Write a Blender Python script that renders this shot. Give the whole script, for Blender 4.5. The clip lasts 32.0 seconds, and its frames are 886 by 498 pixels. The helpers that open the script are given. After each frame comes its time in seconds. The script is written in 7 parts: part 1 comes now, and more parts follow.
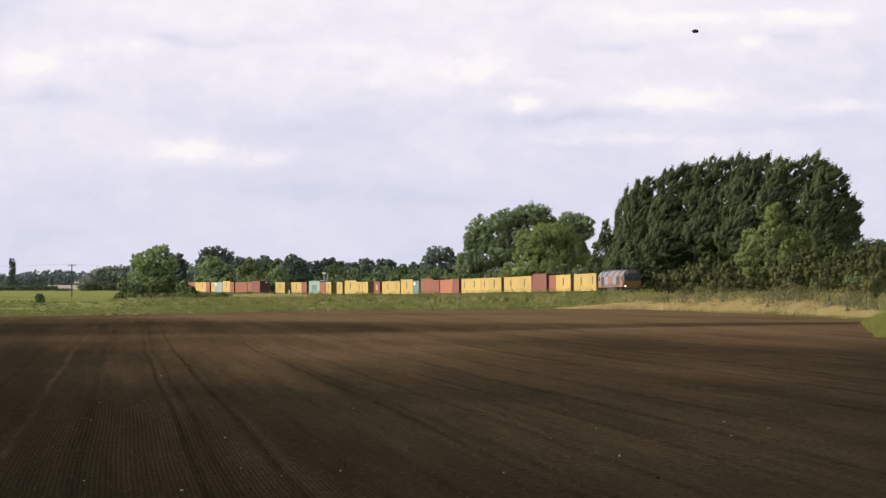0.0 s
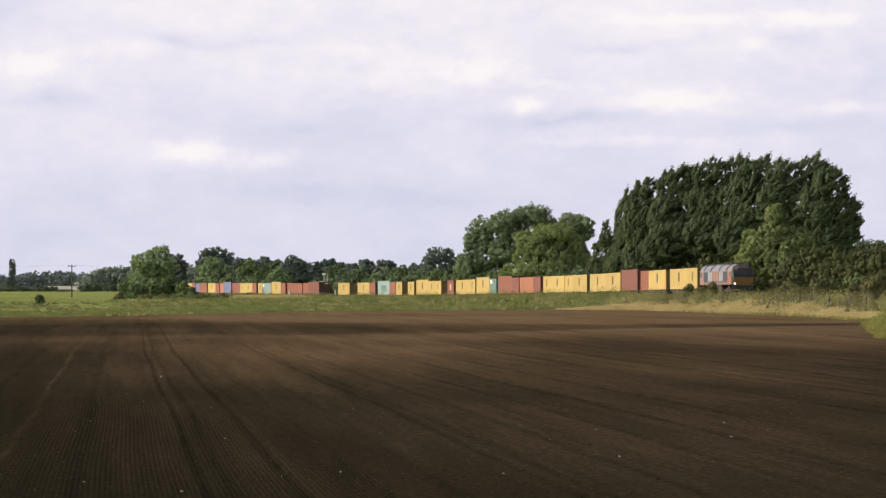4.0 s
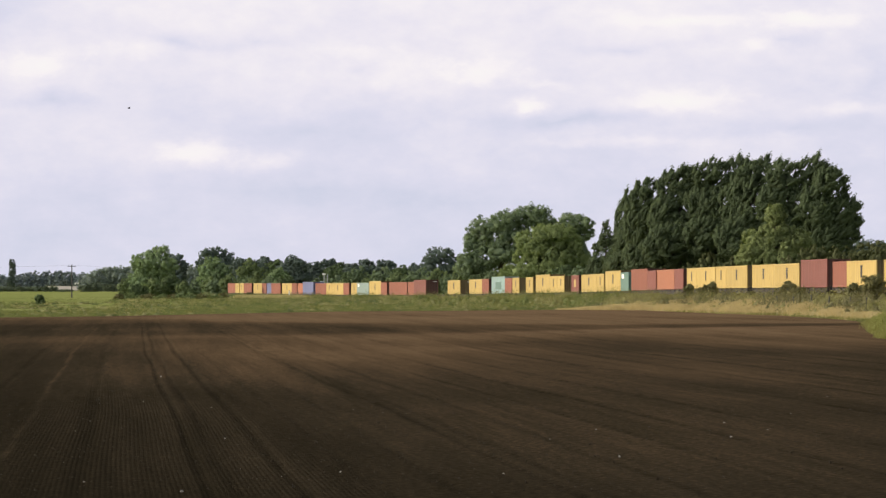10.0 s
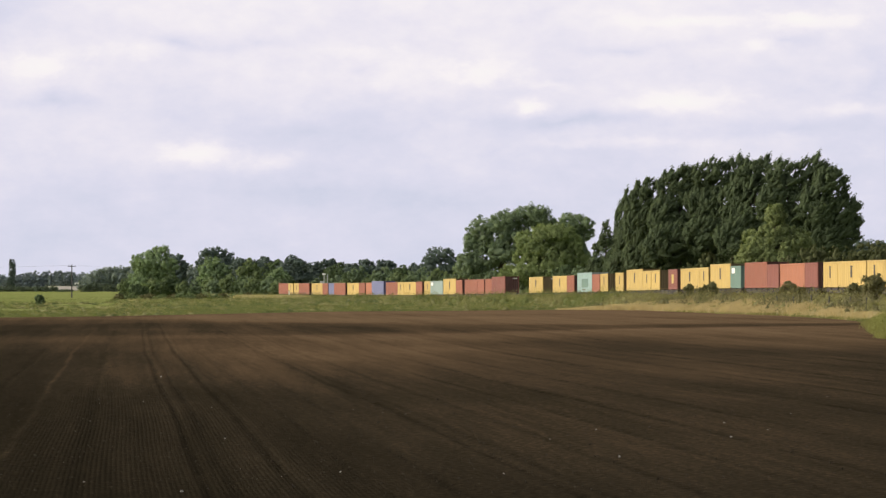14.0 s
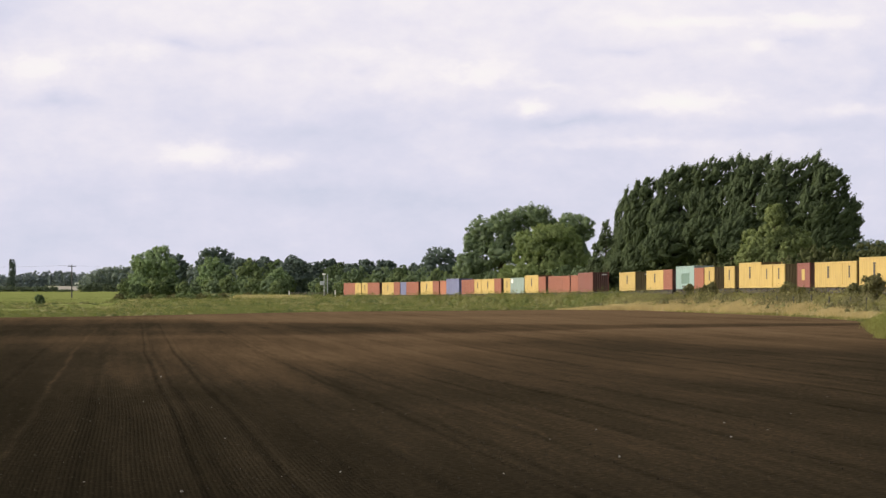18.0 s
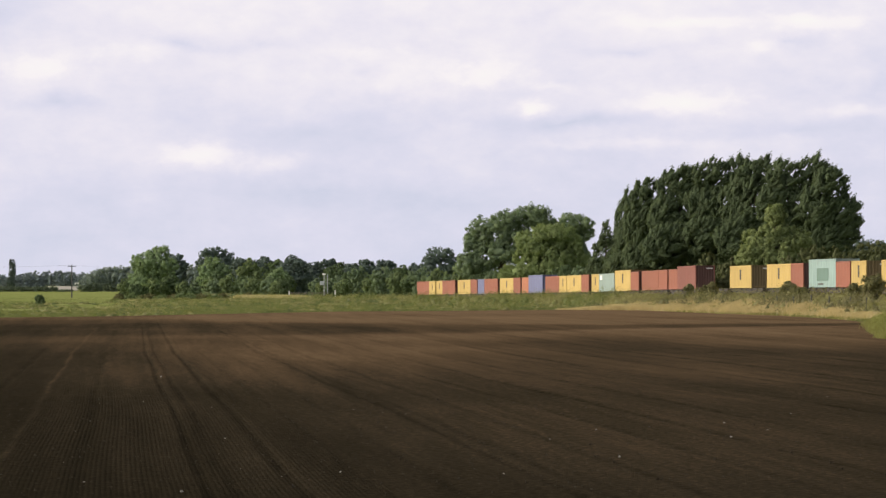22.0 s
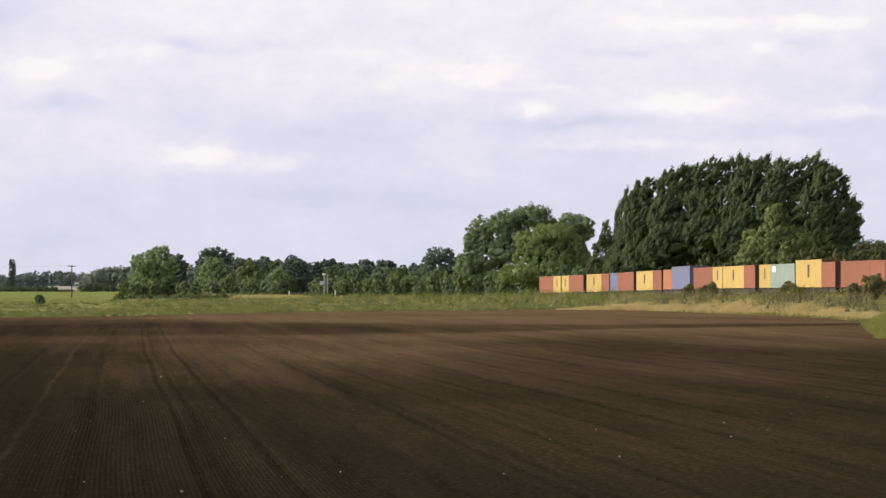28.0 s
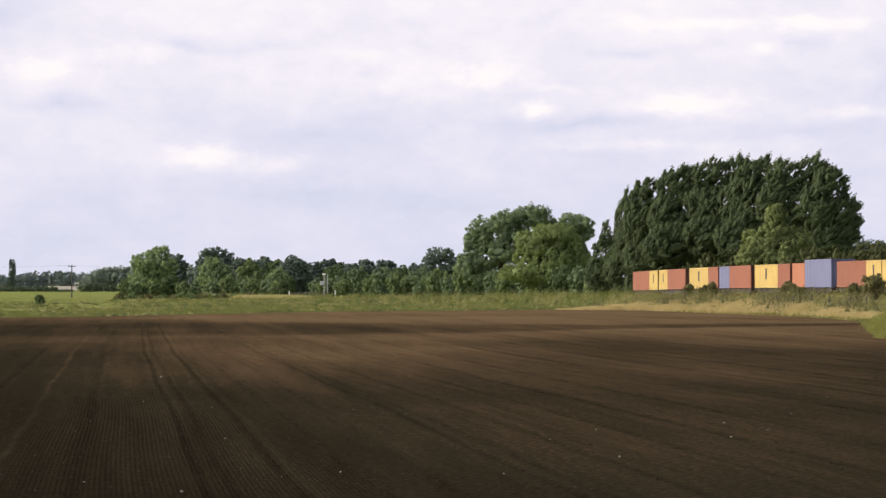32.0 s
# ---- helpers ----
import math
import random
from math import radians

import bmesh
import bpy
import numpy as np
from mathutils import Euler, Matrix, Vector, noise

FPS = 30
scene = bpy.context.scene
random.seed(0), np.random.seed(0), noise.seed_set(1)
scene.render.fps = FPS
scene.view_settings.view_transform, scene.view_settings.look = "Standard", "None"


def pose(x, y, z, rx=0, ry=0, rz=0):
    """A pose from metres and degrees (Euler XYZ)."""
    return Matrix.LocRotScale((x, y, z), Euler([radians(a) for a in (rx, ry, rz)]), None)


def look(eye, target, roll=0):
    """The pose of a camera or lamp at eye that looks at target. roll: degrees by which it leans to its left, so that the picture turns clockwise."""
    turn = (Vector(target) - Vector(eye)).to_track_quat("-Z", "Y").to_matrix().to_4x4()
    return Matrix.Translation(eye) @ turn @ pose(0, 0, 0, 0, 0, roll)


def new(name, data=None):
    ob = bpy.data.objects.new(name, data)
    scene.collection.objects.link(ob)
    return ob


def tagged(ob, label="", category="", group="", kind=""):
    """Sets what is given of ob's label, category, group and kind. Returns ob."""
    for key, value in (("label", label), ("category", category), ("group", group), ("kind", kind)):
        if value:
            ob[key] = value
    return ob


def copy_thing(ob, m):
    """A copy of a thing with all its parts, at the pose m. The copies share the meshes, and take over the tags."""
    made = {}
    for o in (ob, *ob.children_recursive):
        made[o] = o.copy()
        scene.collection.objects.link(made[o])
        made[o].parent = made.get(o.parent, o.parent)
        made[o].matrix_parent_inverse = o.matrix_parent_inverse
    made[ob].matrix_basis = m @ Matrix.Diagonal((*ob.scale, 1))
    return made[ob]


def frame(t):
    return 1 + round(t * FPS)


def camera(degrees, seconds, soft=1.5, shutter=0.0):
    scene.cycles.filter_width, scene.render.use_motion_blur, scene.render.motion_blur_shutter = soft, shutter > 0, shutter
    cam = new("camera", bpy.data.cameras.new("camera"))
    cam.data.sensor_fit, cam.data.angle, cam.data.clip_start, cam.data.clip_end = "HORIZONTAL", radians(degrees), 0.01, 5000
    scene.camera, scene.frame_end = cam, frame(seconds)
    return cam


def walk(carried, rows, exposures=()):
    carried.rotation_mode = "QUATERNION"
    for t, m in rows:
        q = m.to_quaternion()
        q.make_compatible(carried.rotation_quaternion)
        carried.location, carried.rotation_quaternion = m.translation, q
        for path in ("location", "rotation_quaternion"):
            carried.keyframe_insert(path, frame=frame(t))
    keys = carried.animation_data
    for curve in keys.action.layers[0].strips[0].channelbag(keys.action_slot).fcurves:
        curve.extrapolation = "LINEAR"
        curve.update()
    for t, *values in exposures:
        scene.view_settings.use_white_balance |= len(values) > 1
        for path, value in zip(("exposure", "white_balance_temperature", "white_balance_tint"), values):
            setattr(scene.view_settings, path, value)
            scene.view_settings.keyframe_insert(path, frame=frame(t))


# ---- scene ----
cam = camera(15.7, 32.0, soft=1.35)
EYE = 2.8
walk(cam, [(t, look((0, 0, EYE), (0, 100, EYE + up))) for t, up in
           ((0, 1.150), (1.4, 1.150), (2.2, 1.178), (32, 1.182))],
     exposures=((0, 0.0), (3, -0.02), (7, -0.06), (20, -0.06), (26, -0.04), (29, 0.0), (32, 0.03)))

# ---- world, sun ----
SUN_EL, SUN_AZ = radians(21), radians(-90)     # azimuth from +y, clockwise seen from above
world = bpy.data.worlds.new("sky")
scene.world = world
world.use_nodes = True
wn, wl = world.node_tree.nodes, world.node_tree.links
bg = wn["Background"]
sky = wn.new("ShaderNodeTexSky")
sky.sky_type, sky.sun_disc = "NISHITA", False
sky.sun_elevation, sky.sun_rotation = SUN_EL, SUN_AZ
sky.air_density, sky.dust_density = 1.0, 2.5
# broken overcast: pale cloud over most of the sky, clear blue between
veil, part_sky = wn.new("ShaderNodeTexNoise"), wn.new("ShaderNodeMix")
veil.inputs["Scale"].default_value, veil.inputs["Detail"].default_value = 2.2, 4
part_sky.data_type = "RGBA"
cover = wn.new("ShaderNodeMapRange")
cover.inputs[1].default_value, cover.inputs[2].default_value, cover.inputs[3].default_value = 0.3, 0.6, 0.45
wl.new(veil.outputs["Fac"], cover.inputs[0])
wl.new(cover.outputs[0], part_sky.inputs[0])
wl.new(sky.outputs[0], part_sky.inputs[6])
# the cloud is brighter round the sun than away from it
way, near_sun, glow, lit = wn.new("ShaderNodeTexCoord"), wn.new("ShaderNodeVectorMath"), wn.new("ShaderNodeMapRange"), wn.new("ShaderNodeMix")
near_sun.operation = "DOT_PRODUCT"
wl.new(way.outputs["Generated"], near_sun.inputs[0])
near_sun.inputs[1].default_value = (math.sin(SUN_AZ) * math.cos(SUN_EL), math.cos(SUN_AZ) * math.cos(SUN_EL), math.sin(SUN_EL))
wl.new(near_sun.outputs["Value"], glow.inputs[0])
glow.inputs[1].default_value, glow.inputs[2].default_value, glow.inputs[3].default_value, glow.inputs[4].default_value = -0.1, 1.0, 0.0, 1.0
lit.data_type = "RGBA"
lit.inputs[6].default_value, lit.inputs[7].default_value = (2.1, 2.2, 2.5, 1), (18.0, 17.2, 16.6, 1)
wl.new(glow.outputs[0], lit.inputs[0])
wl.new(lit.outputs[2], part_sky.inputs[7])
wl.new(part_sky.outputs[2], bg.inputs[0])
bg.inputs[1].default_value = 0.125
sun = new("sun", bpy.data.lights.new("sun", "SUN"))
sun.data.energy, sun.data.angle, sun.data.color = 3.5, radians(0.6), (1.0, 0.87, 0.68)
to_sun = Vector((math.sin(SUN_AZ) * math.cos(SUN_EL), math.cos(SUN_AZ) * math.cos(SUN_EL), math.sin(SUN_EL)))
sun.matrix_world = look(to_sun * 300, (0, 0, 0))


# ---- materials ----
def material(name, rough=0.8, metal=0.0):
    m = bpy.data.materials.new(name)
    m.use_nodes = True
    b = m.node_tree.nodes["Principled BSDF"]
    b.inputs["Roughness"].default_value, b.inputs["Metallic"].default_value = rough, metal
    return m, m.node_tree.nodes, m.node_tree.links, b


def ramp(n, l, fac, stops):
    r = n.new("ShaderNodeValToRGB")
    while len(r.color_ramp.elements) < len(stops):
        r.color_ramp.elements.new(0.5)
    for e, (p, c) in zip(r.color_ramp.elements, stops):
        e.position, e.color = p, (*c, 1)
    l.new(fac, r.inputs[0])
    return r.outputs[0]


def noise_of(n, l, scale, detail=4, vec=None, rough=0.55):
    t = n.new("ShaderNodeTexNoise")
    t.inputs["Scale"].default_value, t.inputs["Detail"].default_value, t.inputs["Roughness"].default_value = scale, detail, rough
    if vec is not None:
        l.new(vec, t.inputs["Vector"])
    return t.outputs["Fac"]


def mixed(n, l, fac, a, b, mode="MIX"):
    x = n.new("ShaderNodeMix")
    x.data_type, x.blend_type = "RGBA", mode
    for sock, v in ((0, fac), (6, a), (7, b)):
        if isinstance(v, (int, float)):
            x.inputs[sock].default_value = v
        elif isinstance(v, tuple):
            x.inputs[sock].default_value = (*v, 1)
        else:
            l.new(v, x.inputs[sock])
    return x.outputs[2]


def math_node(n, l, op, a, b=0.0):
    x = n.new("ShaderNodeMath")
    x.operation = op
    for sock, v in ((0, a), (1, b)):
        if isinstance(v, (int, float)):
            x.inputs[sock].default_value = v
        else:
            l.new(v, x.inputs[sock])
    return x.outputs[0]


def stretched(n, l, sx, sy, sz, source="Object"):
    c, m = n.new("ShaderNodeTexCoord"), n.new("ShaderNodeMapping")
    m.inputs["Scale"].default_value = (sx, sy, sz)
    l.new(c.outputs[source], m.inputs["Vector"])
    return m.outputs[0]


def bumped(n, l, b, height, strength, distance):
    x = n.new("ShaderNodeBump")
    x.inputs["Strength"].default_value, x.inputs["Distance"].default_value = strength, distance
    l.new(height, x.inputs["Height"])
    l.new(x.outputs[0], b.inputs["Normal"])


def plain(name, colour, rough=0.6, metal=0.0, wear=0.25, scale=3.0):
    """A paint or metal with blotches at two sizes."""
    m, n, l, b = material(name, rough, metal)
    v = stretched(n, l, 1, 1, 1)
    f = math_node(n, l, "ADD", math_node(n, l, "MULTIPLY", noise_of(n, l, scale, 5, v), 0.6),
                  math_node(n, l, "MULTIPLY", noise_of(n, l, scale * 9, 3, v), 0.4))
    dark = tuple(c * (1 - wear) for c in colour)
    light = tuple(min(1, c * (1 + wear * 0.6)) for c in colour)
    l.new(ramp(n, l, f, ((0.3, dark), (0.7, light))), b.inputs["Base Color"])
    return m


def painted_steel(name, colour):
    """Container paint: streaks that run down, rust blotches, small differences from box to box."""
    m, n, l, b = material(name, 0.62)
    v = stretched(n, l, 1.2, 1.2, 0.12)
    streak = noise_of(n, l, 2.5, 5, v)
    blot = noise_of(n, l, 0.6, 4, stretched(n, l, 1, 1, 1))
    c = ramp(n, l, streak, ((0.3, tuple(x * 0.70 for x in colour)), (0.62, colour)))
    c = mixed(n, l, math_node(n, l, "MULTIPLY", math_node(n, l, "GREATER_THAN", noise_of(n, l, 1.9, 6, stretched(n, l, 1, 1, 0.5)), 0.67), 0.5), c, (0.16, 0.07, 0.04))
    c = mixed(n, l, math_node(n, l, "MULTIPLY", blot, 0.38), c, tuple(min(1, x * 0.75 + 0.025) for x in colour))
    info = n.new("ShaderNodeObjectInfo")
    h = n.new("ShaderNodeHueSaturation")
    l.new(math_node(n, l, "ADD", math_node(n, l, "MULTIPLY", info.outputs["Random"], 0.16), 0.92), h.inputs["Value"])
    l.new(c, h.inputs["Color"])
    l.new(h.outputs[0], b.inputs["Base Color"])
    return m


def foliage(name, dark, light, thin=0.35):
    """Leaves: each clump its own tone, some light let through."""
    m, n, l, b = material(name, 0.6)
    g = n.new("ShaderNodeNewGeometry")
    blot = noise_of(n, l, 0.45, 3, stretched(n, l, 1, 1, 1))
    f = math_node(n, l, "ADD", math_node(n, l, "MULTIPLY", g.outputs["Random Per Island"], 0.16), math_node(n, l, "MULTIPLY", blot, 0.8))
    c = ramp(n, l, f, ((0.2, dark), (0.8, light)))
    l.new(c, b.inputs["Base Color"])
    b.inputs["Specular IOR Level"].default_value = 0.06
    tr, mx = n.new("ShaderNodeBsdfTranslucent"), n.new("ShaderNodeMixShader")
    l.new(mixed(n, l, 1.0, c, (1.0, 1.0, 0.5), "MULTIPLY"), tr.inputs[0])
    mx.inputs[0].default_value = thin
    l.new(b.outputs[0], mx.inputs[1])
    l.new(tr.outputs[0], mx.inputs[2])
    l.new(mx.outputs[0], n["Material Output"].inputs[0])
    return m


def soil_material():
    m, n, l, b = material("soil", 0.95)
    a, d = n.new("ShaderNodeAttribute"), n.new("ShaderNodeAttribute")
    a.attribute_name, d.attribute_name = "drill", "shade_and_ruts"
    row = math_node(n, l, "SINE", math_node(n, l, "MULTIPLY", a.outputs["Fac"], 2 * math.pi / 0.075))
    o = stretched(n, l, 1, 1, 1)
    patchy = noise_of(n, l, 0.16, 3, stretched(n, l, 1, 0.25, 1))
    sown = n.new("ShaderNodeMapRange")      # the rows show best on the west side
    l.new(a.outputs["Fac"], sown.inputs[0])
    sown.inputs[1].default_value, sown.inputs[2].default_value, sown.inputs[3].default_value, sown.inputs[4].default_value = 2.2, 4.6, 1.0, 0.0
    faint, along = n.new("ShaderNodeMapRange"), n.new("ShaderNodeSeparateXYZ")       # rows fade with distance, to fit the camera's view
    l.new(o, along.inputs[0])
    l.new(along.outputs[1], faint.inputs[0])
    faint.inputs[1].default_value, faint.inputs[2].default_value, faint.inputs[3].default_value, faint.inputs[4].default_value = 46, 95, 1.0, 0.12
    west = n.new("ShaderNodeMapRange")
    l.new(a.outputs["Fac"], west.inputs[0])
    west.inputs[1].default_value, west.inputs[2].default_value, west.inputs[3].default_value, west.inputs[4].default_value = -2.2, -0.6, 0.25, 1.0
    row = math_node(n, l, "MULTIPLY", row, west.outputs[0])
    row = math_node(n, l, "MULTIPLY", row, math_node(n, l, "MULTIPLY", math_node(n, l, "MULTIPLY", patchy, patchy), math_node(n, l, "MULTIPLY", sown.outputs[0], faint.outputs[0])))
    lane, place = n.new("ShaderNodeCombineXYZ"), n.new("ShaderNodeSeparateXYZ")
    l.new(o, place.inputs[0])
    l.new(a.outputs["Fac"], lane.inputs[0])
    l.new(math_node(n, l, "MULTIPLY", place.outputs[1], 0.035), lane.inputs[1])
    big = noise_of(n, l, 0.03, 4, stretched(n, l, 1, 0.45, 1))
    streak = noise_of(n, l, 0.45, 5, lane.outputs[0], 0.6)
    mottle = noise_of(n, l, 1.7, 5, lane.outputs[0], 0.65)
    score = noise_of(n, l, 6.0, 4, lane.outputs[0], 0.7)
    clod = noise_of(n, l, 9, 6, o, 0.75)
    f = math_node(n, l, "ADD", math_node(n, l, "MULTIPLY", big, 0.40), math_node(n, l, "MULTIPLY", streak, 0.26))
    f = math_node(n, l, "ADD", f, math_node(n, l, "MULTIPLY", mottle, 0.13))
    f = math_node(n, l, "ADD", f, math_node(n, l, "MULTIPLY", score, 0.09))
    f = math_node(n, l, "ADD", f, math_node(n, l, "SUBTRACT", math_node(n, l, "MULTIPLY", clod, 0.66), 0.192))
    # darkens wheel marks, and paints cloud shade into the soil colour
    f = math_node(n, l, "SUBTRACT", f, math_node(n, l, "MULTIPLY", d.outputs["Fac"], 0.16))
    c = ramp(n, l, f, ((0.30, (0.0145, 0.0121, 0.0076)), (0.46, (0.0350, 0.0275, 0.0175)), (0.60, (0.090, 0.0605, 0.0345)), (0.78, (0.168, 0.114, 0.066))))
    c = mixed(n, l, math_node(n, l, "MULTIPLY", math_node(n, l, "ADD", row, 0.2), 0.42), c, (0.012, 0.009, 0.006))
    l.new(c, b.inputs["Base Color"])
    b.inputs["Specular IOR Level"].default_value = 0.0
    bumped(n, l, b, math_node(n, l, "ADD", math_node(n, l, "MULTIPLY", row, 0.7), math_node(n, l, "MULTIPLY", clod, 2.4)), 0.6, 0.03)
    return m


def turf_material():
    m, n, l, b = material("turf", 0.9)
    o = stretched(n, l, 1, 1, 1)
    f = math_node(n, l, "ADD", math_node(n, l, "MULTIPLY", noise_of(n, l, 0.03, 4, o), 0.6), math_node(n, l, "MULTIPLY", noise_of(n, l, 0.7, 5, o), 0.4))
    c = ramp(n, l, f, ((0.35, (0.12, 0.155, 0.04)), (0.5, (0.178, 0.203, 0.064)), (0.66, (0.265, 0.262, 0.105))))
    l.new(c, b.inputs["Base Color"])
    b.inputs["Specular IOR Level"].default_value = 0.0
    bumped(n, l, b, noise_of(n, l, 6, 4, o), 0.8, 0.08)
    return m


# cloud banks: sideways, height, half width, half height, how bright (below zero: a hollow)
# hollows at -610 and 590 are lens corner darkening, painted in as cloud
BANKS = ((-70, 305, 120, 45, 0.16), (-610, 385, 90, 45, -0.30), (590, 300, 50, 110, -0.16), (330, 375, 120, 10, 0.16), (260, 335, 90, 9, -0.14), (150, 282, 60, 10, 0.14), (-420, 330, 70, 14, 0.14), (-250, 345, 60, 12, -0.16),
         (-336, 190, 68, 24, 0.30), (-238, 177, 48, 16, 0.22), (114, 253, 30, 14, 0.34), (333, 263, 95, 22, 0.30), (505, 373, 95, 18, 0.26),
         (435, 344, 50, 13, 0.22), (-560, 310, 85, 32, 0.24), (60, 300, 75, 20, 0.20),
         (560, 250, 60, 12, 0.18), (-355, 341, 52, 17, -0.22), (-175, 222, 180, 34, -0.18), (180, 236, 130, 12, -0.28),
         (-105, 306, 52, 18, -0.20), (470, 345, 50, 13, -0.24), (-530, 260, 66, 14, -0.24), (-170, 140, 210, 18, -0.14), (20, 120, 300, 24, -0.12),
         (480, 225, 110, 13, -0.18), (250, 205, 160, 9, 0.14))


def cloud_material():
    """The glowing overcast far behind everything: bright banks, lilac-grey hollows, greyer towards the horizon."""
    m = bpy.data.materials.new("cloud")
    m.use_nodes = True
    n, l = m.node_tree.nodes, m.node_tree.links
    n.remove(n["Principled BSDF"])
    e, tc = n.new("ShaderNodeEmission"), n.new("ShaderNodeTexCoord")
    sep = n.new("ShaderNodeSeparateXYZ")
    l.new(tc.outputs["Object"], sep.inputs[0])
    flat = n.new("ShaderNodeCombineXYZ")
    l.new(math_node(n, l, "MULTIPLY", sep.outputs[0], 0.01), flat.inputs[0])
    l.new(math_node(n, l, "MULTIPLY", sep.outputs[2], 0.017), flat.inputs[1])
    fine = noise_of(n, l, 2.0, 8, flat.outputs[0], 0.62)
    wisp = noise_of(n, l, 0.5, 5, flat.outputs[0], 0.5)
    shift = n.new("ShaderNodeTexNoise")
    shift.inputs["Scale"].default_value, shift.inputs["Detail"].default_value = 1.1, 5
    l.new(flat.outputs[0], shift.inputs["Vector"])
    bend = n.new("ShaderNodeVectorMath")
    bend.operation = "MULTIPLY_ADD"
    l.new(shift.outputs["Color"], bend.inputs[0])
    bend.inputs[1].default_value = (90, 0, 40)
    l.new(tc.outputs["Object"], bend.inputs[2])
    f = math_node(n, l, "ADD", math_node(n, l, "ADD", math_node(n, l, "MULTIPLY", fine, 0.15), 0.055), math_node(n, l, "MULTIPLY", wisp, 0.30))
    puff = math_node(n, l, "MULTIPLY", math_node(n, l, "SUBTRACT", noise_of(n, l, 3.4, 7, flat.outputs[0], 0.60), 0.5), 1.3)
    for x, z, w, h, much in BANKS:
        mp, g = n.new("ShaderNodeMapping"), n.new("ShaderNodeTexGradient")
        g.gradient_type = "QUADRATIC_SPHERE"
        mp.vector_type = "TEXTURE"
        mp.inputs["Location"].default_value = (x + 45, 4430, z + 20)
        mp.inputs["Scale"].default_value = (w * 1.7, 9000, h * 1.7)
        l.new(bend.outputs[0], mp.inputs["Vector"])
        l.new(mp.outputs[0], g.inputs[0])
        soft = math_node(n, l, "MULTIPLY", g.outputs["Fac"], much if much > 0 else 0.75 * much)
        if much > 0:      # sunlit heads with billowing edges
            edge = n.new("ShaderNodeMapRange")
            edge.interpolation_type = "SMOOTHSTEP"
            l.new(math_node(n, l, "ADD", g.outputs["Fac"], puff), edge.inputs[0])
            edge.inputs[1].default_value, edge.inputs[2].default_value = 0.08, 0.75
            head = math_node(n, l, "MULTIPLY", math_node(n, l, "MINIMUM", edge.outputs[0], math_node(n, l, "MULTIPLY", g.outputs["Fac"], 4.0)), much * 0.30)
            soft = math_node(n, l, "ADD", math_node(n, l, "MULTIPLY", soft, 0.62), head)
        f = math_node(n, l, "ADD", f, soft)
    up = n.new("ShaderNodeMapRange")
    l.new(sep.outputs[2], up.inputs[0])
    up.inputs[1].default_value, up.inputs[2].default_value, up.inputs[3].default_value, up.inputs[4].default_value = 40, 400, 0.015, 0.25
    f = math_node(n, l, "ADD", f, up.outputs[0])
    c = ramp(n, l, f, ((0.22, (0.655, 0.677, 0.82)), (0.36, (0.752, 0.744, 0.878)), (0.48, (0.862, 0.826, 0.915)), (0.60, (0.97, 0.92, 0.945)), (0.76, (1.0, 0.972, 0.945))))
    l.new(c, e.inputs[0])
    l.new(e.outputs[0], n["Material Output"].inputs[0])
    return m


SOIL, TURF, CLOUD = soil_material(), turf_material(), cloud_material()
BARK = plain("bark", (0.10, 0.08, 0.06), 0.9, 0, 0.4, 6)
LEAF_DARK = foliage("leaf_dark", (0.074, 0.101, 0.060), (0.152, 0.194, 0.103), 0.42)
LEAF_MID = foliage("leaf_mid", (0.067, 0.102, 0.052), (0.181, 0.237, 0.119), 0.36)
LEAF_LIGHT = foliage("leaf_light", (0.112, 0.155, 0.073), (0.278, 0.344, 0.169), 0.36)
LEAF_BRIGHT = foliage("leaf_bright", (0.121, 0.163, 0.067), (0.312, 0.379, 0.166), 0.32)
LEAF_SALLOW = foliage("leaf_sallow", (0.106, 0.138, 0.057), (0.280, 0.328, 0.140), 0.3)
LEAF_YELLOW = foliage("leaf_yellow", (0.135, 0.153, 0.042), (0.285, 0.298, 0.095), 0.25)
LEAF_BANK = foliage("leaf_bank", (0.050, 0.062, 0.028), (0.150, 0.160, 0.072), 0.25)
LEAF_BRAMBLE = foliage("leaf_bramble", (0.075, 0.085, 0.042), (0.19, 0.195, 0.10), 0.25)
LEAF_HEDGE = foliage("leaf_hedge", (0.11, 0.145, 0.11), (0.205, 0.245, 0.175), 0.4)
LEAF_OLIVE = foliage("leaf_olive", (0.095, 0.098, 0.046), (0.225, 0.215, 0.108), 0.3)
# skyline and plantation leaves: distance haze mixed into the base colour
LEAF_FAR_HAZE = foliage("leaf_far_haze", (0.198, 0.244, 0.294), (0.244, 0.294, 0.340), 0.5)
LEAF_PLANTATION_HAZE = foliage("leaf_plantation_haze", (0.25, 0.305, 0.305), (0.33, 0.385, 0.375), 0.5)
# the blue in these wood and oak leaves stands for haze
LEAF_HAZE_BLUE = foliage("leaf_haze_blue", (0.076, 0.106, 0.100), (0.189, 0.238, 0.210), 0.36)
LEAF_WILLOW = foliage("leaf_willow", (0.104, 0.148, 0.092), (0.288, 0.365, 0.220), 0.36)
LEAF_OAK = foliage("leaf_oak", (0.127, 0.186, 0.103), (0.353, 0.457, 0.248), 0.36)
GRASS = foliage("grass_blades", (0.100, 0.124, 0.052), (0.240, 0.252, 0.120), 0.4)
STRAW = foliage("straw_blades", (0.32, 0.262, 0.150), (0.66, 0.545, 0.340), 0.4)
DRY_GRASS = foliage("dry_grass_blades", (0.34, 0.31, 0.17), (0.55, 0.49, 0.31), 0.4)
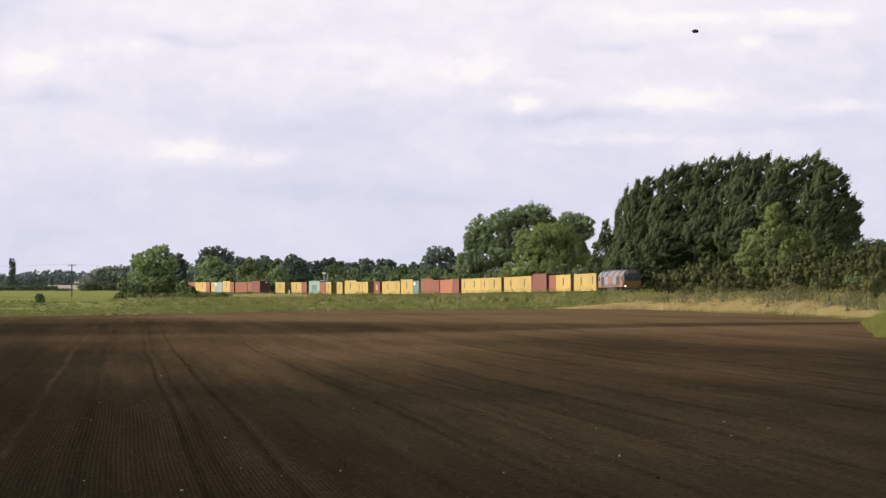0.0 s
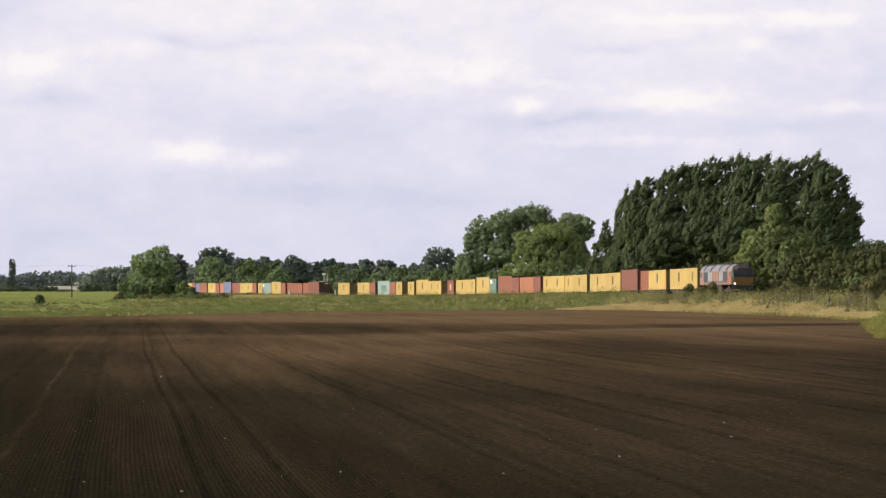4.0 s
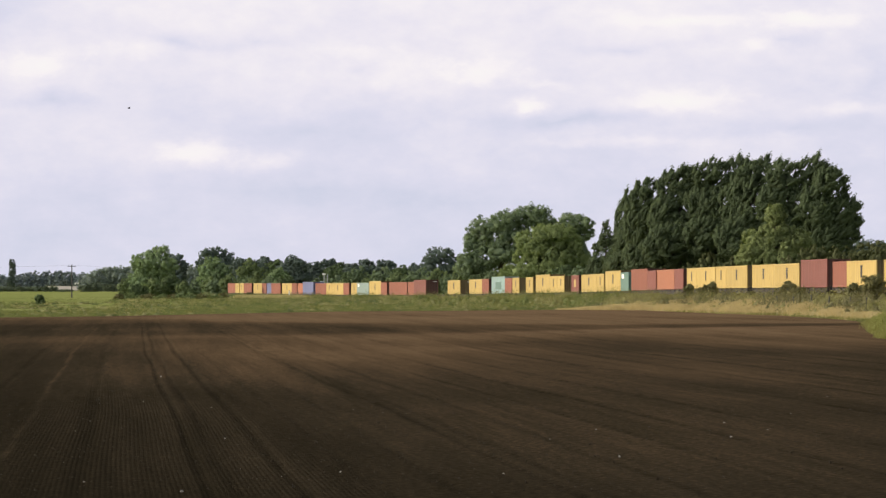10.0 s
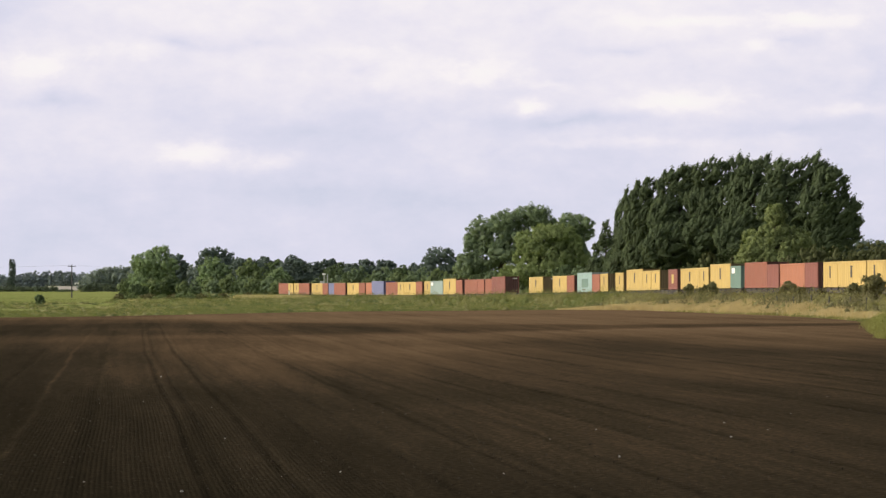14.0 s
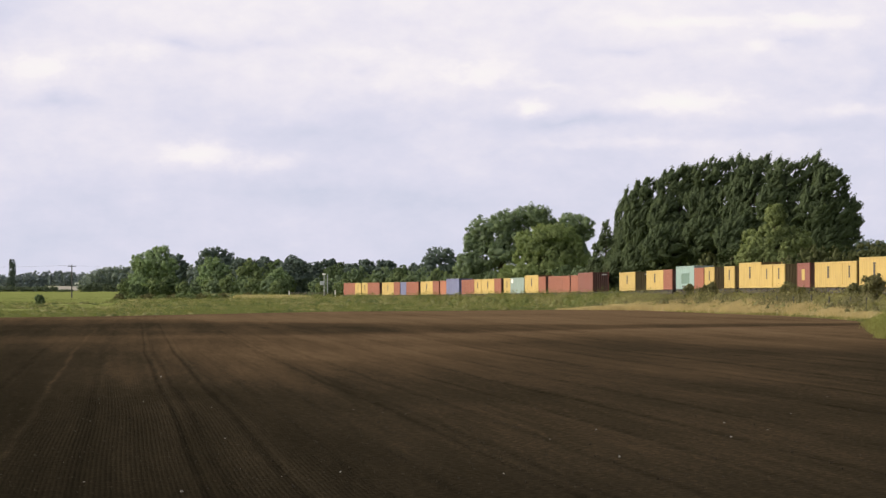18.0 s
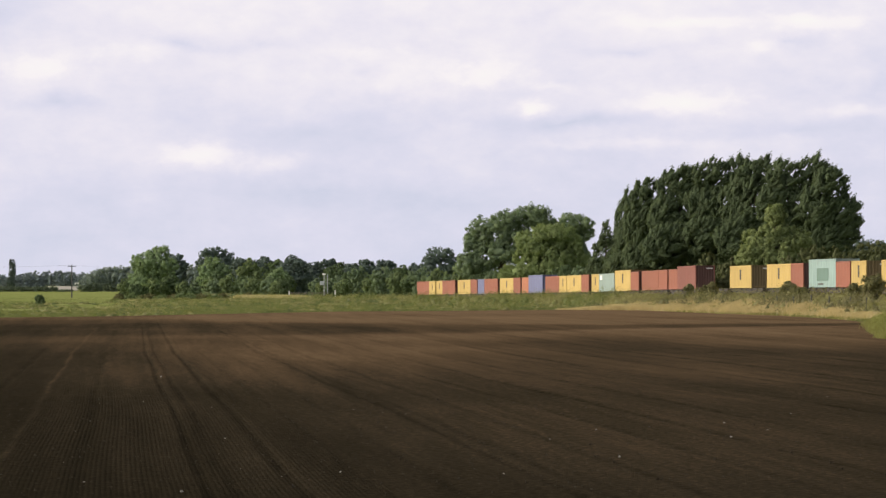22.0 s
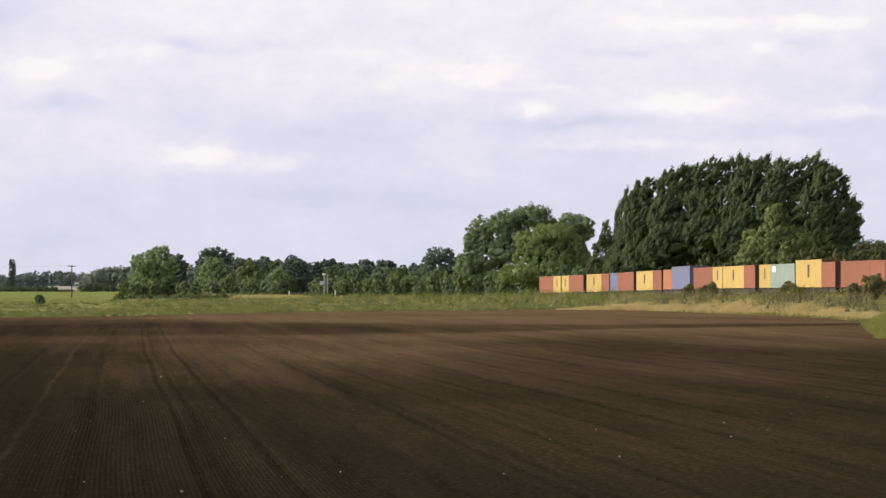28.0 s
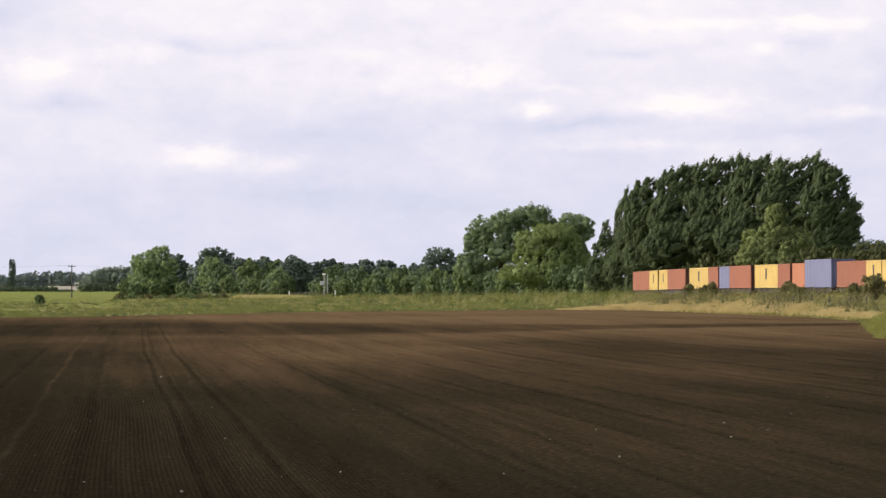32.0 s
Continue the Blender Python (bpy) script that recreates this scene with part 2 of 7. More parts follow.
LUSH = foliage("lush_grass_blades", (0.14, 0.144, 0.05), (0.30, 0.29, 0.12), 0.4)
RANK = foliage("rank_grass_blades", (0.175, 0.180, 0.075), (0.36, 0.335, 0.165), 0.35)
DOCK = foliage("dock_leaves", (0.075, 0.098, 0.036), (0.175, 0.195, 0.082), 0.35)
WEED = foliage("weed_leaves", (0.105, 0.105, 0.052), (0.240, 0.222, 0.120), 0.38)
MEADOW_WEED = foliage("meadow_weed_leaves", (0.10, 0.125, 0.042), (0.235, 0.255, 0.10), 0.38)
STEEL = plain("rail_steel", (0.17, 0.13, 0.11), 0.45, 0.7)
BALLAST = plain("ballast", (0.22, 0.20, 0.18), 0.95, 0, 0.5, 14)
CONCRETE = plain("concrete", (0.40, 0.39, 0.36), 0.9, 0, 0.25, 5)
WAGON_GREY = plain("wagon_grey", (0.045, 0.036, 0.029), 0.7, 0.1, 0.4, 2)
WHEEL_STEEL = plain("wheel_steel", (0.11, 0.09, 0.08), 0.5, 0.6)
BLACK = plain("black_paint", (0.018, 0.018, 0.02), 0.6)
EMBLEM = plain("emblem_paint", (0.052, 0.045, 0.036), 0.6)
WHITE = plain("white_paint", (0.78, 0.77, 0.72), 0.6, 0, 0.12)
GALVANISED = plain("galvanised_steel", (0.50, 0.52, 0.54), 0.45, 0.5, 0.15)
FENCE_WOOD = plain("fence_wood", (0.27, 0.235, 0.19), 0.9, 0, 0.3, 4)
POLE_WOOD = plain("pole_wood", (0.085, 0.08, 0.078), 0.9, 0, 0.35, 4)
CLOD = foliage("clod_soil", (0.010, 0.008, 0.005), (0.042, 0.032, 0.021), 0.0)
FLINT = plain("flint", (0.21, 0.20, 0.175), 0.7, 0, 0.3, 20)
PAINT = {
    "yellow": painted_steel("yellow_paint", (0.53, 0.375, 0.11)),
    # this and the next: darker yellow and red for front walls in shade
    "yellow_shaded": painted_steel("yellow_shaded_end_paint", (0.15, 0.105, 0.042)),
    "red_shaded": painted_steel("red_shaded_end_paint", (0.085, 0.032, 0.024)),
    "red": painted_steel("red_oxide_paint", (0.285, 0.087, 0.046)),
    "salmon": painted_steel("salmon_paint", (0.40, 0.145, 0.070)),
    "maroon": painted_steel("maroon_paint", (0.225, 0.066, 0.046)),
    "blue": painted_steel("blue_paint", (0.150, 0.165, 0.300)),
    "green": painted_steel("green_paint", (0.13, 0.22, 0.18)),
    "pale green": painted_steel("pale_green_paint", (0.26, 0.37, 0.35)),
    "grey green": painted_steel("grey_green_paint", (0.26, 0.34, 0.31)),
}


# ---- mesh helpers ----
def mesh_of(name, verts, faces, *mats):
    me = bpy.data.meshes.new(name)
    me.from_pydata([tuple(v) for v in verts], [], faces)
    for m in mats:
        me.materials.append(m)
    return me


def loose_mesh(name, corners, mat):
    """One mesh out of loose leaves or blades: corners is an array (n, k, 3)."""
    n, k = corners.shape[:2]
    me = bpy.data.meshes.new(name)
    me.vertices.add(k * n)
    me.vertices.foreach_set("co", np.asarray(corners, dtype=np.float32).ravel())
    me.loops.add(k * n)
    me.loops.foreach_set("vertex_index", np.arange(k * n, dtype=np.int32))
    me.polygons.add(n)
    me.polygons.foreach_set("loop_start", np.arange(0, k * n, k, dtype=np.int32))
    me.update()
    me.validate()
    me.materials.append(mat)
    return me


# a twelve-cornered ball, its axis along the first of its three directions
RING = np.arange(5) * 2 * math.pi / 5
BALL = np.array([(1.0, 0, 0)] + [(0.42, 0.86 * math.cos(a), 0.86 * math.sin(a)) for a in RING]
                + [(-0.42, 0.90 * math.cos(a + 0.628), 0.90 * math.sin(a + 0.628)) for a in RING] + [(-1.0, 0, 0)])
BALL_FACES = np.array([(0, 1 + i, 1 + (i + 1) % 5) for i in range(5)] + [(1 + i, 6 + i, 1 + (i + 1) % 5) for i in range(5)]
                      + [(6 + i, 6 + (i + 1) % 5, 1 + (i + 1) % 5) for i in range(5)] + [(11, 6 + (i + 1) % 5, 6 + i) for i in range(5)])


def leafy_mesh(name, leaves, rng, centre, axis, long, thick, mat):
    """Dense leaf clumps (soft uneven bodies at the places given, along their axes) under a coat of loose leaves."""
    n, k = len(leaves), len(centre)
    u = np.cross(axis, rng.normal(size=(k, 3)))
    u /= np.linalg.norm(u, axis=1, keepdims=True)
    v = np.cross(axis, u)
    b = BALL[None] * rng.uniform(0.78, 1.2, (k, 12, 1))
    body = (centre[:, None] + b[:, :, 0:1] * (axis * long[:, None])[:, None] + b[:, :, 1:2] * (u * thick[:, None])[:, None] + b[:, :, 2:3] * (v * thick[:, None])[:, None])
    face = (BALL_FACES[None] + 12 * np.arange(k)[:, None, None] + 3 * n).reshape(-1)
    co = np.concatenate([leaves.reshape(-1, 3), body.reshape(-1, 3)])
    index = np.concatenate([np.arange(3 * n), face])
    me = bpy.data.meshes.new(name)
    me.vertices.add(len(co))
    me.vertices.foreach_set("co", co.astype(np.float32).ravel())
    me.loops.add(len(index))
    me.loops.foreach_set("vertex_index", index.astype(np.int32))
    me.polygons.add(len(index) // 3)
    me.polygons.foreach_set("loop_start", np.arange(0, len(index), 3, dtype=np.int32))
    me.update()
    me.validate()
    me.materials.append(mat)
    me.shade_smooth()
    return me


def box(bm, x0, x1, y0, y1, z0, z1, bevel=0.0):
    """Adds a box, its edges broken by bevel."""
    g = bmesh.ops.create_cube(bm, size=1.0)
    vs = g["verts"]
    for v in vs:
        v.co = Vector((x0 + (v.co.x + 0.5) * (x1 - x0), y0 + (v.co.y + 0.5) * (y1 - y0), z0 + (v.co.z + 0.5) * (z1 - z0)))
    if bevel:
        es = list({e for v in vs for e in v.link_edges})
        bmesh.ops.bevel(bm, geom=es, offset=bevel, segments=1, affect="EDGES")


def rod(bm, a, b, r0, r1=None, sides=8):
    """Adds a tapered round bar from a to b."""
    a, b = Vector(a), Vector(b)
    m = Matrix.Translation((a + b) / 2) @ (b - a).to_track_quat("Z", "Y").to_matrix().to_4x4()
    bmesh.ops.create_cone(bm, cap_ends=True, segments=sides, radius1=r0, radius2=r0 if r1 is None else r1, depth=(b - a).length, matrix=m)


def part(name, bm, mat, parent, label=""):
    me = bpy.data.meshes.new(name)
    if isinstance(bm, bmesh.types.BMesh):
        bm.to_mesh(me)
        bm.free()
        me.materials.append(mat)
    else:
        me = bm
    ob = new(name, me)
    ob.parent = parent
    if label:
        ob["label"] = label
    return ob


# ---- the line of the railway ----
# distance along the line, x, y of its middle
LINE = np.array([
    (-250, -108.5, 1205.6), (-100, -96.0, 1056.1), (0, -80.3, 957.3), (100, -57.6, 859.9), (150, -46.3, 811.2), (200, -34.7, 762.5),
    (250, -22.8, 714.0), (300, -11.4, 665.3), (350, -1.1, 616.3), (400, 8.2, 567.2), (450, 16.5, 517.8), (500, 23.6, 468.3),
    (550, 29.7, 418.7), (600, 35.2, 368.9), (650, 40.5, 319.2), (800, 56.1, 170.0), (1000, 76.9, -29.0), (1250, 102.9, -277.6)])
RAIL_Y = (-300, 300, 338, 372, 400, 426, 476, 531, 590, 640, 728, 847, 960, 1200)
RAIL_Z = (1.80, 1.80, 1.75, 1.68, 1.58, 1.42, 1.05, 0.82, 0.50, 0.20, 0.06, 0.22, 0.30, 0.30)


def smooth_curve(knots, at):
    """A smooth curve through knots (n, 1 + k), whose first column is the place along it."""
    s, p = knots[:, 0], knots[:, 1:]
    d = np.gradient(p, s, axis=0)
    i = np.clip(np.searchsorted(s, at) - 1, 0, len(s) - 2)
    h = (s[i + 1] - s[i])[:, None]
    u = ((at - s[i]) / (s[i + 1] - s[i]))[:, None]
    return ((2 * u**3 - 3 * u**2 + 1) * p[i] + (u**3 - 2 * u**2 + u) * h * d[i] + (3 * u**2 - 2 * u**3) * p[i + 1] + (u**3 - u**2) * h * d[i + 1])


ALONG = np.arange(-250, 1250, 2.0)
LINE_XY = smooth_curve(LINE, ALONG)
LINE_Z = np.interp(LINE_XY[:, 1], RAIL_Y, RAIL_Z)
LINE_Z = np.convolve(np.pad(LINE_Z, 12, mode="edge"), np.ones(25) / 25, "valid")


def on_line(s):
    """The middle of the track, at the top of the rails, s metres along."""
    return Vector((np.interp(s, ALONG, LINE_XY[:, 0]), np.interp(s, ALONG, LINE_XY[:, 1]), np.interp(s, ALONG, LINE_Z)))


def line_x(y):
    return np.interp(-np.asarray(y, dtype=float), -LINE_XY[:, 1], LINE_XY[:, 0])


def ground_z(x, y):
    """The height of the ground: flat land, the railway's low bank, a slow rise far off."""
    x, y = np.asarray(x, dtype=float), np.asarray(y, dtype=float)
    gap = np.abs(x - line_x(y)) * 0.98
    top = np.maximum(np.interp(y, RAIL_Y, RAIL_Z) - 0.38, -0.08)
    w = np.clip((gap - 3.6) / 6.0, 0, 1)
    w = 1 - w * w * (3 - 2 * w)
    return top * w + np.clip(y - 1300, 0, 2500) * 0.0028


# ---- ground, field, sky ----
def steps(*spans):
    """Grid lines: (from, to, step) one after another."""
    out = []
    for a, b, d in spans:
        out += list(np.arange(a, b, d))
    return np.array(out + [spans[-1][1]])


def grid_mesh(name, X, Y, Z, mat):
    r, c = X.shape
    me = bpy.data.meshes.new(name)
    co = np.stack([X, Y, Z], -1).reshape(-1, 3).astype(np.float32)
    me.vertices.add(r * c)
    me.vertices.foreach_set("co", co.ravel())
    i = (np.arange(r - 1)[:, None] * c + np.arange(c - 1)[None, :]).ravel()
    q = np.stack([i, i + 1, i + c + 1, i + c], -1).astype(np.int32)
    me.loops.add(q.size)
    me.loops.foreach_set("vertex_index", q.ravel())
    me.polygons.add(len(q))
    me.polygons.foreach_set("loop_start", np.arange(0, q.size, 4, dtype=np.int32))
    me.update()
    me.validate()
    me.materials.append(mat)
    me.shade_smooth()
    return me


# far edge of the ploughed field, from west to east
EDGE_X = (-130, -95, -40.0, -30.9, -22.6, -12.0, 14.7, 24.4, 28.4, 33.1, 33.6)
EDGE_Y = (270, 276, 290, 301, 326, 362, 388, 379, 346, 306, 257)


def build_ground():
    gx = steps((-4700, -1000, 370), (-1000, -160, 60), (-160, 130, 2.0), (130, 1000, 87), (1000, 4700, 370))
    gy = steps((-1200, -300, 150), (-300, 150, 12), (150, 1000, 4), (1000, 1300, 20), (1300, 4700, 170))
    X, Y = np.meshgrid(gx, gy)
    Z = ground_z(X, Y)
    rng = np.random.default_rng(4)
    Z = Z + np.where((np.abs(X) < 160) & (Y < 1000), rng.normal(0, 0.03, Z.shape), 0) - 0.04
    inside = (X > -126) & (Y < np.interp(X, EDGE_X[:-1], EDGE_Y[:-1]) - 7) & (X < np.interp(Y, (-20, 173, 257, 306, 346, 379), (1.3, 23.8, 33.6, 33.1, 28.4, 24.4)) - 3) & (Y > -14)
    Z = np.where(inside, Z - 0.5, Z)
    ob = new("ground", grid_mesh("ground", X, Y, Z, TURF))
    tagged(ob, "flat rough green meadow with a low grassy railway bank", "ground", kind="structure")


# lateral place, depth and half width of the wheel marks in the soil
RUTS = ((-1.80, -0.014, 0.07), (1.27, 0.060, 0.055), (1.64, 0.050, 0.040), (2.52, 0.055, 0.075), (3.55, 0.025, 0.06), (4.60, 0.020, 0.08), (6.05, 0.045, 0.07),
        (6.42, 0.020, 0.06), (7.7, 0.018, 0.10), (9.5, 0.030, 0.07), (11.1, 0.050, 0.085), (13.1, 0.035, 0.085), (16.4, 0.025, 0.12), (19.3, 0.030, 0.12), (22.2, 0.04, 0.13),
        (25.4, 0.03, 0.12), (27.8, 0.04, 0.16), (-0.50, 0.016, 0.12), (-3.1, 0.02, 0.10), (-4.9, 0.02, 0.12), (-8.4, 0.025, 0.14))


def drill_place(X, Y):
    """How far a spot lies across the drill rows, which bend slightly away."""
    return X + 0.1018 * Y - 0.007 * np.logaddexp(0, (Y - 138) / 8) * 8 + 0.035 * np.sin(Y / 7.0 + 1.0)


def soil_z(X, Y):
    return 0.05 + 0.05 * np.sin(X / 17 + 1) * np.sin(Y / 31) + np.clip(ground_z(X, Y), 0, 9)


def build_field():
    cols, rows = 740, 220
    t = np.cumsum(np.concatenate([[0], np.hypot(np.diff(EDGE_X), np.diff(EDGE_Y))]))
    q = np.concatenate([np.linspace(0, t[2], 50, endpoint=False), np.linspace(t[2], t[-1], cols - 50)])
    fx, fy = np.interp(q, t, EDGE_X), np.interp(q, t, EDGE_Y)
    nx, ny = np.interp(q, (0, t[2], t[-1]), (-130, -4.5, 1.3)), np.full(cols, -20.0)
    b = np.concatenate([np.linspace(0, 0.12, 10, endpoint=False), 0.12 * (1 / 0.12)**np.linspace(0, 1, rows - 10)])
    X = nx + (fx - nx) * b[:, None]
    Y = ny + (fy - ny) * b[:, None]
    u = drill_place(X, Y)
    Z = soil_z(X, Y)
    for at, deep, half in RUTS:
        Z -= 0.45 * deep * np.exp(-((u - at) / half)**2)
        Z += 0.25 * abs(deep) * np.exp(-((np.abs(u - at) - 2.2 * half) / half)**2)
    rng = np.random.default_rng(8)
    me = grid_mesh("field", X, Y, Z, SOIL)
    at = me.attributes.new("drill", "FLOAT", "POINT")
    at.data.foreach_set("value", u.ravel().astype(np.float32))
    # a dark strip crosses the field: real in the east, painted cloud shadow westwards
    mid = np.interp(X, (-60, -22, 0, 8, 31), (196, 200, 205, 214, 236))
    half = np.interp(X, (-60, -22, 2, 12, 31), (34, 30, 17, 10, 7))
    shade_and_ruts = np.exp(-np.abs((Y - mid) / np.where(Y > mid, half * np.interp(X, (-40, 5, 12), (2.2, 1.8, 1.25)), half * 0.8))**4) * np.interp(X, (-60, 0, 31), (0.95, 0.9, 1.1))
    for at, deep, wide in RUTS:
        worn = (1 - 0.65 * np.clip((Y - 140) / 80, 0, 1)) * 0.75 + 0.3 * np.sin(Y / 9.0 + 5 * at) * np.sin(Y / 23.0 + at)
        broken = 1 + 0.45 * np.sin(Y * 1.3 + 9 * at) * np.sin(Y * 0.53 + 4 * at) + rng.normal(0, 0.18, (rows, 1))
        sway = 0.35 * wide * np.sin(Y / 2.3 + 7 * at)
        much = 1.9 if at > 5 else 1.0
        shade_and_ruts += much * (0.2 + (5 if deep > 0 else 38) * abs(deep)) * np.sign(deep) * worn * broken * np.exp(-((u - at + sway) / (wide * 0.85))**2)
    # the near end's cloud shade and the west's lens falloff, painted into the soil
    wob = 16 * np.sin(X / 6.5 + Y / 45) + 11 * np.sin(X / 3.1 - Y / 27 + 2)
    shade_and_ruts += 1.26 - 2.05 / (1 + np.exp(-(Y - 1.35 * np.hypot(X + 2, 4) + wob - 114) / 34)) + 0.5 / (1 + np.exp((X + 0.075 * Y + 2.0) / 2.5))
    shade_attr = me.attributes.new("shade_and_ruts", "FLOAT", "POINT")
    shade_attr.data.foreach_set("value", shade_and_ruts.ravel().astype(np.float32))
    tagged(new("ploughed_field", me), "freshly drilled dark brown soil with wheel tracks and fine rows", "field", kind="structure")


def build_sky():
    ang = np.linspace(radians(-32), radians(32), 41)
    zs = np.linspace(-30, 1700, 12)
    A, Z = np.meshgrid(ang, zs)
    me = grid_mesh("cloud", 4450 * np.sin(A), 4450 * np.cos(A), Z, CLOUD)
    ob = new("backdrop", me)
    return tagged(ob, "pale lilac and white layered evening clouds", "sky", kind="structure")


build_ground()
build_field()
SKY = build_sky()


# ---- track ----
def build_track():
    s = np.arange(-240, 1240, 6.0)
    pts = [on_line(v) for v in s]
    dirs = [(on_line(v + 1) - on_line(v - 1)).normalized() for v in s]
    side = [Vector((-d.y, d.x, 0)).normalized() for d in dirs]

    def swept(profile):
        verts, faces, k = [], [], len(profile)
        for p, n in zip(pts, side):
            verts += [p + n * o + Vector((0, 0, h)) for o, h in profile]
        for i in range(len(pts) - 1):
            for j in range(k):
                faces.append((i * k + j, i * k + (j + 1) % k, (i + 1) * k + (j + 1) % k, (i + 1) * k + j))
        return verts, faces

    track = tagged(new("railway_track"), "single railway track on grey ballast", "railway", kind="structure")
    v, f = swept([(-2.9, -0.75), (-1.9, -0.22), (1.9, -0.22), (2.9, -0.75)])
    part("ballast", mesh_of("ballast", v, f, BALLAST), None, track)
    for o in (-0.75, 0.75):
        v, f = swept([(o - 0.07, -0.16), (o - 0.035, 0), (o + 0.035, 0), (o + 0.07, -0.16)])
        part("rail", mesh_of("rail", v, f, STEEL), None, track)
    bm = bmesh.new()
    box(bm, -0.125, 0.125, -1.25, 1.25, -0.24, -0.14)
    me = bpy.data.meshes.new("sleeper")
    bm.to_mesh(me)
    bm.free()
    me.materials.append(CONCRETE)
    for v in np.arange(560, 700, 0.7):
        ob = part("sleeper", me, None, track)
        d = on_line(v + 1) - on_line(v - 1)
        ob.matrix_basis = Matrix.Translation(on_line(v)) @ pose(0, 0, 0, 0, 0, math.degrees(math.atan2(d.y, d.x)))


build_track()

# ---- the train ----
# along the train +x is forwards, +y its side away from the field; z 0 is the top of the rails
DECK = 0.98
SIZES = {"T": 6.06, "F": 12.19}


def container(size, high, colour, mark=""):
    """A corrugated steel box: frame, posts, side panels with ridges, doors at its rear end, markings."""
    L, H, W = SIZES[size], 2.90 if high else 2.59, 2.44
    paint = PAINT[colour]
    thing = new("shipping_container")
    feet = {"T": "twenty-foot", "F": "forty-foot"}[size]
    note = {"bars": " with a dark upright emblem", "square": " with a darker square emblem", "patch": " with a white patch", "panel": " with a pale upright panel", "": ""}[mark]
    tagged(thing, f"{'tall ' if high else ''}{colour} {feet} steel shipping container{note}", "container", "containers on the train")
    h2 = W / 2

    def ridged(length, height, pitch):
        n = max(2, int(length / pitch))
        verts, faces = [], []
        for i in range(n):
            x = length * i / n
            for dx, dep in ((0, 0.0), (0.28, 0.0), (0.5, 0.036), (0.78, 0.036)):
                for z in (0, height):
                    verts.append((x + dx * length / n, dep, z))
        verts += [(length, 0, 0), (length, 0, height)]
        for i in range(0, len(verts) - 2, 2):
            faces.append((i, i + 2, i + 3, i + 1))
        return verts, faces

    # side walls
    for sgn in (-1, 1):
        v, f = ridged(L - 0.24, H - 0.30, 0.28)
        v = [(-L / 2 + 0.12 + x, sgn * (h2 - 0.02 - d), 0.17 + z) for x, d, z in v]
        part("side_panel", mesh_of("side_panel", v, f, paint), None, thing)
        bm = bmesh.new()
        box(bm, -L / 2 + 0.1, L / 2 - 0.1, sgn * h2 - 0.06 * (sgn > 0), sgn * h2 + 0.06 * (sgn < 0), H - 0.16, H - 0.04)
        part("top_rail", bm, paint, thing)
        bm = bmesh.new()
        box(bm, -L / 2 + 0.1, L / 2 - 0.1, sgn * h2 - 0.07 * (sgn > 0), sgn * h2 + 0.07 * (sgn < 0), 0.02, 0.19)
        part("bottom_rail", bm, paint, thing)
    # front wall
    v, f = ridged(W - 0.24, H - 0.30, 0.28)
    v = [(L / 2 - 0.03 - d, -h2 + 0.12 + x, 0.17 + z) for x, d, z in v]
    # yellow and red boxes get darker front walls, their shade put into the paint
    shaded_end = {"yellow": "yellow_shaded", "red": "red_shaded", "salmon": "red_shaded", "maroon": "red_shaded"}.get(colour, "")
    part("end_panel", mesh_of("end_panel", v, f, PAINT[shaded_end or colour]), None, thing, "end wall in a darker paint for its shade" if shaded_end else "")
    bm = bmesh.new()
    box(bm, -L / 2 + 0.03, L / 2 - 0.03, -h2 + 0.03, h2 - 0.03, H - 0.07, H - 0.02)
    part("roof", bm, paint, thing)
    bm = bmesh.new()
    box(bm, -L / 2 + 0.05, L / 2 - 0.05, -h2 + 0.05, h2 - 0.05, 0.10, 0.18)
    part("floor_frame", bm, paint, thing)
    for ex in (-1, 1):
        for z0, z1 in ((0.0, 0.16), (H - 0.14, H - 0.02)):
            bm = bmesh.new()
            box(bm, ex * L / 2 - (0.12 if ex > 0 else 0), ex * L / 2 + (0.12 if ex < 0 else 0), -h2 + 0.1, h2 - 0.1, z0, z1)
            part("end_beam", bm, PAINT[shaded_end or colour] if ex > 0 else paint, thing)
        for sy in (-1, 1):
            bm = bmesh.new()
            x0, x1 = (L / 2 - 0.16, L / 2) if ex > 0 else (-L / 2, -L / 2 + 0.16)
            y0, y1 = (h2 - 0.12, h2) if sy > 0 else (-h2, -h2 + 0.12)
            box(bm, x0, x1, y0, y1, 0.1, H - 0.1, 0.01)
            post = part("corner_post", bm, paint, thing)
            for z0, z1 in ((0, 0.118), (H - 0.118, H)):
                bm = bmesh.new()
                box(bm, x0 - 0.008 * (ex < 0), x1 + 0.008 * (ex > 0), y0 - 0.008 * (sy < 0), y1 + 0.008 * (sy > 0), z0, z1, 0.012)
                part("corner_casting", bm, paint, post)
    # doors
    for sy in (-1, 1):
        bm = bmesh.new()
        box(bm, -L / 2 + 0.01, -L / 2 + 0.07, min(0.01 * sy, 1.09 * sy), max(0.01 * sy, 1.09 * sy), 0.16, H - 0.14, 0.01)
        for k in range(5):
            z = 0.35 + k * (H - 0.8) / 4
            box(bm, -L / 2 - 0.012, -L / 2 + 0.02, min(0.1 * sy, 1.0 * sy), max(0.1 * sy, 1.0 * sy), z, z + 0.18)
        door = part("door", bm, paint, thing)
        for y in (0.32, 0.82):
            bm = bmesh.new()
            rod(bm, (-L / 2 - 0.035, sy * y, 0.12), (-L / 2 - 0.035, sy * y, H - 0.1), 0.02, None, 6)
            part("lock_rod", bm, GALVANISED, door)
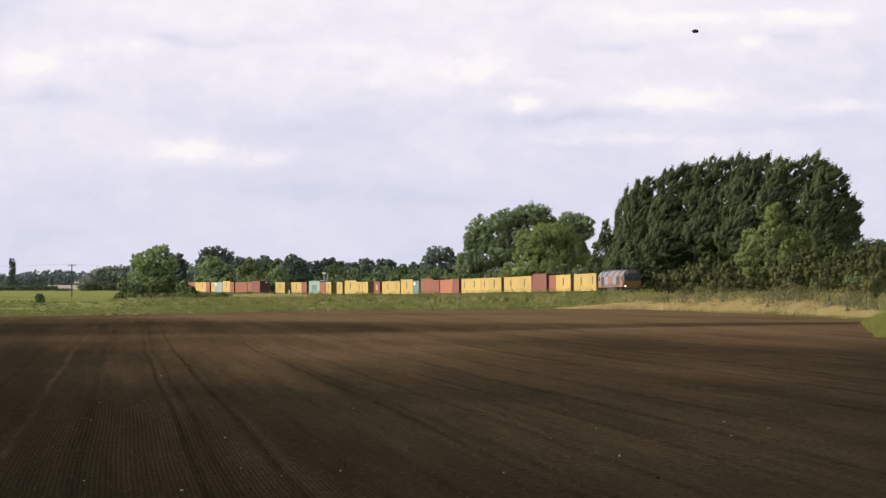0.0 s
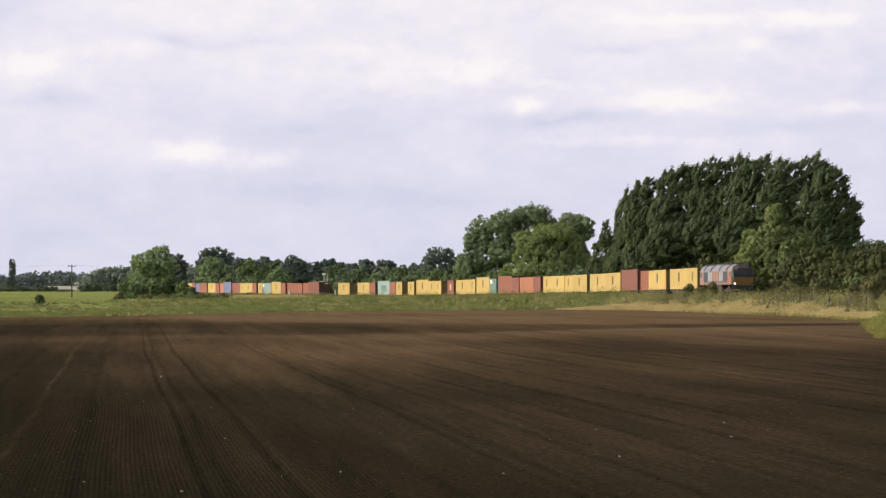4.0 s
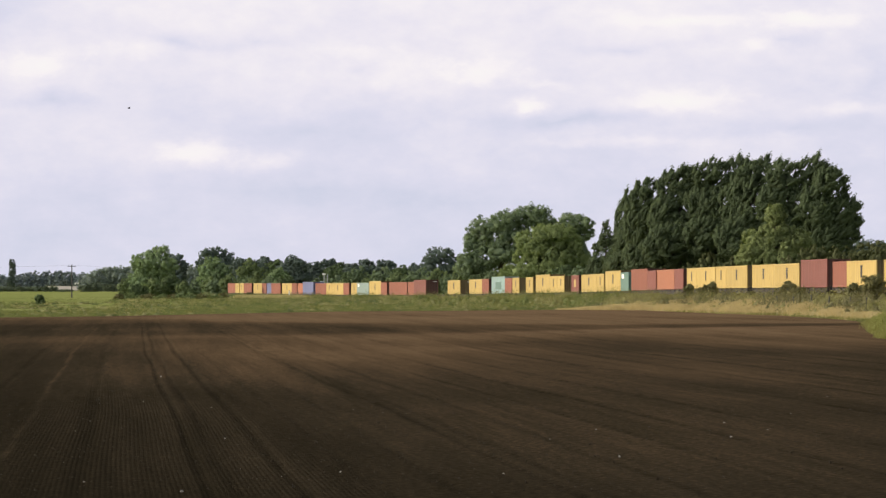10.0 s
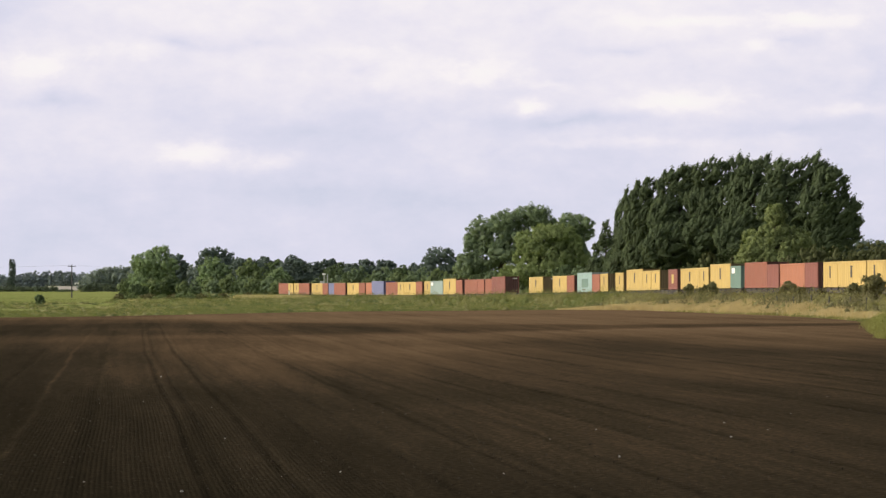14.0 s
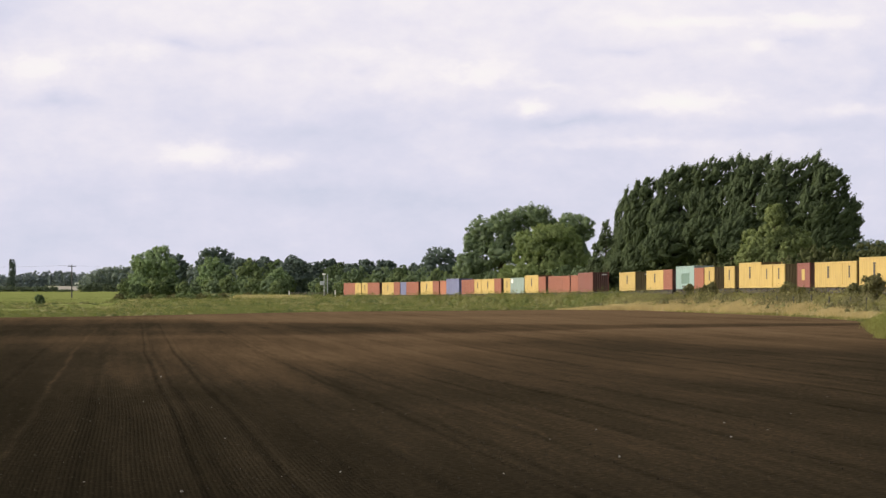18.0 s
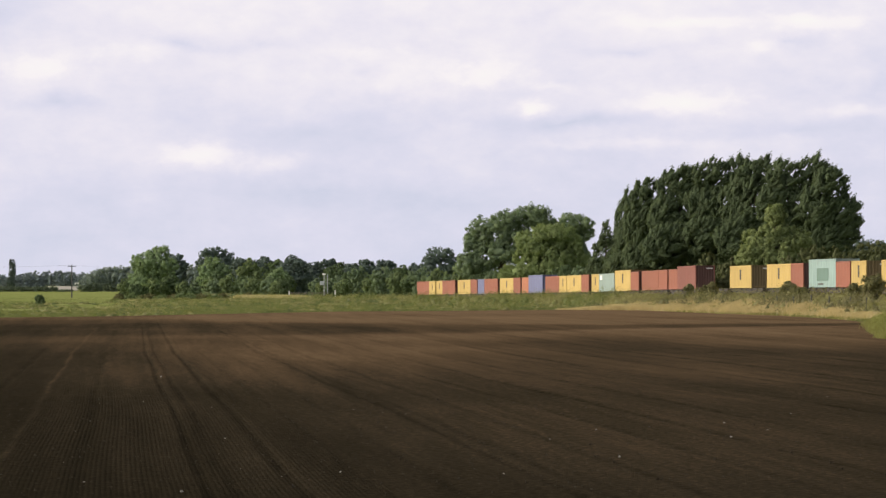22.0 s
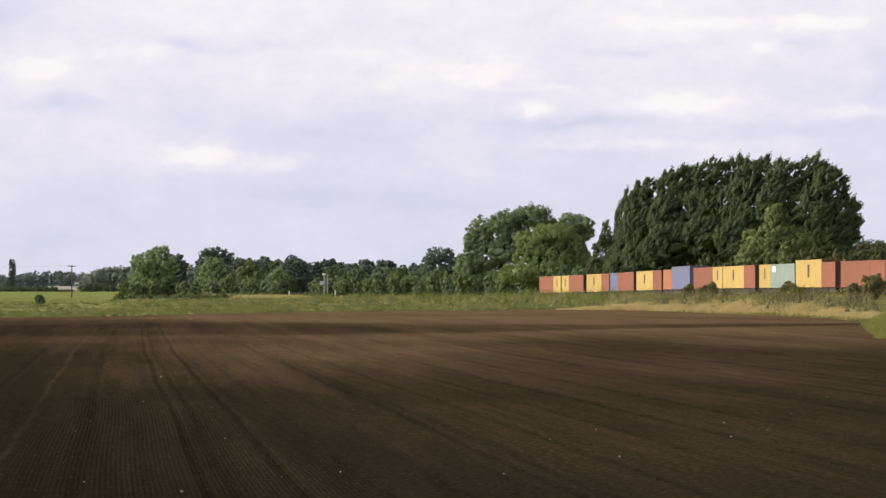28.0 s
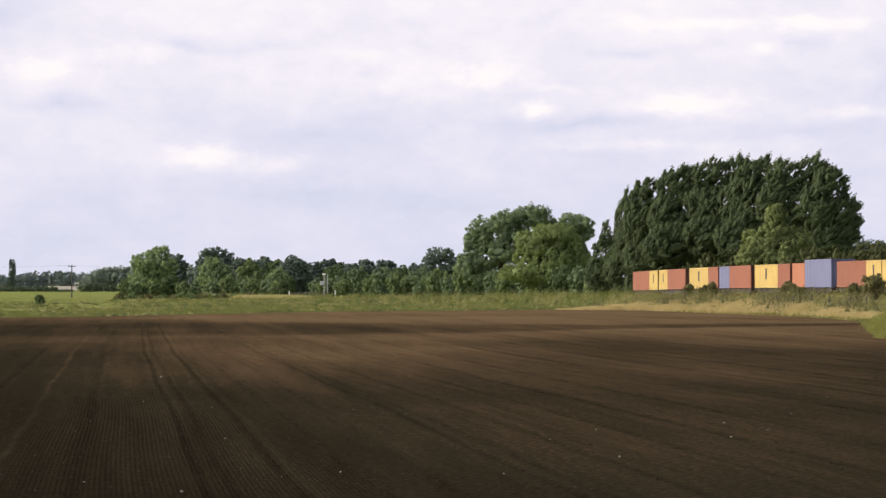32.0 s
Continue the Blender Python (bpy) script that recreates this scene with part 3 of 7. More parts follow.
    # markings, on both sides
    for sgn in (-1, 1):
        y0, y1 = (h2 - 0.018, h2 + 0.004) if sgn > 0 else (-h2 - 0.004, -h2 + 0.018)
        if mark == "bars":
            bm = bmesh.new()
            wide = 0.50 if size == "F" else 0.36
            levels = []
            for c, w in ((0.40, 0.8), (0.475, 0.7), (0.55, 0.9), (0.625, 0.75), (0.70, 0.85), (0.79, 1.0)):
                if levels:
                    levels += [(levels[-1][0], 0.35, 0.45), (c - 0.024, 0.35, 0.45)]
                levels += [(c - 0.024, w, w), (c + 0.03, w, w)]
            loft(bm, [[(-wide * a, y0, H * f), (wide * b, y0, H * f), (wide * b, y1, H * f), (-wide * a, y1, H * f)] for f, a, b in levels])
            bmesh.ops.recalc_face_normals(bm, faces=bm.faces[:])
            part("emblem", bm, EMBLEM, thing, "dark upright emblem of stacked bars")
        elif mark == "square":
            bm = bmesh.new()
            box(bm, -2.4, 2.9, y0, y1, H * 0.24, H * 0.68, 0.008)
            part("emblem", bm, PAINT["green"], thing, "darker green square emblem")
            bm = bmesh.new()
            box(bm, -1.9, 0.6, y0, y1, H * 0.10, H * 0.15)
            part("caption_bar", bm, EMBLEM, thing, "dark line of lettering")
        elif mark == "patch":
            bm = bmesh.new()
            x = -L / 2 + 1.7
            box(bm, x - 0.9, x + 0.9, y0, y1, H * 0.66, H * 0.9)
            part("patch", bm, WHITE, thing, "white patch")
        elif mark == "panel":
            bm = bmesh.new()
            box(bm, -0.8, 0.7, y0, y1, H * 0.30, H * 0.74)
            part("panel", bm, PAINT["yellow"], thing, "pale yellow upright panel")
    bm = bmesh.new()
    box(bm, L / 2 - 0.035, L / 2 + 0.004, 0.15, 0.95, H - 0.42, H - 0.30)
    part("code_plate", bm, WHITE, thing, "pale line of lettering")
    return thing


def bogie(parent, x):
    bm = bmesh.new()
    for y in (-1.0, 1.0):
        box(bm, x - 1.25, x + 1.25, y - 0.07, y + 0.07, 0.38, 0.62, 0.03)
        for dx in (-0.9, 0.9):
            box(bm, x + dx - 0.16, x + dx + 0.16, y - 0.12, y + 0.12, 0.30, 0.60, 0.03)
    box(bm, x - 0.22, x + 0.22, -1.0, 1.0, 0.42, 0.70, 0.03)
    b = part("bogie", bm, WAGON_GREY, parent)
    for dx in (-0.9, 0.9):
        for y in (-0.75, 0.75):
            bm = bmesh.new()
            rod(bm, (x + dx, y - 0.065, 0.42), (x + dx, y + 0.065, 0.42), 0.42, None, 20)
            rod(bm, (x + dx, y - 0.09 * (1 if y > 0 else -1), 0.42), (x + dx, y, 0.42), 0.45, None, 20)
            part("wheel", bm, WHEEL_STEEL, b)


def flat_wagon(length):
    """A skeletal container flat: sills, cross bearers, headstocks with buffers, two bogies."""
    thing = tagged(new("container_wagon"), "low dark grey skeletal container flat wagon", "wagon", "wagons of the train")
    for y in (-1.0, 1.0):
        bm = bmesh.new()
        box(bm, -length / 2, length / 2, y - 0.09, y + 0.09, 0.62, DECK - 0.03, 0.02)
        box(bm, -length / 2 + 4, length / 2 - 4, y - 0.07, y + 0.07, 0.36, 0.64, 0.02)
        part("side_sill", bm, WAGON_GREY, thing)
    n = int(length / 3)
    for i in range(n + 1):
        x = -length / 2 + 0.2 + (length - 0.4) * i / n
        bm = bmesh.new()
        box(bm, x - 0.12, x + 0.12, -1.2, 1.2, 0.74, DECK - 0.01, 0.015)
        part("cross_bearer", bm, WAGON_GREY, thing)
    for ex in (-1, 1):
        bm = bmesh.new()
        box(bm, ex * length / 2 - 0.12, ex * length / 2 + 0.12, -1.22, 1.22, 0.66, DECK - 0.01, 0.02)
        part("headstock", bm, WAGON_GREY, thing)
        for y in (-0.87, 0.87):
            bm = bmesh.new()
            rod(bm, (ex * (length / 2 + 0.1), y, 0.92), (ex * (length / 2 + 0.42), y, 0.92), 0.09)
            rod(bm, (ex * (length / 2 + 0.42), y, 0.92), (ex * (length / 2 + 0.47), y, 0.92), 0.2, None, 12)
            part("buffer", bm, BLACK, thing)
        bogie(thing, ex * (length / 2 - 2.3))
    return thing


# cab front and nose yellow are dimmed: the front's shade is in their colour
CAB_FRONT = plain("cab_front_paint", (0.026, 0.022, 0.020), 0.5, 0, 0.3)
SEAM_DARK = plain("seam_dark", (0.030, 0.030, 0.036), 0.8, 0, 0.4, 2)
# pink, orange, salmon and roof paints are dimmed for a cloud's shade
LOCO_PINK = plain("loco_pinkish_paint", (0.29, 0.165, 0.125), 0.5, 0, 0.2)
ORANGE = plain("orange_paint", (0.31, 0.125, 0.05), 0.45, 0, 0.15)
LOCO_BLUE = plain("loco_blue_paint", (0.045, 0.048, 0.075), 0.45, 0, 0.2)
LOCO_ROOF = plain("loco_roof_paint", (0.17, 0.17, 0.195), 0.5, 0.1, 0.25)
LOCO_PALE = plain("loco_pale_paint", (0.29, 0.275, 0.29), 0.5, 0, 0.2)
LOCO_SALMON = plain("loco_salmon_paint", (0.29, 0.15, 0.105), 0.5, 0, 0.2)
NOSE_YELLOW = plain("nose_yellow_paint", (0.15, 0.082, 0.02), 0.45, 0, 0.12)
GRILLE = plain("grille_grey", (0.05, 0.055, 0.07), 0.6, 0.2, 0.3, 8)
GLASS, _n, _l, _b = material("dark_glass", 0.08)
_b.inputs["Base Color"].default_value = (0.015, 0.017, 0.02, 1)
LAMP, _n, _l, _b = material("lamp_glow", 0.3)
_b.inputs["Emission Color"].default_value, _b.inputs["Emission Strength"].default_value = (1, 0.95, 0.85, 1), 4.0


def loft(bm, sections):
    """Joins closed rings of points, one after another, and caps the ends."""
    rings = [[bm.verts.new(p) for p in ring] for ring in sections]
    k = len(rings[0])
    for a, b in zip(rings, rings[1:]):
        for j in range(k):
            bm.faces.new((a[j], a[(j + 1) % k], b[(j + 1) % k], b[j]))
    bm.faces.new(rings[0][::-1])
    bm.faces.new(rings[-1])
    bmesh.ops.recalc_face_normals(bm, faces=bm.faces)


def locomotive():
    """A heavy diesel-electric with two cabs and a raised ribbed roof between them."""
    L, W = 21.35, 2.64
    thing = tagged(new("diesel_locomotive"), "blue and orange diesel freight locomotive with grey roof and lit headlight", "locomotive")
    half = L / 2 - 0.55

    def section(x, w, z0, shoulder, top):
        h = w / 2
        return [(x, -h, z0), (x, h, z0), (x, h, shoulder), (x, h * 0.84, shoulder + (top - shoulder) * 0.62), (x, h * 0.45, top), (x, -h * 0.45, top),
                (x, -h * 0.84, shoulder + (top - shoulder) * 0.62), (x, -h, shoulder)]

    bm = bmesh.new()
    loft(bm, [section(-half + 3.0, W, 1.42, 2.98, 3.72), section(half - 3.0, W, 1.42, 2.98, 3.72)])
    part("body", bm, LOCO_BLUE, thing)
    # roof panels stand a little proud
    for x0, x1, top in ((-half + 0.5, -half + 2.7, 3.80), (-half + 3.3, -2.9, 3.78), (-2.3, 2.1, 3.84), (2.7, half - 3.3, 3.78), (half - 2.7, half - 0.7, 3.80)):
        bm = bmesh.new()
        ys = [(-W * 0.5 - 0.012, 2.95), (-W * 0.425, 3.47), (-W * 0.23, top), (0, top + 0.03), (W * 0.23, top), (W * 0.425, 3.47), (W * 0.5 + 0.012, 2.95)]
        loft(bm, [[(x, y, z) for y, z in ys] + [(x, y, z) for y, z in ((W * 0.46, 2.95), (W * 0.2, top - 0.1), (-W * 0.2, top - 0.1), (-W * 0.46, 2.95))] for x in (x0, x1)])
        part("roof_panel", bm, LOCO_ROOF, thing)
    for x, h in ((-8.4, 0.08), (-5.9, 0.16), (-2.6, 0.12), (0.4, 0.2), (3.6, 0.14), (6.2, 0.1)):
        bm = bmesh.new()
        box(bm, x - 1.15, x + 1.05, -0.75, 0.75, 3.62, 3.80 + h * 0.5, 0.05)
        part("roof_hatch", bm, BLACK, thing, "black roof hatch")
    # dark strips between the roof panels slant towards the ridge
    for x, wide, slant in ((-half + 3.0, 0.45, 0.3), (-2.6, 1.1, 1.6), (2.4, 0.5, 0.7), (half - 3.0, 1.2, 1.5)):
        bm = bmesh.new()
        ys = [(-W * 0.5 - 0.02, 3.01, 0.0), (-W * 0.425 - 0.02, 3.50, 0.45), (-W * 0.23, 3.85, 0.8), (0, 3.90, 1.0), (W * 0.23, 3.85, 0.8), (W * 0.425 + 0.02, 3.50, 0.45), (W * 0.5 + 0.02, 3.01, 0.0)]
        loft(bm, [[(x + slant * (f - 0.5) + sg * wide * (0.3 + 0.7 * f) / 2, y, z) for y, z, f in ys] for sg in (-1, 1)])
        part("roof_seam", bm, SEAM_DARK, thing, "dark strip between roof panels")
    bm = bmesh.new()
    rod(bm, (-0.9, 0.2, 3.8), (-0.9, 0.2, 3.97), 0.22, 0.2, 12)
    part("exhaust", bm, BLACK, thing)
    for ex in (-1, 1):
        X = lambda v: ex * v
        bm = bmesh.new()
        secs = [section(X(half - 3.0), W, 1.42, 3.0, 3.76), section(X(half - 0.55), W, 1.42, 2.98, 3.76), section(X(half - 0.05), W * 0.97, 1.40, 2.45, 3.30), section(X(half + 0.12), W * 0.95, 1.35, 2.2, 2.45)]
        two = secs[:2]
        loft(bm, two if ex > 0 else two[::-1])
        cab = part("cab", bm, ORANGE if ex > 0 else LOCO_PINK, thing, "orange cab" if ex > 0 else "pinkish orange cab")
        bm = bmesh.new()
        two = secs[1:]
        loft(bm, two if ex > 0 else two[::-1])
        part("cab_front", bm, CAB_FRONT, cab, "dark cab front")
        bm = bmesh.new()
        box(bm, -0.03, 0.03, -1.2, 1.2, -0.52, 0.52, 0.02)
        g = part("windscreen_surround", bm, BLACK, cab, "black windscreen surround")
        g.matrix_basis = pose(X(half - 0.02), 0, 2.74, 0, -ex * 20, 0)
        bm = bmesh.new()
        box(bm, min(X(half + 0.05), X(half + 0.16)), max(X(half + 0.05), X(half + 0.16)), -1.2, 1.2, 1.30, 2.30, 0.03)
        part("nose_panel", bm, NOSE_YELLOW, cab, "yellow warning panel")
        for y in (-0.6, 0.6):
            bm = bmesh.new()
            box(bm, -0.02, 0.02, y - 0.5, y + 0.5, -0.36, 0.36, 0.01)
            g = part("windscreen", bm, GLASS, cab, "dark glass windscreen")
            g.matrix_basis = pose(X(half + 0.03), 0, 2.78, 0, -ex * 20, 0)
        for y in (-1, 1):
            bm = bmesh.new()
            box(bm, min(X(half - 1.6), X(half - 0.8)), max(X(half - 1.6), X(half - 0.8)), y * W / 2 - 0.015, y * W / 2 + 0.015, 2.32, 2.92, 0.01)
            part("side_window", bm, GLASS, cab, "dark glass side window")
            bm = bmesh.new()
            box(bm, min(X(half - 2.6), X(half - 1.9)), max(X(half - 2.6), X(half - 1.9)), y * W / 2 - 0.012, y * W / 2 + 0.012, 1.46, 2.92, 0.01)
            part("cab_door", bm, ORANGE if ex > 0 else LOCO_PINK, cab)
            bm = bmesh.new()
            rod(bm, (X(half + 0.1), y * 1.02, 1.52), (X(half + 0.2), y * 1.02, 1.52), 0.085, None, 14)
            part("headlight", bm, LAMP if ex > 0 and y < 0 else GLASS, cab, "lit headlight" if ex > 0 and y < 0 else "")
            bm = bmesh.new()
            rod(bm, (X(half + 0.1), y * 0.87, 1.05), (X(half + 0.5), y * 0.87, 1.05), 0.1)
            rod(bm, (X(half + 0.5), y * 0.87, 1.05), (X(half + 0.55), y * 0.87, 1.05), 0.24, None, 14)
            part("buffer", bm, BLACK, thing)
        bm = bmesh.new()
        box(bm, min(X(half - 0.1), X(half + 0.12)), max(X(half - 0.1), X(half + 0.12)), -1.25, 1.25, 0.45, 1.30, 0.04)
        part("buffer_beam", bm, BLACK, thing)
    for y in (-1, 1):
        yy = y * (W / 2)
        for x0, x1, mat, name in ((-7.3, -5.0, GRILLE, "grille"), (-4.6, -3.3, LOCO_PALE, "side_door"), (-3.1, -1.8, LOCO_PALE, "side_door"), (-1.5, 0.2, LOCO_SALMON, "stripe_panel"), (0.4, 2.0, LOCO_SALMON, "stripe_panel"), (2.3, 3.5, LOCO_PALE, "side_door"), (3.7, 4.6, LOCO_PALE, "side_door"), (5.0, 7.3, GRILLE, "grille")):
            bm = bmesh.new()
            box(bm, x0, x1, yy - 0.02, yy + 0.02, 1.80, 2.93, 0.01)
            part(name, bm, mat, thing)
        bm = bmesh.new()
        box(bm, -half + 0.4, half - 0.4, yy - 0.025, yy + 0.025, 1.42, 1.62, 0.01)
        part("solebar", bm, LOCO_SALMON, thing, "pale orange stripe along the sole bar")
        bm = bmesh.new()
        box(bm, -half + 3.1, half - 3.1, yy - 0.03, yy + 0.03, 2.93, 2.99, 0.01)
        part("gutter", bm, LOCO_ROOF, thing)
        bm = bmesh.new()
        rod(bm, (-half + 3.0, yy + y * 0.06, 1.70), (half - 3.0, yy + y * 0.06, 1.70), 0.025, None, 6)
        part("handrail", bm, LOCO_ROOF, thing)
    bm = bmesh.new()
    box(bm, -3.2, 3.2, -1.2, 1.2, 0.45, 1.41, 0.06)
    part("fuel_tank", bm, WAGON_GREY, thing)
    for x in (-6.6, 6.6):
        bm = bmesh.new()
        for y in (-1.05, 1.05):
            box(bm, x - 2.3, x + 2.3, y - 0.08, y + 0.08, 0.5, 0.85, 0.04)
        box(bm, x - 0.4, x + 0.4, -1.0, 1.0, 0.6, 1.41, 0.04)
        b = part("bogie", bm, WAGON_GREY, thing)
        for dx in (-1.85, 0, 1.85):
            for y in (-0.75, 0.75):
                bm = bmesh.new()
                rod(bm, (x + dx, y - 0.07, 0.53), (x + dx, y + 0.07, 0.53), 0.53, None, 20)
                part("wheel", bm, WHEEL_STEEL, b)
    return thing


# the make-up of the train from its tail: place of each wagon's first box along the train, and its boxes
# (slot T or F, upper case; h: tall box; e: empty slot; colour; marking)
TRAIN = (
    (0.0, "F red/T yellow bars"), (19.3, "T yellow bars/F red"),
    (40.4, "F yellow bars/T red"), (59.5, "T blue/F red"),
    (80.1, "F yellow bars/T red"), (99.7, "T salmon/Fh blue"),
    (120.5, "F red/T yellow bars"), (139.2, "F yellow bars/T red"),
    (159.9, "T yellow bars/F grey_green patch"), (178.8, "Fh yellow bars/T red"),
    (199.6, "F red/T red"), (218.9, "T red/Fh maroon"),
    (238.9, "e/e/e"), (258.7, "F yellow bars/e"),
    (279.5, "F yellow bars/T red"), (300.6, "Fh pale_green square/T red"),
    (319.5, "T yellow bars/e/T yellow bars"), (340.5, "Fh yellow bars/T yellow bars"),
    (359.1, "T yellow bars/e/T maroon panel"), (379.8, "F yellow bars/T yellow bars"),
    (399.3, "Fh yellow bars/T green patch"), (419.8, "Fh red/T maroon"),
    (438.9, "F salmon/T maroon"), (459.8, "T yellow bars/F yellow bars"),
    (478.5, "T yellow bars/F yellow bars"), (499.7, "F yellow bars"),
    (511.9, "F yellow bars"), (525.0, "Fh maroon"),
    (539.7, "T red/F yellow bars"), (561.0, "F yellow bars/T yellow bars"))
MOVING = []           # (thing, middle along the train, half wheelbase, shift along, height)
made = {}


def once(key, make):
    """The first of a kind is built, later ones are copies of it."""
    if key in made:
        return copy_thing(made[key], Matrix())
    made[key] = make()
    return made[key]


def build_train():
    for place, load in TRAIN:
        slots = load.split("/")
        length = sum(SIZES["T" if b[0] == "e" else b[0]] + 0.08 for b in slots) - 0.08
        mid = place + length / 2
        base = length / 2 - 2.0
        MOVING.append((once(("wagon", round(length, 1)), lambda: flat_wagon(length + 0.1)), mid, base, 0.0, 0.0))
        x = place
        for b in slots:
            kind = b[0] if b[0] != "e" else "T"
            if b[0] != "e":
                head, colour, *mark = b.split(" ")
                colour = colour.replace("_", " ")
                box_ = once((head, colour, *mark), lambda: container(kind, "h" in head, colour, mark[0] if mark else ""))
                MOVING.append((box_, mid, base, x + SIZES[kind] / 2 - mid, DECK))
            x += SIZES[kind] + 0.08
    MOVING.append((locomotive(), 580.8 + 21.35 / 2, 6.6, 0.0, 0.0))


build_train()


def train_place(t):
    """How far along the line the tail stands at t seconds."""
    return -79.95 + 18.64 * t + 0.01188 * t * t


def ride(mid, base, shift, height, t):
    """The pose of what rides on two bogies."""
    s = train_place(t) + mid
    a, b = on_line(s - base), on_line(s + base)
    d = b - a
    turn = math.degrees(math.atan2(d.y, d.x))
    rise = math.degrees(math.atan2(d.z, math.hypot(d.x, d.y)))
    return Matrix.Translation((a + b) / 2) @ pose(0, 0, 0, 0, 0, turn) @ pose(0, 0, 0, 0, -rise, 0) @ pose(shift, 0, height)


def motions():
    for thing, mid, base, shift, height in MOVING:
        walk(thing, [(t, ride(mid, base, shift, height, t)) for t in range(33)])
    walk(FLIES[0], [(0, pose(0.2358, 3.0, 3.038)), (0.1, pose(0.62, 2.9, 3.30)), (32, pose(0.9, 2.0, 3.6))])
    walk(FLIES[1], [(0, pose(-1.2, 2.0, 3.2)), (23.9, pose(-0.9, 2.4, 3.15)), (24.0, pose(-0.0496, 3.0, 3.010)), (24.1, pose(0.8, 2.9, 3.2)), (32, pose(1.4, 2.0, 3.6))])
    walk(FLIES[2], [(0, pose(4.2, 7, 4.8)), (6.8, pose(2.2, 7, 4.1)), (7.0, pose(0.599, 7, 3.399, 0, 25, 20)), (7.2, pose(-1.2, 7, 4.3)), (32, pose(-4.2, 7, 5.3))])
    walk(FLIES[3], [(0, pose(-3.0, 7, 4.6)), (9.8, pose(-1.6, 7, 3.6)), (10.0, pose(-0.684, 7, 3.19)), (10.2, pose(0.1, 7, 4.2)), (32, pose(2.5, 7, 4.9))])
    walk(SKY, [(0, pose(0, 0, 0, 0, 0, 0.09)), (32, pose(0, 0, -7.0, 0, 0, -0.13))])


# ---- trees and shrubs ----
def leaf_sprays(rng, lobes, count, size, shoots=False, loose=False, shrub=False, even=False):
    """Sprays of leaves set on boughs, which cover the outside of several merged ellipsoids (x, y, z, rx, ry, rz)."""
    lobes = np.array(lobes, dtype=float)
    # each ellipsoid carries smaller ones on its skin
    sub = 6 if shoots else 3 if shrub else 8
    o = rng.normal(size=(len(lobes) * sub, 3))
    o *= rng.uniform(0.40 if shrub else 0.54, 0.62 if shrub else 0.82, (len(o), 1)) / np.linalg.norm(o, axis=1, keepdims=True)
    big = np.repeat(lobes, sub, axis=0)
    small = np.concatenate([big[:, :3] + o * big[:, 3:6], big[:, 3:6] * (rng.uniform(0.24, 0.42, (len(o), 1)) if shoots else rng.uniform(0.42 if shrub else 0.32, 0.68 if shrub else 0.60, (len(o), 1))) * rng.uniform(0.85, 1.15, (len(o), 3)) * np.array((1, 1, 1.3 if shoots else 0.9))], axis=1)
    whole = lobes * (np.array((1, 1, 1, 0.90, 0.90, 0.90)) if shoots else np.array((1, 1, 1, 0.80, 0.80, 0.80)))
    lobes = np.concatenate([whole, small])
    area = (lobes[:, 3] * lobes[:, 4] + lobes[:, 3] * lobes[:, 5] + lobes[:, 4] * lobes[:, 5])
    tries = 16000
    pick = rng.choice(len(lobes), size=tries, p=area / area.sum())
    d = rng.normal(size=(tries, 3))
    d /= np.linalg.norm(d, axis=1, keepdims=True)
    c = lobes[pick, :3] + d * lobes[pick, 3:6]
    free = np.ones(tries, dtype=bool)       # only the outside of the merged crown bears leaves
    for m in range(len(lobes)):
        far = (((c - lobes[m, :3]) / lobes[m, 3:6])**2).sum(axis=1)
        free &= (far > 0.72) | (pick == m)
    c, d, pick = c[free], d[free], pick[free]
    skin = float((2.1 * area).sum()) * len(c) / tries * 2.0
    typical = float(np.mean(lobes[:len(whole), 3:6]))
    girth = np.clip(typical * (0.115 if shoots else 0.12), 0.16, 0.64 if shoots else 0.5)
    boughs = int(np.clip(skin / (girth * girth * 4.2), 30, min(len(c), max(40, count // (20 if shoots else 28)))))
    c, d, pick = c[:boughs], d[:boughs], pick[:boughs]
    grow = girth * rng.uniform(0.5, 1.1, boughs) * np.where(rng.uniform(0, 1, boughs) < 0.3, 1.7, 1.1)
    if shoots:       # long shoots that rise and lean with the wind
        way = d * 0.62 + np.array((0.56, 0.0, 0.64)) + rng.normal(size=(boughs, 3)) * 0.18
        long = rng.uniform(1.6, 3.0, boughs)
    else:
        way = d * 0.7 + np.array((0.15, 0.0, 0.40)) + rng.normal(size=(boughs, 3)) * 0.25
        long = rng.uniform(0.85, 1.5, boughs)
    way /= np.linalg.norm(way, axis=1, keepdims=True)
    c = c - d * girth * (0.75 * rng.uniform(0.0, 1.6, (boughs, 1)) if shoots else rng.uniform(-0.4, 0.5, (boughs, 1)))
    k = rng.choice(boughs, count, p=grow**2 * long / (grow**2 * long).sum())
    along = rng.beta(1.4, 1.5, count) * 1.9 - 0.8
    e = rng.normal(size=(count, 3))
    e -= way[k] * (e * way[k]).sum(axis=1, keepdims=True)
    e /= np.linalg.norm(e, axis=1, keepdims=True)
    taper = np.sqrt(np.clip(1 - np.abs(along)**(1.2 if shoots else 2.4), 0.02, 1))
    hold = rng.uniform(0.45, 1.25, count) if not loose else rng.uniform(0.3, 1.5, count)
    p = c[k] + way[k] * (along * grow[k] * long[k])[:, None] + e * (grow[k] * taper * hold)[:, None]
    n = rng.normal(size=(count, 3)) * (0.5 if even else 0.0) + e * 0.75 + d[k] * 0.55 + way[k] * (along * 0.4)[:, None] + rng.normal(size=(count, 3)) * 0.16 + np.array((0, 0, 0.12))
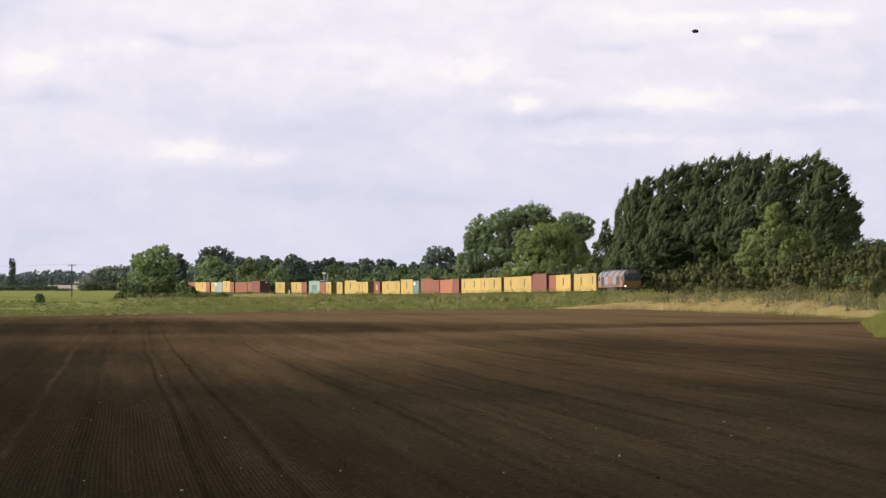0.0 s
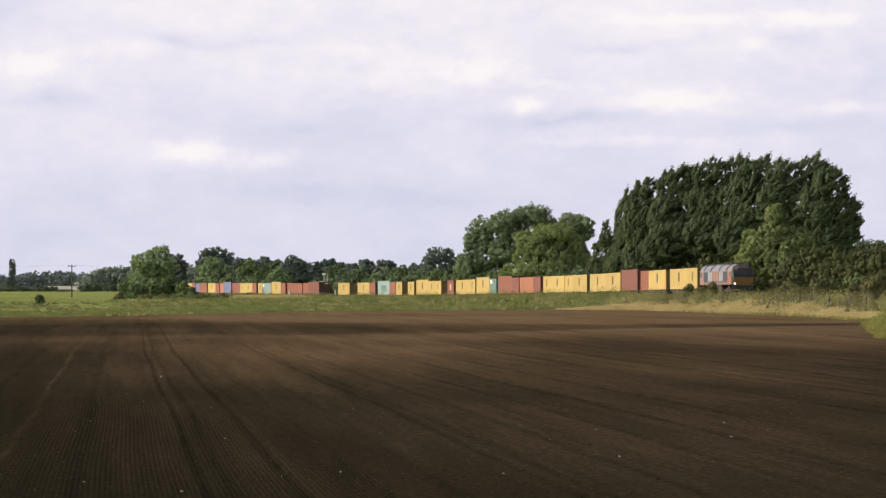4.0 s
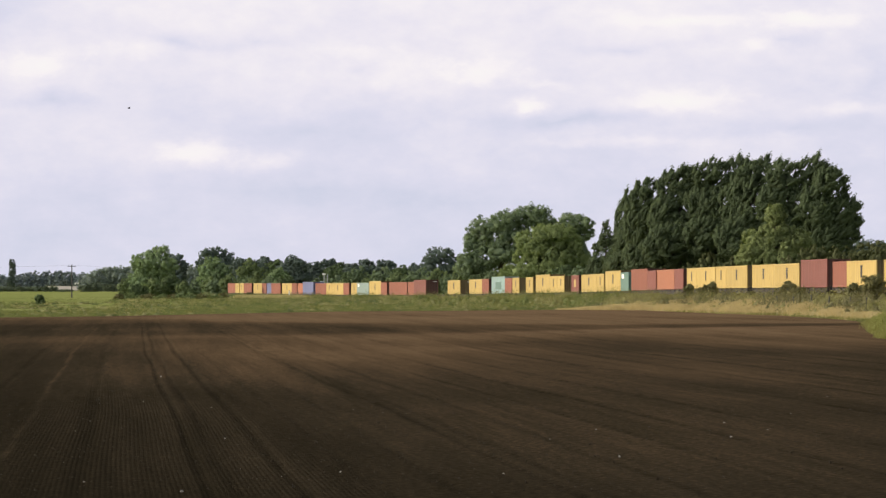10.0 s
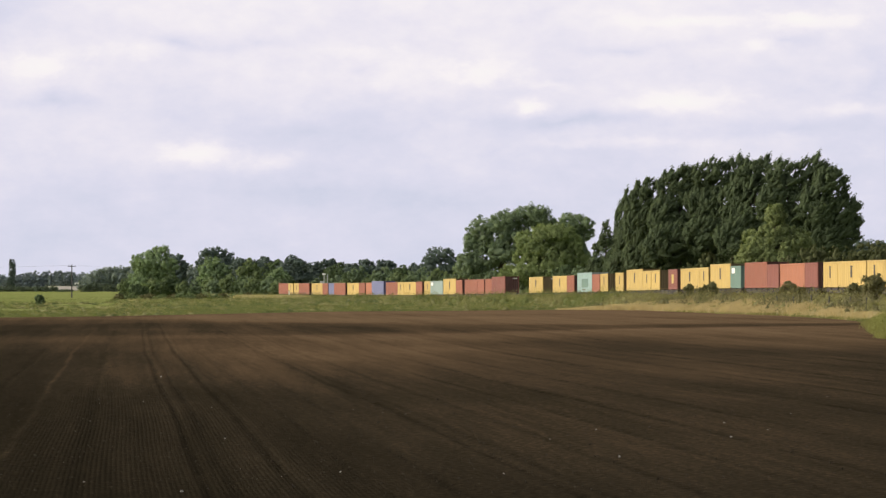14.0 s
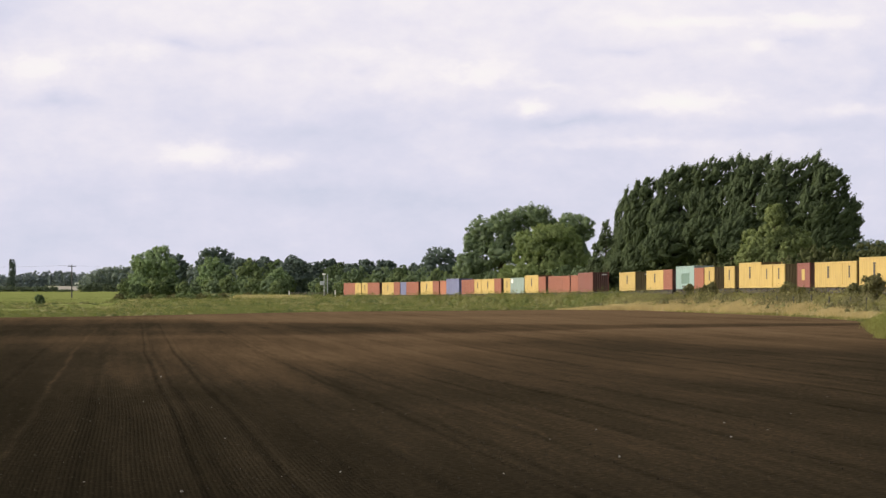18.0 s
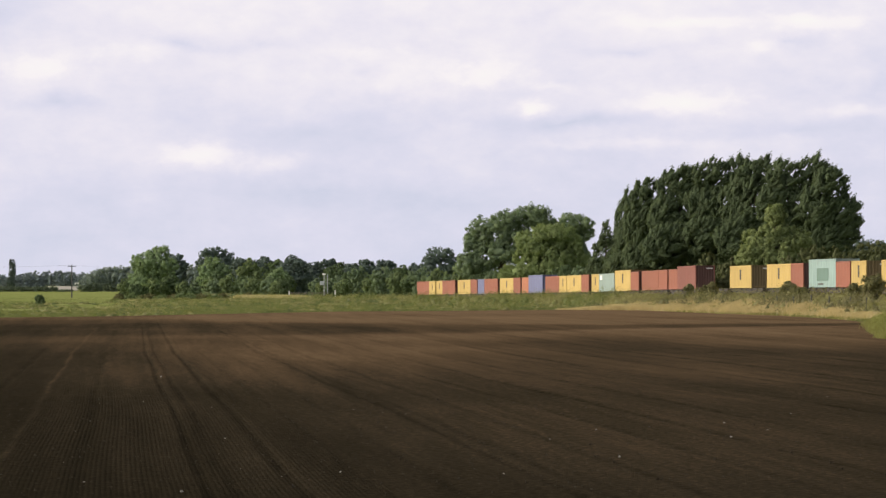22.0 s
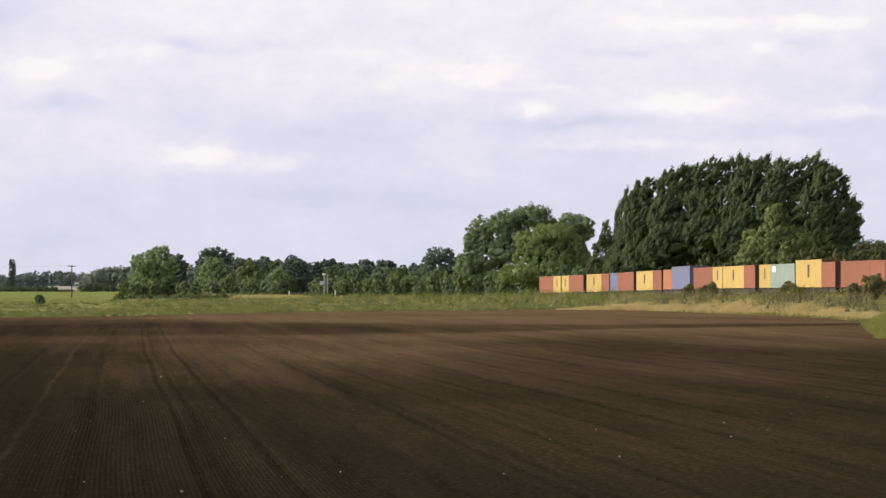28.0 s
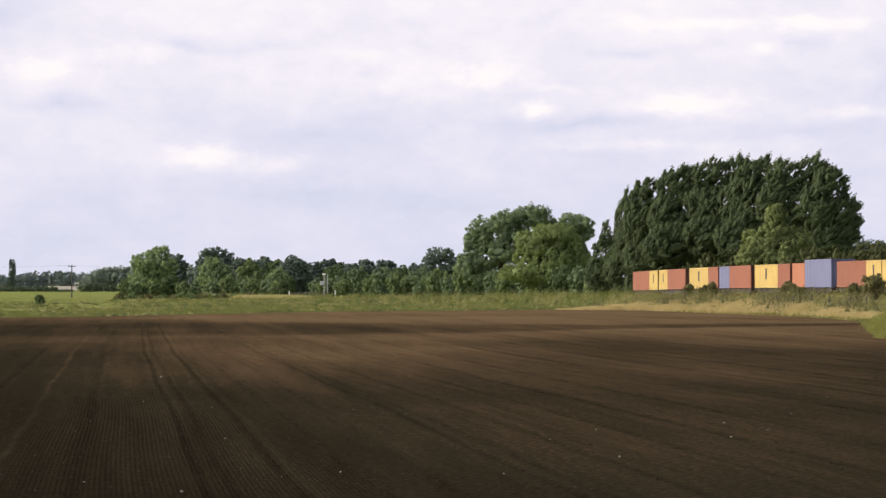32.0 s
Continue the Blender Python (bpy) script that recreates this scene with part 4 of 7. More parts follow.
    n /= np.linalg.norm(n, axis=1, keepdims=True)
    a = np.cross(n, rng.normal(size=(count, 3))) * 0.8 + way[k] * 0.7
    a -= n * (a * n).sum(axis=1, keepdims=True)
    a /= np.linalg.norm(a, axis=1, keepdims=True)
    b = np.cross(n, a)
    s = (size * rng.uniform(0.55, 1.35, count))[:, None]
    w = s * rng.uniform(0.40, 0.70, (count, 1))
    leaves = np.stack([p + a * s, p - a * s * 0.6 + b * w * 1.15, p - a * s * 0.6 - b * w * 1.15], axis=1)
    # the dense bodies of the boughs, and the dark inside of the crown
    many = 10 if shoots else 6
    f = rng.normal(size=(len(whole) * many, 3))
    f *= rng.uniform(0.1, 0.62 if shoots else 0.55, (len(f), 1)) / np.linalg.norm(f, axis=1, keepdims=True)
    inner = np.repeat(whole, many, axis=0)
    core = inner[:, :3] + f * inner[:, 3:6]
    fat = inner[:, 3:6].min(axis=1) * (0.2 if loose else 0.34 if shoots else 0.40)
    if shoots:
        body, axis, half, thick = c + way * (grow * long * 0.1)[:, None], way, grow * long * 0.66, grow * 0.58
    else:
        body, half, thick = small[:, :3], small[:, 5] * (0.4 if loose else 0.58 if even else 0.66), small[:, 3:5].mean(axis=1) * (0.4 if loose else 0.58 if even else 0.66)
        axis = np.tile(np.array((0.1, 0.0, 0.995)), (len(body), 1))
    upward = np.tile(np.array((0.0, 0.0, 1.0)), (len(core), 1))
    return leaves, np.concatenate([body, core]), np.concatenate([axis, upward]), np.concatenate([half, fat]), np.concatenate([thick, fat])


def tree(name, label, x, y, lobes, leaf, count, size, seed, trunk=0.3, limbs=True, deep=0.8):
    """A tree at (x, y). lobes: sideways, height of the middle above the ground, half width, half height, and how far forward."""
    rng = np.random.default_rng(seed)
    z = float(ground_z(x, y))
    thing = new(name)
    thing.matrix_basis = pose(x, y, z - 0.05)
    tagged(thing, label, "shrub" if "shrub" in name or "bush" in name else "tree")
    up = name == "poplar_tree"
    if "columnar" not in name:    # leaves right down to the ground
        wide = max(rw for _, _, rw, _, _ in lobes) * (0.62 if limbs else 1.0)
        low = min(h - rh * 0.3 for _, h, _, rh, _ in lobes)
        lobes = lobes + ((-wide * 0.55, low * 0.45, wide * 0.8, max(low * 0.6, 0.3), 0), (wide * 0.55, low * 0.45, wide * 0.8, max(low * 0.6, 0.3), 0))
    if len(lobes) < 9:      # the full middle of the crown
        w0, w1 = min(dx - rw for dx, _, rw, _, _ in lobes), max(dx + rw for dx, _, rw, _, _ in lobes)
        h0, h1 = min(h - rh for _, h, _, rh, _ in lobes), max(h + rh for _, h, _, rh, _ in lobes)
        lobes = lobes + (((w0 + w1) / 2, (h0 + h1) / 2, (w1 - w0) * 0.33, (h1 - h0) * 0.36, 0.0),)
    full = [(dx, fw, h, rw, rw * deep, rh) for dx, h, rw, rh, fw in lobes]
    leaves, centre, axis, long, thick = leaf_sprays(rng, full, count, size, up, name == "bramble_bush", not limbs, y > 1100)
    part("crown", leafy_mesh("crown", leaves, rng, centre, axis, long, thick, leaf), None, thing)
    bm = bmesh.new()
    top = max(h for _, h, _, _, _ in lobes)
    mean = sum(dx for dx, *_ in lobes) / len(lobes)
    rod(bm, (mean * 0.3, 0, -0.3), (mean * 0.6, 0, top * 0.45), trunk, trunk * 0.65, 8)
    rod(bm, (mean * 0.6, 0, top * 0.44), (mean, 0, top * 0.95), trunk * 0.65, trunk * 0.12, 8)
    part("trunk", bm, BARK, thing)
    if limbs:
        for dx, h, rw, rh, fw in lobes:
            bm = bmesh.new()
            start = Vector((mean * 0.6, 0, min(top * 0.42, h * 0.6)))
            end = Vector((dx, fw, h))
            kink = start.lerp(end, 0.5) + Vector((0, 0, -0.12 * (end - start).length))
            rod(bm, start, kink, trunk * 0.42, trunk * 0.3, 6)
            rod(bm, kink, end, trunk * 0.3, trunk * 0.08, 6)
            for j in range(3):
                tip = end + Vector((rng.normal() * rw, rng.normal() * rw * 0.6, rng.uniform(0.0, 0.7) * rh)) * 0.4
                rod(bm, kink.lerp(end, 0.5), tip, trunk * 0.14, trunk * 0.04, 5)
            part("limb", bm, BARK, thing)
    return thing


# the tall poplars beyond the line
tree("poplar_tree", "slender dark green young poplar at the edge of a clump", 24.6, 490.0, ((0.1, 11.3, 0.6, 1.2, 0.0), (0.4, 9.6, 1.3, 1.6, 0.0), (-0.9, 8.1, 1.0, 0.8, 0.0), (1.8, 8.9, 1.4, 1.4, 0.0), (0.7, 6.7, 2.7, 2.4, 0.0), (-1.4, 5.8, 1.2, 0.9, 0.0), (-0.6, 3.9, 2.8, 2.1, 0.0), (2.6, 6.4, 1.6, 2.6, 0.0)), LEAF_DARK, 27725, 0.127, 11, 0.22)
tree("poplar_tree", "tall dark green poplar with an uneven windblown crown", 27.6, 474.0, ((-0.3, 12.7, 1.8, 2.9, 0.0), (-0.8, 9.5, 1.6, 2.8, 0.0), (0.6, 8.0, 3.2, 4.2, 0.0), (-1.3, 5.0, 2.8, 2.8, 0.0), (1.8, 9.9, 2.5, 3.7, -3.0),), LEAF_DARK, 38387, 0.127, 12, 0.40)
tree("poplar_tree", "tall dark green poplar with an uneven windblown crown", 30.0, 470.0, ((-0.1, 15.9, 2.4, 2.8, 0.0), (-1.6, 14.0, 2.3, 3.0, 0.0), (-0.4, 11.2, 3.6, 4.1, 0.0), (0.1, 6.8, 4.3, 4.0, 0.0), (2.0, 12.2, 2.5, 3.6, -3.5),), LEAF_DARK, 46925, 0.127, 112, 0.40)
tree("poplar_tree", "tall dark green poplar with an uneven windblown crown", 34.5, 468.0, ((-0.9, 17.1, 2.8, 2.7, 0.0), (1.1, 17.8, 2.3, 2.7, 0.0), (-0.2, 12.3, 4.3, 4.8, 0.0), (-0.9, 7.6, 4.6, 4.0, 0.0), (2.7, 14.3, 2.5, 3.3, -2.5), (-1.9, 9.2, 3.6, 3.0, -4.0),), LEAF_DARK, 55450, 0.127, 13, 0.45)
tree("poplar_tree", "tall dark green poplar with an uneven windblown crown", 39.8, 466.0, ((-0.7, 18.6, 3.1, 2.9, 0.0), (2.5, 18.7, 2.3, 2.7, 0.0), (-0.3, 13.0, 4.6, 5.1, 0.0), (-1.0, 8.0, 4.9, 4.4, 0.0), (2.1, 14.3, 2.8, 3.6, -3.0), (-2.6, 10.0, 3.3, 2.9, -4.0),), LEAF_DARK, 55450, 0.127, 14, 0.45)
tree("poplar_tree", "tall dark green poplar with an uneven windblown crown", 44.3, 462.0, ((0.7, 18.5, 2.8, 2.8, 0.0), (-0.7, 15.8, 2.8, 3.7, 0.0), (-0.1, 12.0, 4.4, 5.0, 0.0), (-0.2, 7.5, 4.9, 4.2, 0.0), (2.7, 16.0, 2.1, 3.6, 1.0), (-2.4, 9.5, 3.6, 2.9, -4.0),), LEAF_DARK, 55450, 0.127, 15, 0.45)
tree("poplar_tree", "tall dark green poplar with an uneven windblown crown", 49.9, 455.0, ((-1.4, 18.2, 2.9, 2.7, 0.0), (2.3, 18.7, 3.0, 2.7, 0.0), (0.2, 13.0, 5.0, 4.5, 0.0), (0.0, 8.2, 5.3, 4.3, 0.0), (-3.7, 14.0, 2.2, 3.2, -2.0), (2.6, 13.7, 2.9, 3.2, -3.5),), LEAF_DARK, 59725, 0.127, 16, 0.45)
tree("poplar_tree", "broad dark green poplar with side branches bent by the wind", 55.8, 452.0, ((-1.4, 16.8, 2.7, 3.0, 0.0), (-0.4, 12.7, 2.9, 3.0, 0.0), (1.5, 14.1, 1.5, 0.9, 0.0), (1.8, 11.9, 1.5, 1.0, 0.0), (0.7, 10.0, 2.1, 1.3, 0.0), (-2.2, 9.8, 3.8, 3.3, 0.0),), LEAF_DARK, 55450, 0.127, 17, 0.40)
# a paler sallow before them
tree("willow_tree", "pale green spreading willow in front of taller poplars", 41.3, 398.0, ((-0.2, 11.2, 1.3, 1.8, 0.0), (0.1, 9.4, 2.2, 1.5, 0.0), (-1.8, 7.5, 2.4, 2.0, 0.0), (2.1, 7.7, 2.9, 2.0, 0.0), (-0.2, 5.7, 4.2, 2.0, 0.0),), LEAF_SALLOW, 46170, 0.138, 18, 0.30)
# the willows in the middle of the line
tree("willow_tree", "large green willow with an open crown and gaps", 11.6, 635.0, ((5.6, 16.9, 4.2, 2.2, 0.0), (0.5, 15.5, 4.0, 2.5, 0.0), (-4.2, 14.2, 2.7, 2.5, 0.0), (-5.6, 11.1, 2.2, 2.2, 0.0), (2.3, 12.4, 4.9, 3.1, 0.0), (-1.1, 8.6, 5.6, 3.1, 0.0), (-6.0, 6.8, 3.8, 3.1, 0.0), (8.3, 15.3, 2.5, 2.5, 0.0), (0.2, 12.1, 6.5, 4.0, 3.0),), LEAF_WILLOW, 60750, 0.172, 19, 0.50)
tree("willow_tree", "large green willow with a rounded overhanging crown", 26.3, 640.0, ((-0.2, 15.4, 3.6, 2.0, 0.0), (2.1, 14.1, 1.7, 2.0, 0.0), (-1.5, 12.1, 3.8, 2.9, 0.0), (-0.4, 8.0, 4.5, 4.1, 0.0),), LEAF_WILLOW, 41310, 0.172, 20, 0.40)
tree("oak_tree", "small dark oak between the willows and the poplars", 32.1, 705.0, ((0.4, 8.0, 2.7, 1.7, 0.0), (-1.6, 6.5, 3.0, 2.0, 0.0), (1.2, 5.3, 3.0, 2.2, 0.0),), LEAF_HAZE_BLUE, 10210, 0.184, 120, 0.25)
tree("willow_tree", "bright green rounded willow beside the railway", 20.2, 592.0, ((-0.0, 12.4, 4.0, 2.1, 0.0), (-4.0, 9.9, 3.1, 2.7, 0.0), (2.9, 10.9, 2.9, 2.7, 0.0), (-1.1, 8.6, 5.4, 3.7, 0.0), (-2.4, 5.5, 6.2, 2.9, 0.0), (4.6, 6.5, 2.7, 2.9, 0.0),), LEAF_BRIGHT, 55890, 0.161, 21, 0.40)
tree("oak_tree", "small dark round oak behind the railway scrub", -0.4, 800.0, ((-0.1, 10.7, 3.9, 2.0, 0.0), (-2.7, 8.4, 3.1, 2.5, 0.0), (3.0, 8.7, 2.5, 2.3, 0.0), (-0.1, 5.6, 5.9, 3.4, 0.0),), LEAF_HAZE_BLUE, 17010, 0.196, 22, 0.30)
# the trees at the far bend
tree("oak_tree", "rounded dark green oak beyond the far bend", -67.4, 950.0, ((-0.0, 12.8, 4.3, 2.2, 0.0), (-3.0, 10.2, 2.5, 3.0, 0.0), (2.8, 10.5, 3.0, 3.3, 0.0), (0.3, 6.8, 5.7, 4.7, 0.0),), LEAF_HAZE_BLUE, 18430, 0.218, 23, 0.35)
tree("oak_tree", "broad green oak with scrub round its foot", -69.6, 770.0, ((1.2, 9.9, 3.2, 2.1, 0.0), (-1.8, 8.8, 3.0, 2.7, 0.0), (1.1, 7.1, 5.1, 3.8, 0.0), (-2.9, 4.7, 3.5, 2.7, 0.0), (2.2, 4.2, 4.1, 2.4, 0.0),), LEAF_OAK, 26930, 0.196, 24, 0.40)
tree("oak_tree", "dark oak behind a broader one, leaf colour bluish with haze", -66.8, 800.0, ((-0.2, 9.3, 2.4, 2.0, 0.0), (0.7, 7.3, 2.3, 2.5, 0.0), (-0.5, 4.8, 3.1, 2.8, 0.0),), LEAF_HAZE_BLUE, 11910, 0.196, 124, 0.30)
tree("hawthorn_bush", "rounded green hawthorn bush in rough grass", -74.3, 752.0, ((-0.7, 2.7, 1.3, 1.3, 0.0), (0.7, 2.5, 1.3, 1.2, 0.0), (0.0, 3.1, 1.1, 1.5, 0.0),), LEAF_LIGHT, 5780, 0.161, 30, 0.10, limbs=False)
tree("hawthorn_bush", "rounded green hawthorn bush in rough grass", -70.2, 742.0, ((-0.9, 2.1, 1.6, 1.2, 0.0), (0.9, 2.0, 1.6, 1.0, 0.0), (0.0, 2.5, 1.4, 1.3, 0.0),), LEAF_MID, 5780, 0.161, 31, 0.10, limbs=False)
tree("hawthorn_bush", "rounded green hawthorn bush in rough grass", -67.1, 748.0, ((-1.1, 2.8, 2.0, 1.7, 0.0), (1.1, 2.7, 2.0, 1.5, 0.0), (0.0, 3.2, 1.7, 1.8, 0.0),), LEAF_LIGHT, 5780, 0.161, 32, 0.10, limbs=False)
tree("hawthorn_bush", "rounded green hawthorn bush in rough grass", -63.6, 752.0, ((-1.0, 3.5, 1.9, 2.0, 0.0), (1.0, 3.3, 1.9, 1.8, 0.0), (0.0, 3.9, 1.6, 2.2, 0.0),), LEAF_MID, 5780, 0.161, 33, 0.10, limbs=False)
tree("hawthorn_bush", "rounded green hawthorn bush in rough grass", -60.0, 745.0, ((-0.8, 2.3, 1.4, 1.4, 0.0), (0.7, 2.1, 1.4, 1.3, 0.0), (0.0, 2.7, 1.2, 1.6, 0.0),), LEAF_LIGHT, 5780, 0.161, 34, 0.10, limbs=False)
tree("hawthorn_bush", "rounded green hawthorn bush in rough grass", -57.7, 742.0, ((-0.5, 1.4, 0.8, 0.7, 0.0), (0.4, 1.2, 0.8, 0.6, 0.0), (0.0, 1.8, 0.7, 0.8, 0.0),), LEAF_MID, 5780, 0.161, 35, 0.10, limbs=False)
# paler trees along the wood's edge, before the darker ones
tree("ash_tree", "pale green rounded ash before a darker oak", -65.2, 916.0, ((0.0, 9.4, 2.8, 2.1, 0.0), (-2.0, 7.6, 2.8, 2.5, 0.0), (2.2, 7.2, 2.8, 2.5, 0.0), (0.2, 5.0, 4.4, 3.2, 0.0)), LEAF_OAK, 17000, 0.19, 245, 0.28)
tree("ash_tree", "pale green rounded ash at the edge of a wood", -53.2, 886.0, ((0.0, 8.6, 2.3, 1.8, 0.0), (-1.4, 7.0, 2.2, 2.2, 0.0), (1.5, 6.6, 2.2, 2.2, 0.0), (0.0, 4.6, 3.4, 2.8, 0.0)), LEAF_LIGHT, 13000, 0.19, 246, 0.25)
tree("ash_tree", "small green ash at the edge of a wood", -44.3, 866.0, ((0.2, 6.4, 2.0, 1.5, 0.0), (-1.4, 5.2, 2.0, 1.8, 0.0), (1.6, 5.0, 2.0, 1.8, 0.0), (0.0, 3.6, 3.2, 2.2, 0.0)), LEAF_OAK, 10000, 0.18, 247, 0.2)
# the wood behind the crossing
tree("oak_tree", "dark green tree in the wood behind the railway", -62.0, 961.0, ((-0.2, 9.4, 2.5, 1.9, 0.0), (-1.6, 7.8, 2.5, 2.4, 0.0), (1.8, 8.1, 2.5, 2.4, 0.0), (0.1, 5.5, 4.5, 3.4, 0.0),), LEAF_HAZE_BLUE, 13040, 0.230, 50, 0.25)
tree("oak_tree", "dark green tree in the wood behind the railway", -55.2, 910.0, ((-0.3, 9.5, 2.7, 1.8, 0.0), (-2.0, 8.5, 2.7, 2.2, 0.0), (2.3, 8.2, 2.7, 2.2, 0.0), (-0.0, 5.8, 5.0, 3.2, 0.0),), LEAF_HAZE_BLUE, 13040, 0.230, 51, 0.25)
tree("oak_tree", "dark green tree in the wood behind the railway", -53.0, 951.0, ((0.2, 9.8, 2.9, 1.8, 0.0), (-2.1, 8.5, 2.9, 2.3, 0.0), (2.4, 8.3, 2.9, 2.3, 0.0), (-0.5, 6.0, 5.2, 3.3, 0.0),), LEAF_HAZE_BLUE, 13040, 0.230, 52, 0.25)
tree("oak_tree", "dark green tree in the wood behind the railway", -48.6, 946.0, ((-0.6, 8.8, 2.6, 1.8, 0.0), (-1.7, 7.5, 2.6, 2.3, 0.0), (2.1, 7.1, 2.6, 2.3, 0.0), (0.2, 5.0, 4.8, 3.3, 0.0),), LEAF_MID, 13040, 0.230, 53, 0.25)
tree("oak_tree", "dark green tree in the wood behind the railway", -42.8, 922.0, ((0.3, 9.6, 2.6, 1.8, 0.0), (-2.6, 7.9, 2.6, 2.3, 0.0), (2.0, 8.7, 2.6, 2.3, 0.0), (0.3, 5.9, 4.7, 3.2, 0.0),), LEAF_HAZE_BLUE, 13040, 0.230, 54, 0.25)
tree("oak_tree", "dark green tree in the wood behind the railway", -38.8, 937.0, ((0.5, 8.4, 2.6, 1.8, 0.0), (-2.6, 6.8, 2.6, 2.3, 0.0), (1.9, 6.8, 2.6, 2.3, 0.0), (0.3, 4.6, 4.7, 3.3, 0.0),), LEAF_HAZE_BLUE, 13040, 0.230, 55, 0.25)
tree("oak_tree", "dark green tree in the wood behind the railway", -34.2, 950.0, ((0.1, 9.1, 2.9, 1.8, 0.0), (-2.6, 7.5, 2.9, 2.3, 0.0), (2.4, 7.9, 2.9, 2.3, 0.0), (0.1, 5.3, 5.2, 3.3, 0.0),), LEAF_HAZE_BLUE, 13040, 0.230, 56, 0.25)
tree("oak_tree", "dark green tree in the wood behind the railway", -30.2, 920.0, ((0.6, 8.1, 2.3, 1.8, 0.0), (-2.2, 6.3, 2.3, 2.3, 0.0), (2.0, 6.9, 2.3, 2.3, 0.0), (-0.4, 4.4, 4.3, 3.2, 0.0),), LEAF_MID, 13040, 0.230, 57, 0.25)
tree("oak_tree", "dark green tree in the wood behind the railway", -25.4, 919.0, ((-0.4, 8.0, 2.6, 1.8, 0.0), (-1.9, 6.7, 2.6, 2.3, 0.0), (2.1, 6.8, 2.6, 2.3, 0.0), (0.1, 4.3, 4.7, 3.2, 0.0),), LEAF_HAZE_BLUE, 13040, 0.230, 58, 0.25)
tree("oak_tree", "dark green tree in the wood behind the railway", -22.1, 953.0, ((-0.5, 9.2, 2.9, 1.8, 0.0), (-2.8, 7.4, 2.9, 2.3, 0.0), (2.6, 7.8, 2.9, 2.3, 0.0), (0.6, 5.3, 5.2, 3.4, 0.0),), LEAF_HAZE_BLUE, 13040, 0.230, 59, 0.25)
tree("oak_tree", "dark green tree in the wood behind the railway", -17.2, 938.0, ((0.2, 8.9, 2.6, 1.8, 0.0), (-2.8, 7.0, 2.6, 2.3, 0.0), (2.0, 7.5, 2.6, 2.3, 0.0), (0.5, 5.1, 4.8, 3.3, 0.0),), LEAF_HAZE_BLUE, 13040, 0.230, 60, 0.25)
tree("oak_tree", "dark green tree in the wood behind the railway", -12.6, 919.0, ((0.4, 6.8, 2.3, 1.8, 0.0), (-1.7, 5.8, 2.3, 2.3, 0.0), (1.8, 5.9, 2.3, 2.3, 0.0), (-0.5, 3.1, 4.3, 3.2, 0.0),), LEAF_MID, 13040, 0.230, 61, 0.25)
tree("oak_tree", "dark green tree in the wood behind the railway", -8.8, 955.0, ((0.3, 7.7, 2.4, 1.8, 0.0), (-2.6, 6.4, 2.4, 2.4, 0.0), (1.8, 6.0, 2.4, 2.4, 0.0), (0.6, 3.8, 4.4, 3.4, 0.0),), LEAF_HAZE_BLUE, 13040, 0.230, 62, 0.25)
tree("oak_tree", "dark green tree in the wood behind the railway", -5.7, 919.0, ((0.1, 8.1, 2.1, 1.8, 0.0), (-2.2, 6.6, 2.1, 2.3, 0.0), (1.9, 7.3, 2.1, 2.3, 0.0), (0.2, 4.4, 3.9, 3.2, 0.0),), LEAF_HAZE_BLUE, 13040, 0.230, 63, 0.25)
# scrub along the far side of the line
tree("sallow_shrub", "rounded green sallow shrub on the railway's far side", -70.2, 930.4, ((-1.3, 3.2, 1.9, 2.2, 0.0), (1.1, 3.0, 1.9, 2.1, 0.0), (0.1, 3.8, 1.7, 2.6, 0.0),), LEAF_WILLOW, 6520, 0.161, 80, 0.10, limbs=False)
tree("sallow_shrub", "rounded green sallow shrub on the railway's far side", -65.8, 910.9, ((-1.2, 3.2, 1.9, 1.7, 0.0), (1.1, 3.1, 1.9, 1.6, 0.0), (0.1, 3.9, 1.7, 2.0, 0.0),), LEAF_LIGHT, 6520, 0.161, 81, 0.10, limbs=False)
tree("sallow_shrub", "rounded green sallow shrub on the railway's far side", -62.8, 897.8, ((-1.2, 3.3, 1.9, 2.0, 0.0), (1.1, 3.1, 1.9, 1.9, 0.0), (0.1, 3.9, 1.7, 2.3, 0.0),), LEAF_WILLOW, 6520, 0.161, 82, 0.10, limbs=False)
tree("sallow_shrub", "rounded green sallow shrub on the railway's far side", -58.1, 874.4, ((-1.2, 3.8, 1.8, 1.9, 0.0), (1.0, 3.6, 1.8, 1.8, 0.0), (0.1, 4.4, 1.6, 2.3, 0.0),), LEAF_LIGHT, 6520, 0.161, 83, 0.10, limbs=False)
tree("sallow_shrub", "rounded green sallow shrub on the railway's far side", -54.7, 869.4, ((-1.2, 3.4, 1.8, 1.8, 0.0), (1.0, 3.2, 1.8, 1.7, 0.0), (0.1, 4.0, 1.6, 2.1, 0.0),), LEAF_MID, 6520, 0.161, 84, 0.10, limbs=False)
tree("sallow_shrub", "rounded green sallow shrub on the railway's far side", -51.3, 848.5, ((-1.1, 3.4, 1.8, 1.7, 0.0), (1.0, 3.3, 1.8, 1.6, 0.0), (0.1, 4.0, 1.6, 2.0, 0.0),), LEAF_WILLOW, 6520, 0.161, 85, 0.10, limbs=False)
tree("sallow_shrub", "rounded green sallow shrub on the railway's far side", -48.5, 835.7, ((-1.1, 3.2, 1.7, 2.2, 0.0), (1.0, 3.1, 1.7, 2.1, 0.0), (0.1, 3.8, 1.5, 2.6, 0.0),), LEAF_LIGHT, 6520, 0.161, 86, 0.10, limbs=False)
